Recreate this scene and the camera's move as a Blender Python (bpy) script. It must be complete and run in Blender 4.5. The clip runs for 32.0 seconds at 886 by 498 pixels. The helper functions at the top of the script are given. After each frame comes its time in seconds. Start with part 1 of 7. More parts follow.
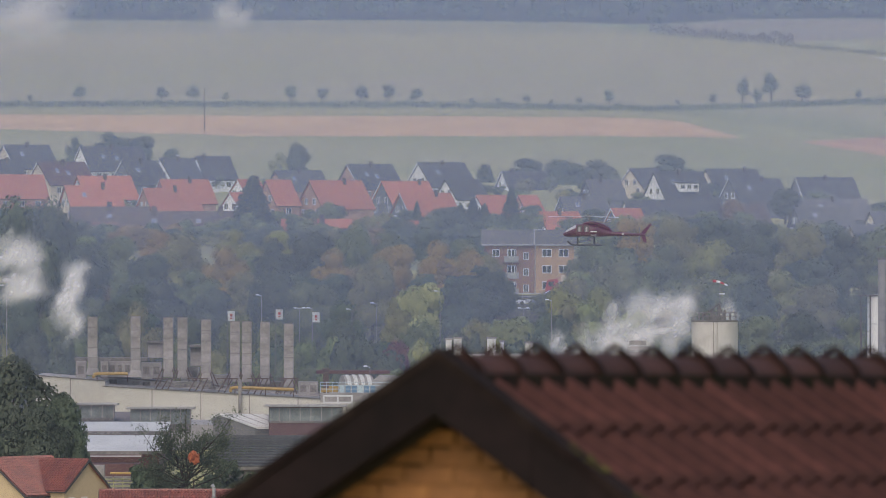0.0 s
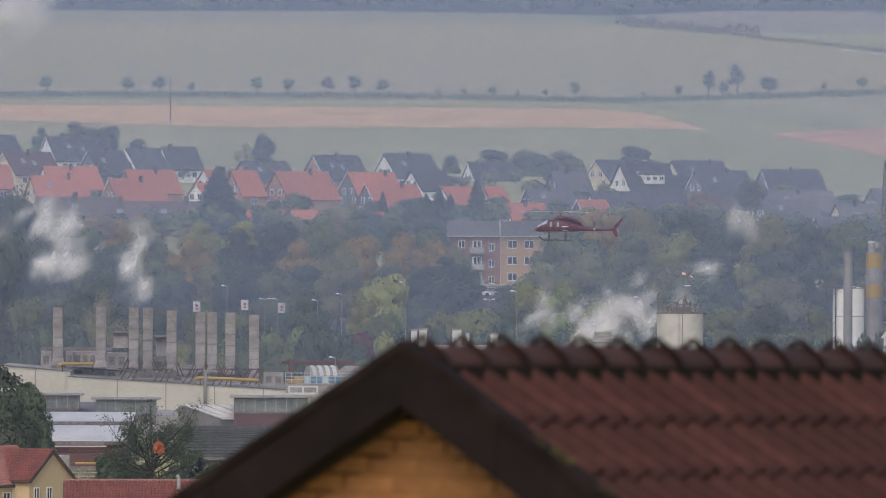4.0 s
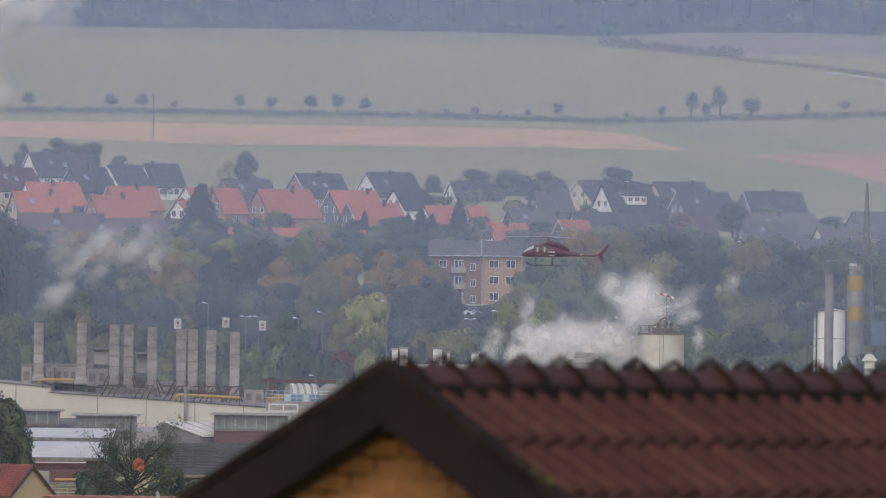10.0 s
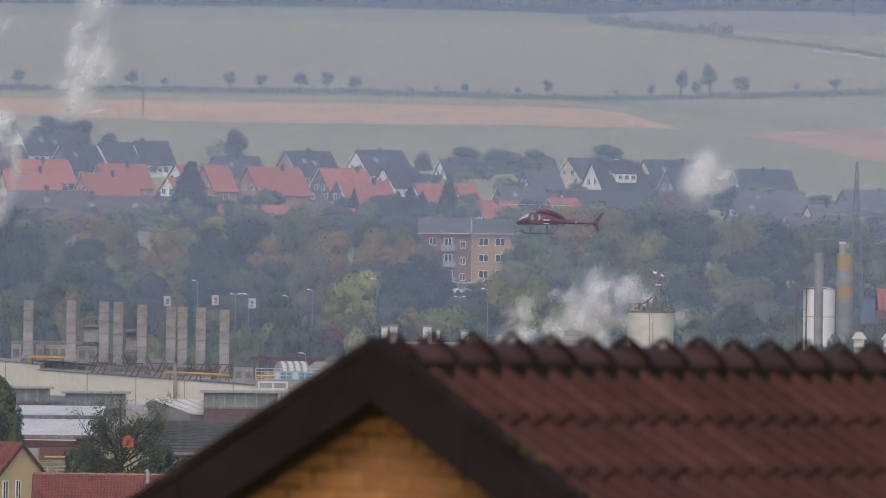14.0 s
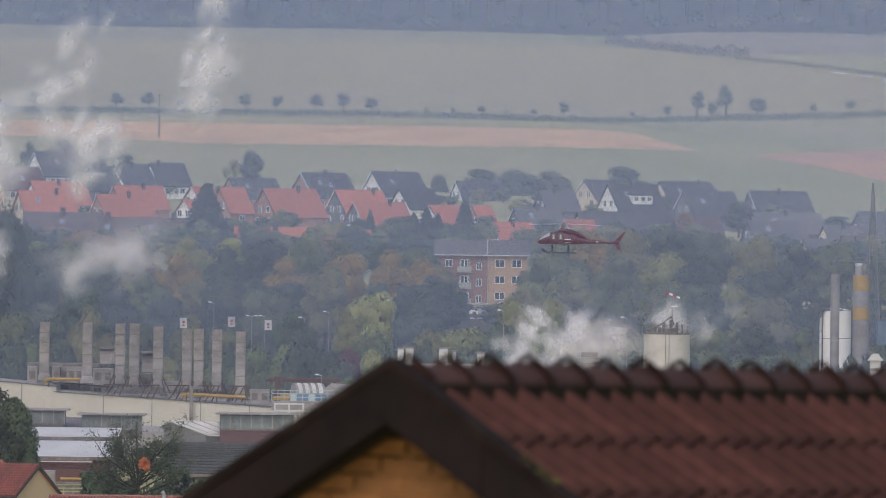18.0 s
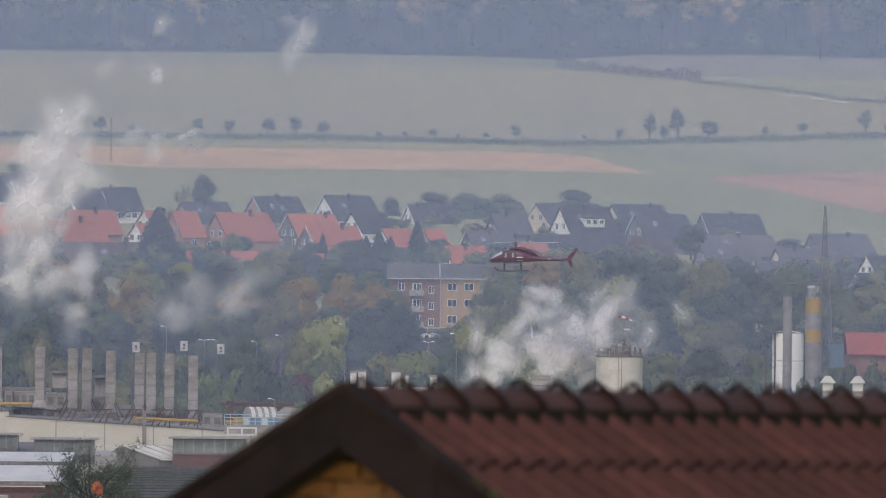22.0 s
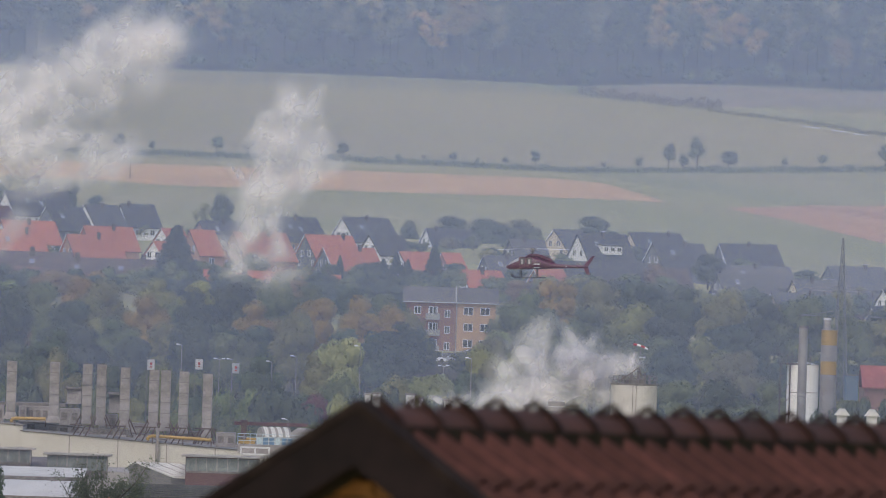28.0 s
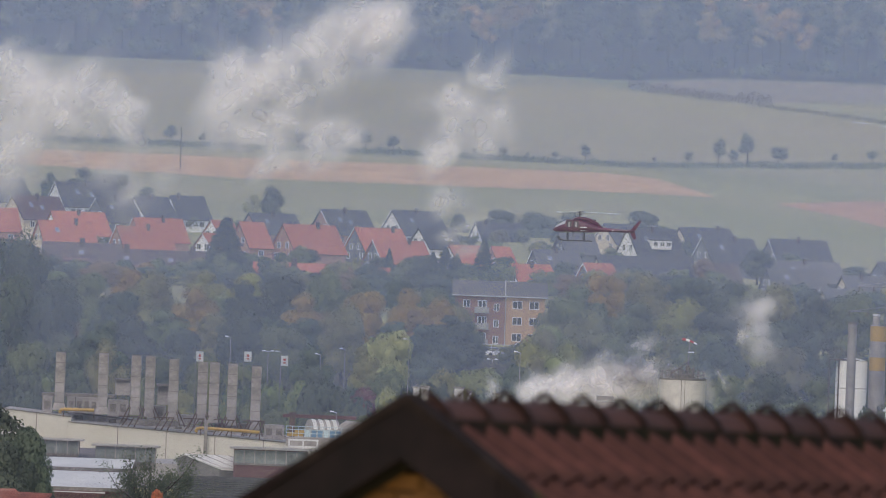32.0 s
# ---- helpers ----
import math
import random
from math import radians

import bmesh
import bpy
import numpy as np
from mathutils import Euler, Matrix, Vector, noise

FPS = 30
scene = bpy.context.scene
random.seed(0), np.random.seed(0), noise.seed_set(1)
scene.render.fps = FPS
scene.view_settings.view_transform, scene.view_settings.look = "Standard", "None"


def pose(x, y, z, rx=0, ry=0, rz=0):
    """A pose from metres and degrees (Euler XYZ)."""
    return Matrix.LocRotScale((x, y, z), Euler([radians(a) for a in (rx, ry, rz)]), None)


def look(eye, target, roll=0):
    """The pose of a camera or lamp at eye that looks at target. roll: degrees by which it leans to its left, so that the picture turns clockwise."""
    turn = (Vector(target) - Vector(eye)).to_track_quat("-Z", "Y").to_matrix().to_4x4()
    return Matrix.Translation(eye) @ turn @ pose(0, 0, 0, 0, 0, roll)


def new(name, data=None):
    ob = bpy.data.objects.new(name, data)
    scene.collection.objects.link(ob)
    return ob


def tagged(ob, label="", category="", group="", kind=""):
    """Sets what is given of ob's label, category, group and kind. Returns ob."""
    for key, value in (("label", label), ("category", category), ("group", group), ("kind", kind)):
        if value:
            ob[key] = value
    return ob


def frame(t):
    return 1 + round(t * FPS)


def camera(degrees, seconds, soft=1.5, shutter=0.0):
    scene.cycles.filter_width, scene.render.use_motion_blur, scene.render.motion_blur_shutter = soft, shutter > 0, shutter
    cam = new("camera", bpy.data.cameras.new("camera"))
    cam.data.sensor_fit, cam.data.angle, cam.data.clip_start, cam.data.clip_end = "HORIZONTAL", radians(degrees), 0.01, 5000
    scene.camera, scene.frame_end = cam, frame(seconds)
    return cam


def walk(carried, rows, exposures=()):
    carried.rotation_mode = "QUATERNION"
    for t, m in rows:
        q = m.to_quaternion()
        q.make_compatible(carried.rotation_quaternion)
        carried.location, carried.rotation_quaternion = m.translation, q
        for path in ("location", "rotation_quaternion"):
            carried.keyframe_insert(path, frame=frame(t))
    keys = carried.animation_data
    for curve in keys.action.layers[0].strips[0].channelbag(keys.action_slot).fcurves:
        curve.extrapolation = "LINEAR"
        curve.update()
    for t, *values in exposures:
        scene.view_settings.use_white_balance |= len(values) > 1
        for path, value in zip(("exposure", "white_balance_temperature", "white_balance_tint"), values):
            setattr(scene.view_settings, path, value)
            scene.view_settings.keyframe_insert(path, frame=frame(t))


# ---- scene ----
# The camera stands on a balcony, with a long lens, and follows a helicopter.
EYE = 24.0
cam = camera(5.0, 32.0, soft=1.0, shutter=0.08)
cam.data.dof.use_dof = True
cam.data.dof.focus_distance = 1500.0
cam.data.dof.aperture_fstop = cam.data.lens / 1000 / 0.041
# seconds, degrees to the right, degrees down, degrees of lean, sag of the stand
AIM = [
    (0, 0.0002, 0.1313, 0.019, 0), (0.5, 0.0145, 0.1891, 0.058, 0), (1, 0.0245, 0.2787, 0.073, 0), (1.5, 0.0730, 0.2947, 0.080, 0),
    (2, 0.1155, 0.2285, 0.038, 0), (2.5, 0.1277, 0.2042, 0.116, 0), (3, 0.1584, 0.1894, 0.135, 0), (3.5, 0.1608, 0.1829, 0.159, 0),
    (5.5, 0.3543, 0.1684, 0.256, 0), (6, 0.3526, 0.1072, 0.312, 0), (6.5, 0.3588, 0.0929, 0.341, 0), (7, 0.3783, 0.1069, 0.429, 0),
    (7.5, 0.2019, 0.1357, 0.485, 0), (8, 0.2022, 0.1062, 0.534, 0), (8.5, 0.2240, 0.1170, 0.523, 0), (9, 0.2196, 0.1291, 0.594, 0),
    (9.5, 0.2145, 0.1238, 0.575, 0), (10, 0.2978, 0.0721, 0.657, 0), (10.5, 0.3174, 0.1109, 0.672, 0), (11, 0.3322, 0.1671, 0.591, 0),
    (11.5, 0.3407, 0.1681, 0.682, 0), (12, 0.3591, 0.1780, 0.751, 0), (12.5, 0.3550, 0.1974, 0.685, 0), (13, 0.3532, 0.1989, 0.718, 0),
    (13.5, 0.3558, 0.1930, 0.700, 0), (15.5, 0.3589, 0.2165, 0.717, 0), (16, 0.2496, 0.1538, 0.670, 0), (16.5, 0.1712, 0.0518, 0.707, 0),
    (17, 0.1411, 0.0681, 0.654, 0), (17.5, 0.2303, 0.0618, 0.690, 0), (18, 0.2648, 0.0754, 0.688, 0), (18.5, 0.2849, 0.0915, 0.714, 0),
    (19, 0.3145, 0.0579, 0.790, 0), (19.5, 0.3190, 0.0445, 0.752, 0), (20, 0.3250, 0.0414, 0.686, 0), (20.5, 0.3581, 0.0440, 0.752, 0),
    (21, 0.3815, 0.0984, 0.669, 0), (21.5, 0.5351, 0.0629, 0.699, 0), (22, 0.5325, -0.0600, 0.535, 0), (22.5, 0.5653, -0.6913, 0.647, 0),
    (23, 0.8647, -1.0154, 0.547, 0), (23.5, 1.0394, -1.1197, 0.551, 0), (24, 1.0209, -0.8913, 0.745, 0), (24.5, 0.9868, -0.8500, 0.642, 0),
    (25, 0.7541, -0.3372, 0.768, 0), (25.5, 0.5694, -0.2179, 1.023, 0), (27.5, 0.3451, -0.1387, 1.575, 1), (28, 0.4323, -0.1939, 1.787, 1),
    (28.5, 0.4029, -0.0934, 1.837, 1), (29, 0.1704, 0.0986, 1.887, 1), (29.5, 0.1041, 0.0936, 1.992, 1), (30, 0.1705, 0.0372, 2.004, 1),
    (30.5, 0.1894, -0.0385, 2.087, 1), (31, 0.2516, -0.1454, 2.052, 1), (31.5, 0.2007, -0.1264, 2.016, 1), (32, 0.1544, -0.1479, 2.141, 1),
]


def aimed(yaw, down, lean, sag):
    eye = Vector((-0.006 * sag, 0.0, EYE - 0.018 * sag))
    a, b = radians(yaw), radians(down)
    return look(eye, eye + Vector((math.sin(a) * math.cos(b), math.cos(a) * math.cos(b), -math.sin(b))) * 1000, lean)


walk(cam, [(t, aimed(*r)) for t, *r in AIM], [(0.0, -0.05), (22.0, -0.05), (23.0, -0.1), (25.0, -0.1), (26.0, -0.05), (32.0, -0.05)])

# ---- sky and sun: a hazy, overcast autumn day ----
world = bpy.data.worlds.new("sky")
scene.world = world
world.use_nodes = True
wn = world.node_tree
wn.nodes.clear()
sky = wn.nodes.new("ShaderNodeTexSky")
sky.sky_type, sky.sun_disc = "NISHITA", False
sky.sun_elevation, sky.sun_rotation = radians(46), radians(194)
sky.air_density, sky.dust_density, sky.ozone_density = 1.0, 4.0, 1.0
back = wn.nodes.new("ShaderNodeBackground")
back.inputs["Strength"].default_value = 0.155
wout = wn.nodes.new("ShaderNodeOutputWorld")
wn.links.new(sky.outputs[0], back.inputs["Color"])
wn.links.new(back.outputs[0], wout.inputs["Surface"])
sun = new("sun", bpy.data.lights.new("sun", "SUN"))
sun.data.energy, sun.data.angle, sun.data.color = 0.7, radians(30), (1.0, 0.95, 0.88)
sun.matrix_world = look((-110, -430, 460), (0, 0, 0))
scene.cycles.transparent_max_bounces = 200

# ---- materials ----
MATS = {}


def mat(name, color, rough=0.8, metal=0.0, vary=0.25, grain=8.0, stain=0.6, bump=0.0, spread=0.0, second=None, coat=0.0, shine=0.5):
    """A surface with grain and stains at two scales; spread varies it from object to object, second is the colour of its stains."""
    if name in MATS:
        return MATS[name]
    m = bpy.data.materials.new(name)
    m.use_nodes = True
    n, l = m.node_tree.nodes, m.node_tree.links
    b = n["Principled BSDF"]
    b.inputs["Roughness"].default_value, b.inputs["Metallic"].default_value = rough, metal
    b.inputs["Coat Weight"].default_value = coat
    b.inputs["Specular IOR Level"].default_value = shine
    co = n.new("ShaderNodeTexCoord")
    fine, broad = n.new("ShaderNodeTexNoise"), n.new("ShaderNodeTexNoise")
    for node, scale in ((fine, grain), (broad, stain)):
        node.inputs["Scale"].default_value = scale
        node.inputs["Detail"].default_value = 4
        l.new(co.outputs["Object"], node.inputs["Vector"])
    mix = n.new("ShaderNodeMix")
    mix.data_type = "RGBA"
    dark = second or tuple(c * (1 - vary) for c in color)
    mix.inputs["A"].default_value, mix.inputs["B"].default_value = (*color, 1), (*dark, 1)
    ramp = n.new("ShaderNodeMapRange")
    ramp.inputs["From Min"].default_value, ramp.inputs["From Max"].default_value = 0.38, 0.66
    l.new(broad.outputs[0], ramp.inputs["Value"])
    l.new(ramp.outputs[0], mix.inputs["Factor"])
    hsv = n.new("ShaderNodeHueSaturation")
    gain = n.new("ShaderNodeMapRange")
    gain.inputs["From Min"].default_value, gain.inputs["From Max"].default_value = 0.3, 0.7
    gain.inputs["To Min"].default_value, gain.inputs["To Max"].default_value = 1 - vary, 1 + vary
    l.new(fine.outputs[0], gain.inputs["Value"])
    value = gain.outputs[0]
    if spread:
        info, more, mul = n.new("ShaderNodeObjectInfo"), n.new("ShaderNodeMapRange"), n.new("ShaderNodeMath")
        more.inputs["To Min"].default_value, more.inputs["To Max"].default_value = 1 - spread, 1 + spread
        mul.operation = "MULTIPLY"
        l.new(info.outputs["Random"], more.inputs["Value"])
        l.new(value, mul.inputs[0])
        l.new(more.outputs[0], mul.inputs[1])
        value = mul.outputs[0]
    l.new(value, hsv.inputs["Value"])
    l.new(mix.outputs["Result"], hsv.inputs["Color"])
    l.new(hsv.outputs[0], b.inputs["Base Color"])
    if bump:
        bp = n.new("ShaderNodeBump")
        bp.inputs["Strength"].default_value, bp.inputs["Distance"].default_value = 0.6, bump
        l.new(fine.outputs[0], bp.inputs["Height"])
        l.new(bp.outputs[0], b.inputs["Normal"])
    MATS[name] = m
    return m


def leaf_mat(name, color, second, third):
    """Foliage: each leaf clump takes its own shade between three colours."""
    m = bpy.data.materials.new(name)
    m.use_nodes = True
    n, l = m.node_tree.nodes, m.node_tree.links
    b = n["Principled BSDF"]
    b.inputs["Roughness"].default_value = 0.75
    geo, info = n.new("ShaderNodeNewGeometry"), n.new("ShaderNodeObjectInfo")
    ramp = n.new("ShaderNodeValToRGB")
    e = ramp.color_ramp.elements
    e[0].color, e[1].color = (*[0.6 * a + 0.4 * b for a, b in zip(color, second)], 1), (*[0.6 * a + 0.4 * b for a, b in zip(color, third)], 1)
    e.new(0.5).color = (*color, 1)
    l.new(geo.outputs["Random Per Island"], ramp.inputs[0])
    hsv = n.new("ShaderNodeHueSaturation")
    co, ns, patch, mul = n.new("ShaderNodeTexCoord"), n.new("ShaderNodeTexNoise"), n.new("ShaderNodeMapRange"), n.new("ShaderNodeMath")
    ns.inputs["Scale"].default_value, ns.inputs["Detail"].default_value = 0.16, 2
    l.new(co.outputs["Object"], ns.inputs["Vector"])
    l.new(ns.outputs[0], patch.inputs["Value"])
    patch.inputs["From Min"].default_value, patch.inputs["From Max"].default_value = 0.35, 0.65
    patch.inputs["To Min"].default_value, patch.inputs["To Max"].default_value = 0.85, 1.2
    mul.operation = "MULTIPLY"
    for out_min, out_max, sock in ((0.82, 1.2, "Value"), (0.486, 0.510, "Hue"), (0.85, 1.1, "Saturation")):
        r = n.new("ShaderNodeMapRange")
        r.inputs["To Min"].default_value, r.inputs["To Max"].default_value = out_min, out_max
        l.new(info.outputs["Random"], r.inputs["Value"])
        l.new(r.outputs[0], hsv.inputs[sock])
        if sock == "Value":
            l.new(r.outputs[0], mul.inputs[0])
            l.new(patch.outputs[0], mul.inputs[1])
            l.new(mul.outputs[0], hsv.inputs[sock])
    l.new(ramp.outputs[0], hsv.inputs["Color"])
    l.new(hsv.outputs[0], b.inputs["Base Color"])
    tl, mx = n.new("ShaderNodeBsdfTranslucent"), n.new("ShaderNodeMixShader")
    l.new(hsv.outputs[0], tl.inputs["Color"])
    mx.inputs[0].default_value = 0.25
    l.new(b.outputs[0], mx.inputs[1])
    l.new(tl.outputs[0], mx.inputs[2])
    l.new(mx.outputs[0], n["Material Output"].inputs["Surface"])
    return m


def vapour(name, color, density, soft):
    """Steam and haze: fine droplets that scatter the daylight and let the rest through. soft: thins out towards the rim of each wisp."""
    m = bpy.data.materials.new(name)
    m.use_nodes = True
    n, l = m.node_tree.nodes, m.node_tree.links
    n.remove(n["Principled BSDF"])
    d, t, half = n.new("ShaderNodeBsdfDiffuse"), n.new("ShaderNodeBsdfTranslucent"), n.new("ShaderNodeMixShader")
    d.inputs["Color"].default_value = t.inputs["Color"].default_value = (*color, 1)
    half.inputs[0].default_value = 0.5
    l.new(d.outputs[0], half.inputs[1])
    l.new(t.outputs[0], half.inputs[2])
    clear, mx = n.new("ShaderNodeBsdfTransparent"), n.new("ShaderNodeMixShader")
    l.new(clear.outputs[0], mx.inputs[1])
    l.new(half.outputs[0], mx.inputs[2])
    l.new(mx.outputs[0], n["Material Output"].inputs["Surface"])
    co = n.new("ShaderNodeTexCoord")
    if not soft:
        mx.inputs[0].default_value = density
        return m
    sub, ln, rim, info = n.new("ShaderNodeVectorMath"), n.new("ShaderNodeVectorMath"), n.new("ShaderNodeMapRange"), n.new("ShaderNodeObjectInfo")
    sub.operation, ln.operation = "SUBTRACT", "LENGTH"
    sub.inputs[1].default_value = (0.5, 0.5, 0)
    l.new(co.outputs["UV"], sub.inputs[0])
    l.new(sub.outputs[0], ln.inputs[0])
    l.new(ln.outputs["Value"], rim.inputs["Value"])
    rim.inputs["From Min"].default_value, rim.inputs["From Max"].default_value = 0.0, 0.5
    rim.inputs["To Min"].default_value, rim.inputs["To Max"].default_value = 0.52, -0.06
    # every wisp has its own curls: the noise is shifted by a random amount
    shift, ns, whole = n.new("ShaderNodeVectorMath"), n.new("ShaderNodeTexNoise"), n.new("ShaderNodeMath")
    shift.operation, whole.operation = "MULTIPLY_ADD", "ADD"
    shift.inputs[1].default_value = (1, 1, 1)
    far = n.new("ShaderNodeVectorMath")
    far.operation = "SCALE"
    far.inputs[0].default_value = (37.0, 11.0, 53.0)
    l.new(info.outputs["Random"], far.inputs["Scale"])
    l.new(co.outputs["Object"], shift.inputs[0])
    l.new(far.outputs[0], shift.inputs[2])
    ns.inputs["Scale"].default_value, ns.inputs["Detail"].default_value = soft, 2.4
    ns.inputs["Roughness"].default_value, ns.inputs["Distortion"].default_value = 0.44, 0.9
    l.new(shift.outputs[0], ns.inputs["Vector"])
    l.new(ns.outputs[0], whole.inputs[0])
    l.new(rim.outputs[0], whole.inputs[1])
    cut = n.new("ShaderNodeMapRange")
    cut.interpolation_type = "SMOOTHSTEP"
    cut.inputs["From Min"].default_value, cut.inputs["From Max"].default_value = 0.55, 1.22
    cut.inputs["To Min"].default_value, cut.inputs["To Max"].default_value = 0.0, density
    l.new(whole.outputs[0], cut.inputs["Value"])
    l.new(cut.outputs[0], mx.inputs[0])
    return m


def glass_mat():
    m = mat("window glass", (0.03, 0.04, 0.05), 0.08, vary=0.1, grain=1.0)
    return m


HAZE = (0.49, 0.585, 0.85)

# ---- building helpers ----
FOCAL = 784 / math.tan(radians(2.5))


def spot(u, v, d):
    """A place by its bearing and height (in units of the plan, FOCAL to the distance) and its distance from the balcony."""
    return Vector(((u - 784) / FOCAL * d, d, EYE + (400 - v) / FOCAL * d))


def part(name, bm, material, parent=None, label="", smooth=False):
    me = bpy.data.meshes.new(name)
    bm.to_mesh(me)
    bm.free()
    me.materials.append(material)
    if smooth:
        for p in me.polygons:
            p.use_smooth = True
    ob = new(name, me)
    if parent:
        ob.parent = parent
    if label:
        ob["label"] = label
    return ob


def mesh_part(name, verts, faces, material, parent=None, uvs=None, smooth=False):
    me = bpy.data.meshes.new(name)
    me.from_pydata(verts, [], faces)
    me.materials.append(material)
    if smooth:
        for p in me.polygons:
            p.use_smooth = True
    ob = new(name, me)
    if parent:
        ob.parent = parent
    return ob


def again(ob, m, parent=None):
    """One more piece on the same mesh."""
    o = new(ob.name.split(".")[0], ob.data)
    o.parent = parent if parent else ob.parent
    o.matrix_basis = m
    return o


def box(x0, x1, y0, y1, z0, z1, bevel=0.0, bm=None):
    bm = bm or bmesh.new()
    r = bmesh.ops.create_cube(bm, size=1)["verts"]
    for v in r:
        v.co = Vector(((x0 + x1) / 2 + v.co.x * (x1 - x0), (y0 + y1) / 2 + v.co.y * (y1 - y0), (z0 + z1) / 2 + v.co.z * (z1 - z0)))
    if bevel:
        es = {e for v in r for e in v.link_edges}
        bmesh.ops.bevel(bm, geom=list(es), offset=bevel, segments=1, affect="EDGES")
    return bm


def tube(a, b, r0, r1=None, seg=8, bm=None, caps=True):
    bm = bm or bmesh.new()
    a, b = Vector(a), Vector(b)
    r1 = r0 if r1 is None else r1
    q = (b - a).to_track_quat("Z", "Y").to_matrix().to_4x4()
    m = Matrix.Translation((a + b) / 2) @ q
    bmesh.ops.create_cone(bm, cap_ends=caps, segments=seg, radius1=r0, radius2=r1, depth=(b - a).length, matrix=m)
    return bm


def bent(points, r, seg=6, bm=None):
    bm = bm or bmesh.new()
    for a, b in zip(points, points[1:]):
        tube(a, b, r, r, seg, bm)
    return bm


def prism(profile, y0, y1, bm=None):
    """A solid from a profile in x and z, drawn out along y."""
    bm = bm or bmesh.new()
    a = [bm.verts.new((x, y0, z)) for x, z in profile]
    b = [bm.verts.new((x, y1, z)) for x, z in profile]
    bm.faces.new(a)
    bm.faces.new(b[::-1])
    for i in range(len(a)):
        j = (i + 1) % len(a)
        bm.faces.new((a[j], a[i], b[i], b[j]))
    bmesh.ops.recalc_face_normals(bm, faces=bm.faces)
    return bm


def thing(name, m, label, category, group="", kind=""):
    ob = new(name)
    ob.matrix_world = m
    ob.empty_display_size = 0.2
    return tagged(ob, label, category, group, kind)

# ---- the lie of the land ----
PROFILE = [(-400, 14), (0, 14.5), (40, 15), (120, 13), (400, 4), (700, -3), (900, -4), (1380, -3.5), (1480, 0.5), (1600, 7), (1727, 12.5), (1850, 18.5),
           (2000, 24.5), (2150, 29), (2300, 36), (2450, 45.5), (2600, 53.7), (2800, 68), (3000, 83), (3150, 98), (3400, 138), (3600, 166), (3750, 176), (4000, 150), (4900, 60)]


def ground_z(x, y):
    for (a, za), (b, zb) in zip(PROFILE, PROFILE[1:]):
        if y <= b:
            k = min(1.0, max(0.0, (y - a) / (b - a)))
            z = za + (zb - za) * k
            break
    else:
        z = PROFILE[-1][1]
    if y > 1880:  # the slope leans down to the east, past the middle of the village
        k = min(1.0, (y - 1880) / 120)
        e = max(0.0, (x - 48) / 55)
        z -= 6.5 * min(e, 1.6) * k * (1 if y < 2700 else max(0.25, 1 - (y - 2700) / 300))
        if y > 3300:
            z -= 0.115 * max(-60, x - 40) * min(1.0, (y - 3300) / 300)
    return z


def sheet(name, x0, x1, y0, y1, nx, ny, material, lift=0.0, edge=None, kind="structure", label="", category=""):
    """A piece of land that follows the ground; edge(u, v) bends the grid's unit square to its outline in x and y."""
    verts, faces = [], []
    for j in range(ny + 1):
        for i in range(nx + 1):
            if edge:
                x, y = edge(i / nx, j / ny)
            else:
                x, y = x0 + (x1 - x0) * i / nx, y0 + (y1 - y0) * j / ny
            verts.append((x, y, ground_z(x, y) + lift))
    for j in range(ny):
        for i in range(nx):
            a = j * (nx + 1) + i
            faces.append((a, a + 1, a + nx + 2, a + nx + 1))
    ob = mesh_part(name, verts, faces, material, smooth=True)
    return tagged(ob, label, category, kind=kind)


M_GRASS = mat("meadow", (0.31, 0.305, 0.11), 0.95, vary=0.16, grain=0.35, stain=0.012, second=(0.39, 0.34, 0.15))
M_FIELD = mat("pasture", (0.37, 0.315, 0.12), 0.95, vary=0.15, grain=0.25, stain=0.01, second=(0.40, 0.325, 0.15))
M_STUBBLE = mat("stubble", (0.72, 0.43, 0.19), 0.95, vary=0.22, grain=0.5, stain=0.05, second=(0.60, 0.36, 0.17))
M_FALLOW = mat("fallow land", (0.38, 0.28, 0.17), 0.95, vary=0.2, grain=0.4, stain=0.04, second=(0.33, 0.27, 0.15))
M_FRESH = mat("fresh earth", (0.22, 0.14, 0.10), 0.95, vary=0.2, grain=0.4, stain=0.05)
M_CHALK = mat("pale bare earth", (0.72, 0.66, 0.58), 0.95, vary=0.1, grain=0.8, stain=0.1)
M_PLOUGH = mat("ploughed earth", (0.62, 0.335, 0.17), 0.95, vary=0.25, grain=0.45, stain=0.04, second=(0.50, 0.275, 0.16))


def spread_x(a, b):
    s = 2 * a - 1
    return 2600 * (0.11 * s + 0.89 * s ** 5), -400 + 5300 * b


tagged(sheet("ground", 0, 0, 0, 0, 220, 700, M_GRASS, edge=spread_x), "grassy valley floor rising to a hill", "ground")


def between(u0, u1, near, far):
    """An outline between two bearings, with the distances of its near and far edge as functions of the bearing."""
    def edge(a, b):
        u = u0 + (u1 - u0) * a
        d = near(u) + (far(u) - near(u)) * b
        return (u - 784) / FOCAL * d, d
    return edge


def dist_at(u, v, lo=2250, hi=3300):
    """The distance at which the sloping land shows at that bearing and height."""
    for k in range(40):
        mid = (lo + hi) / 2
        x = (u - 784) / FOCAL * mid
        shown = 400 - (ground_z(x, mid) - EYE) / mid * FOCAL
        lo, hi = (mid, hi) if shown > v else (lo, mid)
    return lo


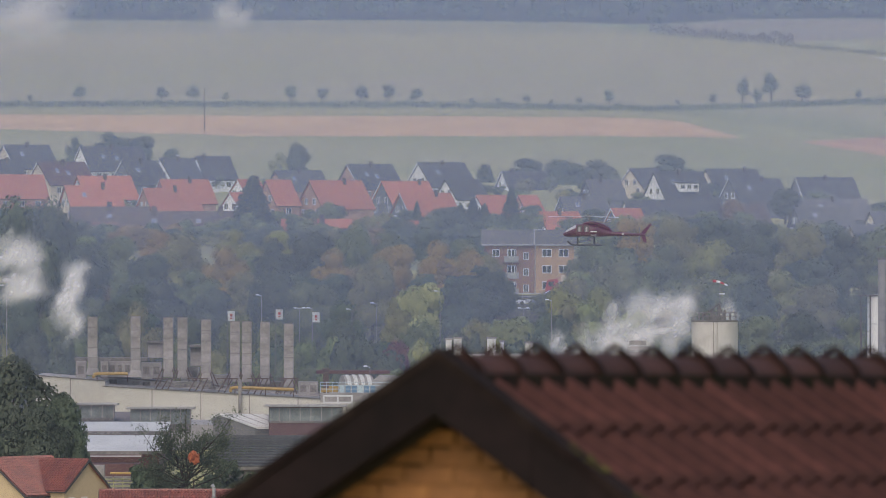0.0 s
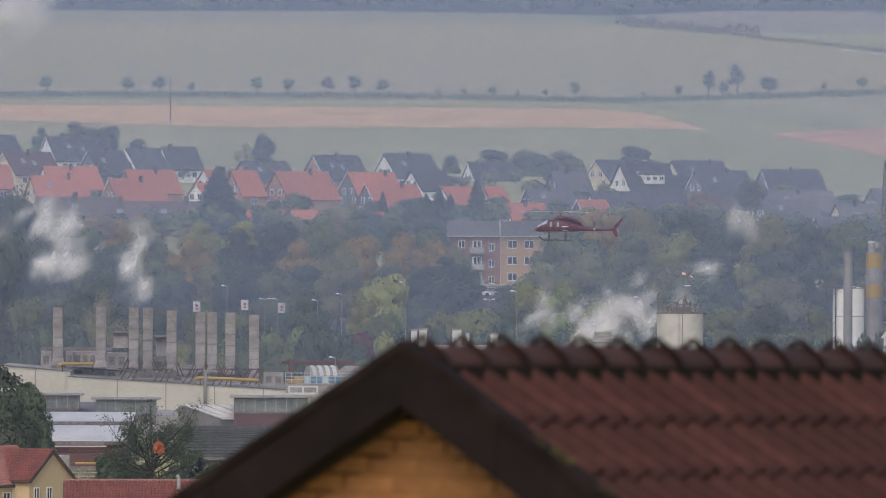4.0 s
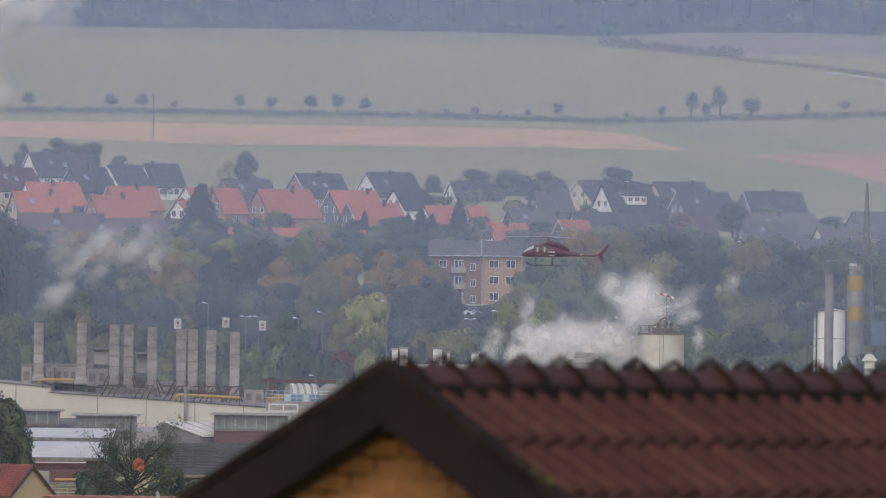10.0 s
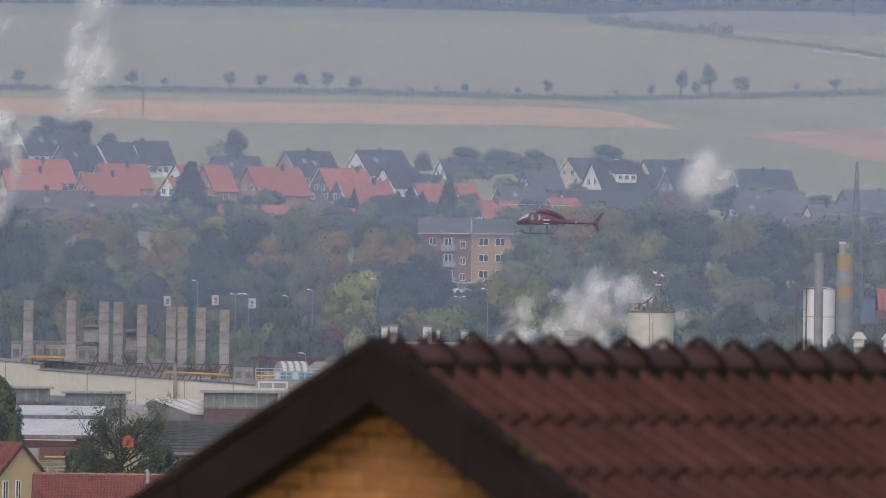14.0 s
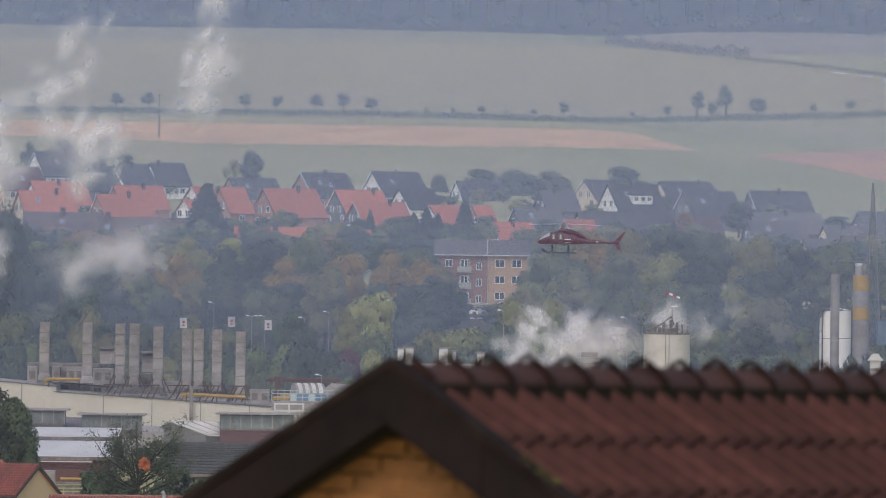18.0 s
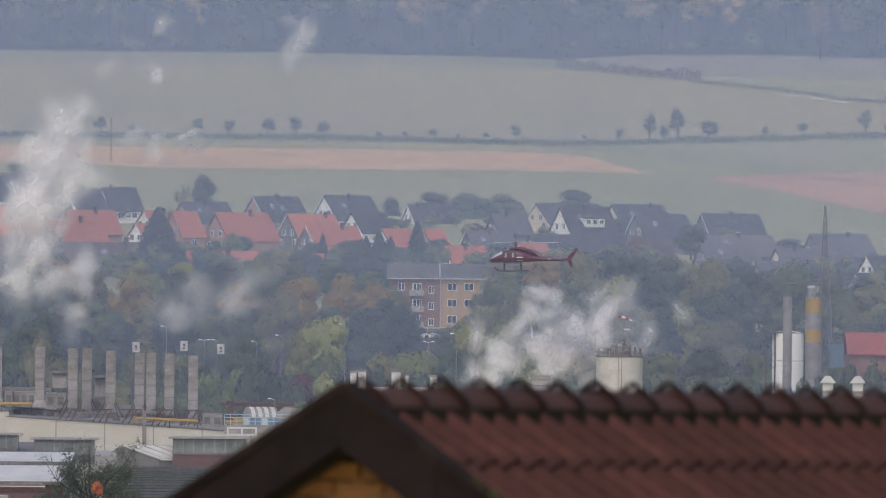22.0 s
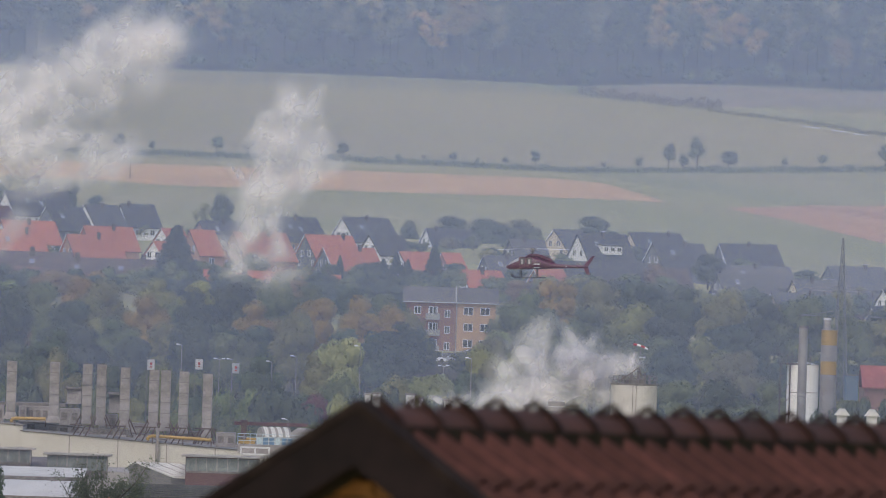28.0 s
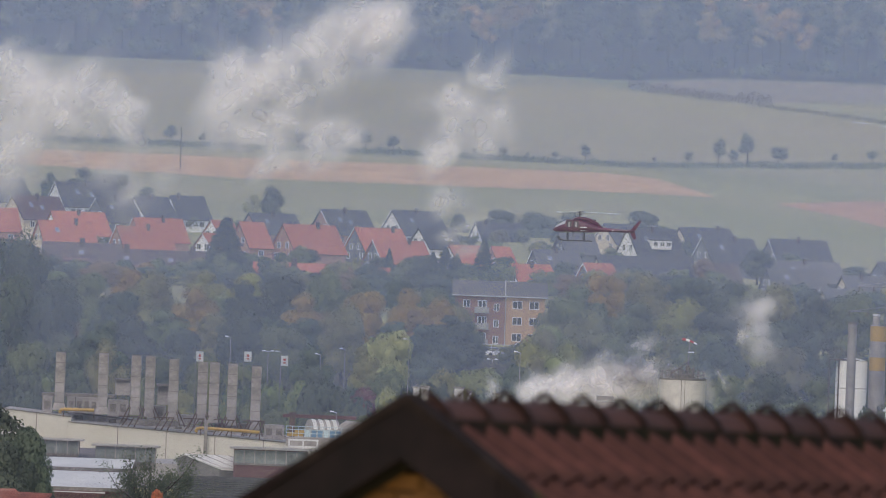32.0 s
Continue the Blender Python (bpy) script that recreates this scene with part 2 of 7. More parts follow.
def line(*points):
    def at(u):
        for (a, va), (b, vb) in zip(points, points[1:]):
            if u <= b:
                break
        k = (u - a) / (b - a)
        return dist_at(u, va + (vb - va) * k)
    return at


# where the forest begins, as bearings and heights
FOREST_EDGE = ((-700, 30), (319, 38), (668, 37), (1018, 41), (1149, 45), (1319, 35), (1519, 34), (1888, 41), (2600, 46))
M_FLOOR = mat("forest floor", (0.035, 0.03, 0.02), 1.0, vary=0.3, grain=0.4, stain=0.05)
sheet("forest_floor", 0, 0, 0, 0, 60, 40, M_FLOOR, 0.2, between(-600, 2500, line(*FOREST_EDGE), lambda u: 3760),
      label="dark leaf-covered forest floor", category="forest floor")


def ragged(path, by, wave=0.013):
    """A field's edge that wavers by some metres."""
    return lambda u: path(u) + by * (noise.noise((u * wave, 5.1, 0)) + 0.5 * noise.noise((u * wave * 4, 1.7, 0)))


# the big pasture under the forest, the stubble strip, the ploughed field
LANE = ((1154, 60), (1269, 72), (1399, 83), (1560, 98), (1660, 112), (1760, 118), (1889, 129), (2400, 150))
sheet("pasture", 0, 0, 0, 0, 120, 60, M_FIELD, 0.06, between(-500, 2400, line((-500, 184), (450, 183), (1160, 190), (1600, 175), (2400, 160)), line((-500, 30), (319, 39), (668, 38), (1018, 42), *LANE)),
      label="wide pale green pasture below the forest", category="field")
sheet("stubble_field", 0, 0, 0, 0, 160, 16, M_STUBBLE, 0.06, between(-500, 1306, ragged(line((-500, 224), (66, 231), (466, 242), (866, 242), (1066, 241), (1306, 245)), 5), ragged(line((-500, 203), (66, 204), (466, 206), (866, 207), (1116, 209), (1206, 216), (1306, 243)), 3)),
      label="strip of pale tan harvested stubble", category="field")
sheet("ploughed_field", 0, 0, 0, 0, 120, 40, M_PLOUGH, 0.15, between(1421, 2300, ragged(line((1421, 254), (1522, 269), (1622, 290), (1723, 311), (1803, 328), (1891, 329), (2300, 334)), 5), ragged(line((1421, 252), (1571, 243), (1722, 239), (1890, 235), (2300, 232)), 4)),
      label="reddish brown ploughed field", category="field")
sheet("dark_field", 0, 0, 0, 0, 60, 10, M_FRESH, 0.06, between(1743, 2300, line((1743, 328), (1891, 357), (2300, 362)), line((1743, 326), (1803, 331), (1891, 332), (2300, 337))),
      label="freshly turned brown earth", category="field")
sheet("upper_field", 0, 0, 0, 0, 80, 10, M_FALLOW, 0.08, between(1190, 2400, line((1190, 58), (1269, 66), (1399, 75), (1529, 68), (1720, 67), (1888, 71), (2400, 80)), line((1190, 45), (1319, 36), (1519, 35), (1888, 42), (2400, 46))),
      label="brown fallow field at the forest edge", category="field")
sheet("upper_meadow", 0, 0, 0, 0, 60, 8, M_FIELD, 0.08, between(1500, 2400, line((1500, 74), (1534, 80), (1720, 91), (1888, 105), (2400, 120)), line((1500, 70), (1529, 69), (1720, 68), (1888, 72), (2400, 81))),
      label="narrow pale green meadow above the lane", category="field")
for u0, u1, dv in ((1548, 1578, 0), (1600, 1626, 0), (1640, 1664, 1)):
    sheet("bare_patch", 0, 0, 0, 0, 10, 2, M_CHALK, 0.14, between(u0, u1, line((1500, 99.5 + dv), (1560, 105 + dv), (1660, 115.5 + dv), (1760, 121)), line((1500, 97.5 + dv), (1560, 103 + dv), (1660, 113.5 + dv), (1760, 119))),
          kind="stuff", label="pale bare patch beside the lane", category="bare earth")

M_WOODS = mat("woodland floor", (0.055, 0.05, 0.028), 1.0, vary=0.35, grain=0.6, stain=0.08, second=(0.075, 0.055, 0.03))
sheet("woodland_floor", -260, 260, 1384, 1690, 40, 40, M_WOODS, 0.06, label="dark undergrowth below the wooded belt", category="woodland floor")
# ---- the neighbour's house in front: gable with clinker bricks, dark bargeboards, pantiles ----
M_TILE = mat("brown roof tile", (0.055, 0.0205, 0.0165), 0.8, shine=0.2, vary=0.3, grain=14, stain=2.2, spread=0.22, second=(0.038, 0.0170, 0.0142), bump=0.004)
M_RIDGE = mat("ridge tile", (0.072, 0.029, 0.0225), 0.75, shine=0.25, vary=0.32, grain=11, stain=2.6, spread=0.25, second=(0.036, 0.019, 0.016), bump=0.004)
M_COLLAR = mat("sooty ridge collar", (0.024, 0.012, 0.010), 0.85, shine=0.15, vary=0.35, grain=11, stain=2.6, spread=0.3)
M_BED_SHADE = mat("mossy mortar bed", (0.018, 0.012, 0.010), 0.95, shine=0.1, vary=0.4, grain=12, stain=4, second=(0.014, 0.013, 0.005))
M_BARGE = mat("bargeboard slate", (0.0120, 0.0066, 0.0068), 0.8, shine=0.2, vary=0.35, grain=9, stain=1.5, spread=0.12, bump=0.002)
M_BRICK = mat("yellow clinker", (0.285, 0.125, 0.040), 0.75, vary=0.2, grain=18, stain=3, spread=0.12, second=(0.25, 0.105, 0.034), bump=0.003)
M_MORTAR = mat("mortar", (0.25, 0.115, 0.036), 0.9, vary=0.2, grain=20)
M_MOSS = mat("moss", (0.085, 0.075, 0.016), 1.0, vary=0.5, grain=30, stain=5, bump=0.01)
M_CAP = mat("verge capping", (0.016, 0.0100, 0.0098), 0.9, shine=0.1, vary=0.4, grain=8, stain=2, second=(0.019, 0.0135, 0.0115))
M_SOFFIT = mat("soffit", (0.02, 0.015, 0.013), 0.8)


def near_house():
    turn, pitch = 26.0, math.atan(0.725 * math.cos(radians(26.0)))
    apex = spot(779, 617, 45)
    # its own axes: x down the slope side, y along the ridge away from the gable, z up
    m = Matrix.Translation(apex) @ pose(0, 0, 0, 0, 0, -turn) @ pose(0, 0, 0, -0.9, 1.2, 0)
    h = thing("tiled_house", m, "house with brown pantile roof, dark bargeboards and yellow brick gable", "house")
    tp, cp, sp = math.tan(pitch), math.cos(pitch), math.sin(pitch)
    half, deep, base = 4.2, 9.0, 15.0 - apex.z
    # walls, roof slabs
    wall = prism([(-half + 0.35, base), (half - 0.35, base), (half - 0.35, -half * tp - 0.05), (0, -0.42), (-half + 0.35, -half * tp - 0.05)], 0.20, deep)
    part("wall", wall, M_MORTAR, h, "yellow brick wall")
    for s in (-1, 1):
        slab = prism([(0, -0.13), (s * half, -half * tp - 0.13), (s * half, -half * tp - 0.30), (0, -0.30)], 0.10, deep + 0.3)
        part("roof_deck", slab, M_SOFFIT, h, "dark roof boarding")
        # bargeboards: overlapping slate strips along the verge
        n, w, dip = 9, 0.246, 0.022
        for i in range(n):
            a, b = i * half / n / cp * cp, (i + 1) * half / n
            lift = 0.006 * ((i + 1) % 2)
            pr = [(s * a, -a * tp - dip), (s * (b + 0.012), -(b + 0.012) * tp - dip), (s * (b + 0.012), -(b + 0.012) * tp - w / cp), (s * a, -a * tp - w / cp)]
            part("bargeboard", prism(pr, -0.03 - lift, 0.02), M_BARGE, h, "dark brown slate strip")
        # the board's top capping
        part("verge_cap", prism([(0, 0.0), (s * half, -half * tp), (s * half, -half * tp - 0.05), (0, -0.05)], -0.045, 0.10), M_CAP, h, "brown weathered verge capping")
    # bricks of the gable that show below the boards
    proto = None
    z, row = -0.40, 0
    while z > -1.55:
        reach = (-z - 0.33) / tp
        x = -math.ceil(reach / 0.25) * 0.25 - (0.125 if row % 2 else 0)
        while x < reach:
            if abs(x + 0.12) < reach + 0.1:
                if proto is None:
                    proto = part("brick", box(-0.119, 0.119, -0.001, 0.05, -0.0365, 0.0365, 0.003), M_BRICK, h)
                    proto.location = (x + 0.12, 0.195, z)
                else:
                    again(proto, Matrix.Translation((x + 0.12, 0.195 + random.uniform(-0.003, 0.003), z)), h)
            x += 0.25
        z -= 0.083
        row += 1
    # pantiles
    step, gauge = 0.25, 0.414
    prof = [(0.0, 0.0), (0.05, -0.012), (0.11, -0.012), (0.145, 0.004), (0.175, 0.034), (0.205, 0.042), (0.235, 0.030), (0.262, 0.0)]

    def tile_bm(s):
        bm = bmesh.new()
        rows = []
        for dist, up in ((0.0, 0.012), (gauge + 0.03, 0.038), (gauge + 0.03, 0.010)):
            rows.append([bm.verts.new((s * (dist * cp + sp * (pz + up)), py, -dist * sp + cp * (pz + up))) for py, pz in prof])
        for a, b in zip(rows, rows[1:]):
            for i in range(len(prof) - 1):
                bm.faces.new((a[i], a[i + 1], b[i + 1], b[i]))
        bmesh.ops.recalc_face_normals(bm, faces=bm.faces)
        return bm
    for s in (1, -1):
        first = None
        cols, rows_n = 27, 5 if s > 0 else 4
        rest = bmesh.new()
        rest_tile = None
        for r in range(10):
            for c in range(36):
                dist = 0.115 + r * gauge
                loc = Vector((s * dist * cp, 0.06 + c * step, -dist * sp - 0.085))
                near = r < rows_n and c < cols
                if near:
                    j = pose(loc.x, loc.y, loc.z + random.uniform(-0.003, 0.003), random.uniform(-0.5, 0.5), random.uniform(-0.5, 0.5), random.uniform(-0.6, 0.6))
                    if first is None:
                        first = part("roof_tile", tile_bm(s), M_TILE, h)
                        first.matrix_basis = j
                    else:
                        again(first, j, h)
                else:
                    if rest_tile is None:
                        rest_tile = tile_bm(s)
                    for f in rest_tile.faces:
                        rest.faces.new([rest.verts.new(v.co + loc) for v in f.verts])
        rest_tile.free()
        tagged(part("roof_tiling", rest, M_TILE, h, "rows of brown pantiles"), kind="stuff")
    def arch(a):
        return 0.82 * math.sin(a) + 0.18 * (1 - abs(math.cos(a)) ** 1.3)

    # bed of mortar and moss under the ridge tiles, their shade put into its colour
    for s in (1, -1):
        part("ridge_bed", prism([(s * 0.10, -0.105), (s * 0.155, -0.155 * tp - 0.008), (s * 0.175, -0.175 * tp - 0.06), (s * 0.10, -0.16)], 0.12, deep), M_BED_SHADE, h, "mossy mortar bed with painted dark shade")
    # ridge tiles: half round, flared at the open end, overlapping
    first = None
    for i in range(21):
        y = 0.16 + i * 0.417
        j = pose(random.uniform(-0.004, 0.004), y, random.uniform(-0.003, 0.006), random.uniform(-0.9, 0.9), 0, random.uniform(-1.0, 1.0))
        if first is None:
            bm = bmesh.new()
            rings = []
            for yy, r, up in ((0.03, 0.116, 0.0), (0.055, 0.112, 0.0), (0.28, 0.104, 0.0), (0.44, 0.098, 0.0)):
                rings.append([bm.verts.new((r * 1.2 * math.cos(a), yy, r * arch(a) - 0.128 + up)) for a in [math.pi * (-0.10 + 1.20 * k / 12) for k in range(13)]])
            inner = [bm.verts.new((v.co.x * 0.80, 0.004, (v.co.z + 0.128) * 0.80 - 0.128)) for v in rings[0]]
            for a, b in zip(rings, rings[1:]):
                for k in range(12):
                    bm.faces.new((a[k], a[k + 1], b[k + 1], b[k]))
            for k in range(12):
                bm.faces.new((inner[k], inner[k + 1], rings[0][k + 1], rings[0][k]))
            bmesh.ops.recalc_face_normals(bm, faces=bm.faces)
            first = part("ridge_tile", bm, M_RIDGE, h, "weathered half-round ridge tile", smooth=True)
            first.matrix_basis = j
            bm = bmesh.new()
            rings = [[bm.verts.new((r * 1.2 * math.cos(a), yy, r * arch(a) - 0.128 + 0.034 * max(0, math.sin(a)) ** 16)) for a in [math.pi * (-0.10 + 1.20 * k / 12) for k in range(13)]] for yy, r in ((0.0, 0.10), (0.0, 0.124), (0.03, 0.122), (0.05, 0.108))]
            for a, b in zip(rings, rings[1:]):
                for k in range(12):
                    bm.faces.new((a[k], a[k + 1], b[k + 1], b[k]))
            bmesh.ops.recalc_face_normals(bm, faces=bm.faces)
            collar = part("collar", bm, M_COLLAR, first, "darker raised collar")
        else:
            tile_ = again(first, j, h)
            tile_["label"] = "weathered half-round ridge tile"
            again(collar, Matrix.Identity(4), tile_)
    # moss along the verge
    bm = bmesh.new()
    for i in range(120):
        d = random.uniform(0.5, 2.2)
        if noise.noise((d * 3.1, 0, 0)) < -0.1:
            continue
        r = random.uniform(0.006, 0.018)
        bmesh.ops.create_icosphere(bm, subdivisions=1, radius=r, matrix=Matrix.Translation((d, random.uniform(0.0, 0.10), -d * tp)) @ Matrix.Diagonal((1.6, 1.3, 0.7, 1)))
    tagged(part("moss", bm, M_MOSS, h, "yellow-green moss on the verge"), kind="stuff")


near_house()

# ---- trees ----
L_GREEN = leaf_mat("green leaves", (0.155, 0.185, 0.078), (0.095, 0.125, 0.062), (0.23, 0.245, 0.09))
L_DARK = leaf_mat("dark leaves", (0.080, 0.108, 0.064), (0.056, 0.082, 0.052), (0.116, 0.138, 0.072))
L_OLIVE = leaf_mat("olive leaves", (0.25, 0.245, 0.090), (0.15, 0.165, 0.074), (0.36, 0.31, 0.10))
L_LIME = leaf_mat("yellow-green leaves", (0.40, 0.41, 0.17), (0.34, 0.36, 0.15), (0.48, 0.46, 0.20))
L_ORANGE = leaf_mat("autumn leaves", (0.30, 0.20, 0.080), (0.14, 0.15, 0.068), (0.46, 0.255, 0.09))
F_MIXED = leaf_mat("forest leaves", (0.05, 0.065, 0.035), (0.05, 0.065, 0.035), (0.05, 0.065, 0.035))
f_n, f_l = F_MIXED.node_tree.nodes, F_MIXED.node_tree.links
f_at = f_n.new("ShaderNodeAttribute")
f_at.attribute_name = "tone"
f_ramp = next(q for q in f_n if q.type == "VALTORGB")
for pos, col in ((0.25, (0.075, 0.095, 0.052)), (0.5, (0.12, 0.14, 0.068)), (0.78, (0.20, 0.19, 0.095)), (0.94, (0.34, 0.28, 0.14))):
    f_ramp.color_ramp.elements.new(pos).color = (*col, 1)
f_ramp.color_ramp.elements[-1].color = (0.42, 0.26, 0.12, 1)
f_ramp.color_ramp.elements[0].color = (0.05, 0.064, 0.038, 1)
f_l.new(f_at.outputs["Fac"], f_ramp.inputs[0])
L_FLAME = leaf_mat("flame-red leaves", (0.50, 0.14, 0.05), (0.38, 0.11, 0.05), (0.6, 0.2, 0.07))
L_WILLOW = leaf_mat("willow leaves", (0.27, 0.30, 0.11), (0.19, 0.22, 0.09), (0.36, 0.36, 0.13))
L_BROWN = leaf_mat("brown scrub leaves", (0.17, 0.14, 0.105), (0.12, 0.105, 0.08), (0.22, 0.17, 0.12))
L_RED = leaf_mat("red leaves", (0.17, 0.048, 0.055), (0.10, 0.045, 0.045), (0.23, 0.06, 0.065))
L_CONIFER = leaf_mat("conifer needles", (0.030, 0.048, 0.034), (0.020, 0.034, 0.025), (0.042, 0.060, 0.040))
M_BARK = mat("bark", (0.055, 0.042, 0.032), 0.95, vary=0.3, grain=6, stain=1, bump=0.02)
rng = np.random.default_rng(7)


def quads(centers, sizes, out=None, loose=0.38):
    """Many small leaf clumps: bent four-cornered leaves, in all directions or lying on the crown's outside (out)."""
    n = len(centers)
    a = rng.normal(size=(n, 3))
    if out is not None:
        o = out / np.linalg.norm(out, axis=1, keepdims=True) + rng.normal(size=(n, 3)) * loose
        o /= np.linalg.norm(o, axis=1, keepdims=True)
        a -= (a * o).sum(1, keepdims=True) * o
    a /= np.linalg.norm(a, axis=1, keepdims=True)
    b = rng.normal(size=(n, 3))
    if out is not None:
        b = np.cross(o, a)
    b -= (a * b).sum(1, keepdims=True) * a
    b /= np.linalg.norm(b, axis=1, keepdims=True)
    c = np.cross(a, b)
    s = np.asarray(sizes)[:, None]
    pts = np.stack([centers - a * s, centers - b * s * 0.7 - c * s * 0.2, centers + a * s, centers + b * s * 0.7 - c * s * 0.2], 1).reshape(-1, 3)
    return pts, np.arange(4 * n).reshape(n, 4)


def ico(level):
    bm = bmesh.new()
    bmesh.ops.create_icosphere(bm, subdivisions=level, radius=1.0)
    got = np.array([v.co for v in bm.verts]), np.array([[v.index for v in f.verts] for f in bm.faces])
    bm.free()
    return got


ICO = {1: ico(1), 2: ico(2)}


def leaf_mesh(name, at, sizes, out, cores=(), level=2, loose=0.3):
    """Leaves that lie on the lumps of a crown and take the lumps' rounded shading, over the dense twigs inside each lump (cores: middle, radius)."""
    v, f = quads(at, sizes, out, loose)
    nrm = out / np.linalg.norm(out, axis=1, keepdims=True) + rng.normal(size=out.shape) * 0.22
    nrm = np.repeat(nrm, 4, 0)
    faces = f.tolist()
    if len(cores):
        iv, fi = ICO[level]
        mids, rad = np.concatenate([c[0] for c in cores]), np.concatenate([c[1] for c in cores])
        bumpy = rng.uniform(0.72, 1.18, (len(mids), len(iv), 1))
        cv = mids[:, None, :] + iv[None] * bumpy * rad[:, None, None] * np.array([1, 1, 0.85])
        base = len(v) + np.arange(len(mids))[:, None, None] * len(iv)
        faces += (fi[None] + base).reshape(-1, 3).tolist()
        v = np.concatenate([v, cv.reshape(-1, 3)])
        nrm = np.concatenate([nrm, np.tile(iv, (len(mids), 1)) + np.array([0, 0, 0.15])])
    nrm /= np.linalg.norm(nrm, axis=1, keepdims=True)
    me = bpy.data.meshes.new(name)
    me.from_pydata(v.tolist(), [], faces, shade_flat=False)
    me.attributes.new("custom_normal", "FLOAT_VECTOR", "POINT").data.foreach_set("vector", nrm.astype(np.float32).ravel())
    return me


def crown_points(n, radius, tall, lumps, fill=0.8):
    """Leaf places on the lumps of a crown, more at the outside, with gaps between the lumps; the lumps; the way out at each leaf."""
    k = rng.normal(size=(lumps, 3))
    k /= np.linalg.norm(k, axis=1, keepdims=True)
    mids = k * rng.uniform(0.3, 0.70, (lumps, 1)) * np.array([radius, radius, tall])
    rad = rng.uniform(0.22, 0.42, lumps) * radius
    m = 3 * n
    which = rng.integers(0, lumps, m)
    d = rng.normal(size=(m, 3))
    d /= np.linalg.norm(d, axis=1, keepdims=True)
    d[:, 2] = np.where(rng.random(m) < 0.55, np.abs(d[:, 2]), d[:, 2])
    r = rad[which] * rng.uniform(fill, 1.16, m)
    at = mids[which] + d * r[:, None] * np.array([1, 1, 0.85])
    # leaves grow where they get light: not inside the neighbouring lumps
    deep = (np.linalg.norm(at[:, None] - mids[None], axis=2) < 0.78 * rad[None]).any(1)
    keep = np.argsort(deep, kind="stable")[:n]
    at, d = at[keep], d[keep]
    return at, (mids, rad * 0.70), d + 0.55 * at / np.array([radius, radius, tall]) + np.array([0, 0, 0.15])


def tree_meshes(kind, height, radius, n, leaf, lumps=16):
    """Trunk with limbs, and a crown; standing at the origin."""
    cores = ()
    if kind in ("high", "tuft"):
        tall = height * (0.34 if kind == "high" else 0.11)
        pts, (mids, rad), out = crown_points(n, radius, tall, lumps)
        mid = Vector((0, 0, height - tall * 1.02))
        pts = pts + np.array(mid)
        cores = [(mids + np.array(mid), rad)]
        trunk = tube((0, 0, -0.8), (0, 0, height * 0.6), height * 0.016, height * 0.010)
    elif kind == "conifer":
        z = height * (0.06 + 0.94 * rng.random(n) ** 1.35)
        tier = 0.75 + 0.25 * np.abs(np.sin(z / height * 26))
        r = radius * (1 - z / height) ** 0.8 * tier * np.sqrt(rng.uniform(0.35, 1.0, n)) + 0.08
        a = rng.uniform(0, 2 * math.pi, n)
        pts = np.stack([r * np.cos(a), r * np.sin(a), z - r * 0.25], 1)
        out = np.stack([np.cos(a), np.sin(a), np.full(n, 0.6)], 1)
        trunk = tube((0, 0, -0.6), (0, 0, height * 0.92), height * 0.02, 0.03)
    else:
        tall = height * (0.50 if kind in ("broad", "near") else 0.46)
        pts, (mids, rad), out = crown_points(n, radius, tall, lumps)
        mid = Vector((0, 0, height - tall * 1.02))
        pts = pts + np.array(mid)
        if kind != "near":
            cores = [(mids + np.array(mid), rad)]
        trunk = tube((0, 0, -0.8), (0.1, 0, height * 0.42), height * 0.028, height * 0.018)
        for m in mids[:9]:
            a = Vector((0.1, 0, height * random.uniform(0.22, 0.42)))
            tube(a, Vector(m) * 0.9 + mid, height * 0.011, 0.03, 5, trunk)
    me = leaf_mesh("crown", pts, rng.uniform(0.6, 1.25, len(pts)) * leaf, out, cores, 1)
    tm = bpy.data.meshes.new("trunk")
    trunk.to_mesh(tm)
    trunk.free()
    tm.materials.append(M_BARK)
    return tm, me


SHAPES = {}


def shape(kind, i, height, radius, n, leaf, lumps=16):
    key = (kind, i)
    if key not in SHAPES:
        SHAPES[key] = (*tree_meshes(kind, height, radius, n, leaf, lumps), height, radius)
    return SHAPES[key]


COLOURED = {}


def tree(loc, sh, leaves, height, radius, label, group="", name="tree"):
    tm, me, h0, r0 = sh
    key = (me.name, leaves.name)
    if key not in COLOURED:
        c = me.copy()
        c.materials.append(leaves)
        COLOURED[key] = c
    ob = thing(name, Matrix.Translation(loc) @ pose(0, 0, 0, 0, 0, random.uniform(0, 360)), label, "tree" if name == "tree" else "bush", group)
    sx, sz = radius / r0, height / h0
    for n_, d_ in (("trunk", tm), ("crown", COLOURED[key])):
        o = new(n_, d_)
        o.parent = ob
        o.scale = (sx, sx, sz)
    return ob


def broad(i):
    return shape("broad", i, 12.0, 5.2, 4200, 0.25, 30 + 8 * i)


def tall_shape(i):
    return shape("tall", i, 13.0, 3.8, 3200, 0.22, 26 + i)


def bushy(i):
    return shape("bushy", i, 5.0, 3.2, 1000, 0.24, 18)


def small(i):
    return shape("small", i, 5.0, 1.9, 800, 0.20, 14)


def near_shape(i):
    return shape("near", i, 9.0, 4.6, 8000, 0.16, 30)


def high(i):
    return shape("high", i, 24.0, 5.0, 2600, 0.34, 34)


def tuft(i):
    return shape("tuft", i, 7.0, 0.95, 420, 0.10, 14)


def conifer(i):
    return shape("conifer", i, 12.0, 3.6, 3200, 0.30)


def at_ground(u, d):
    x = (u - 784) / FOCAL * d
    return Vector((x, d, ground_z(x, d)))


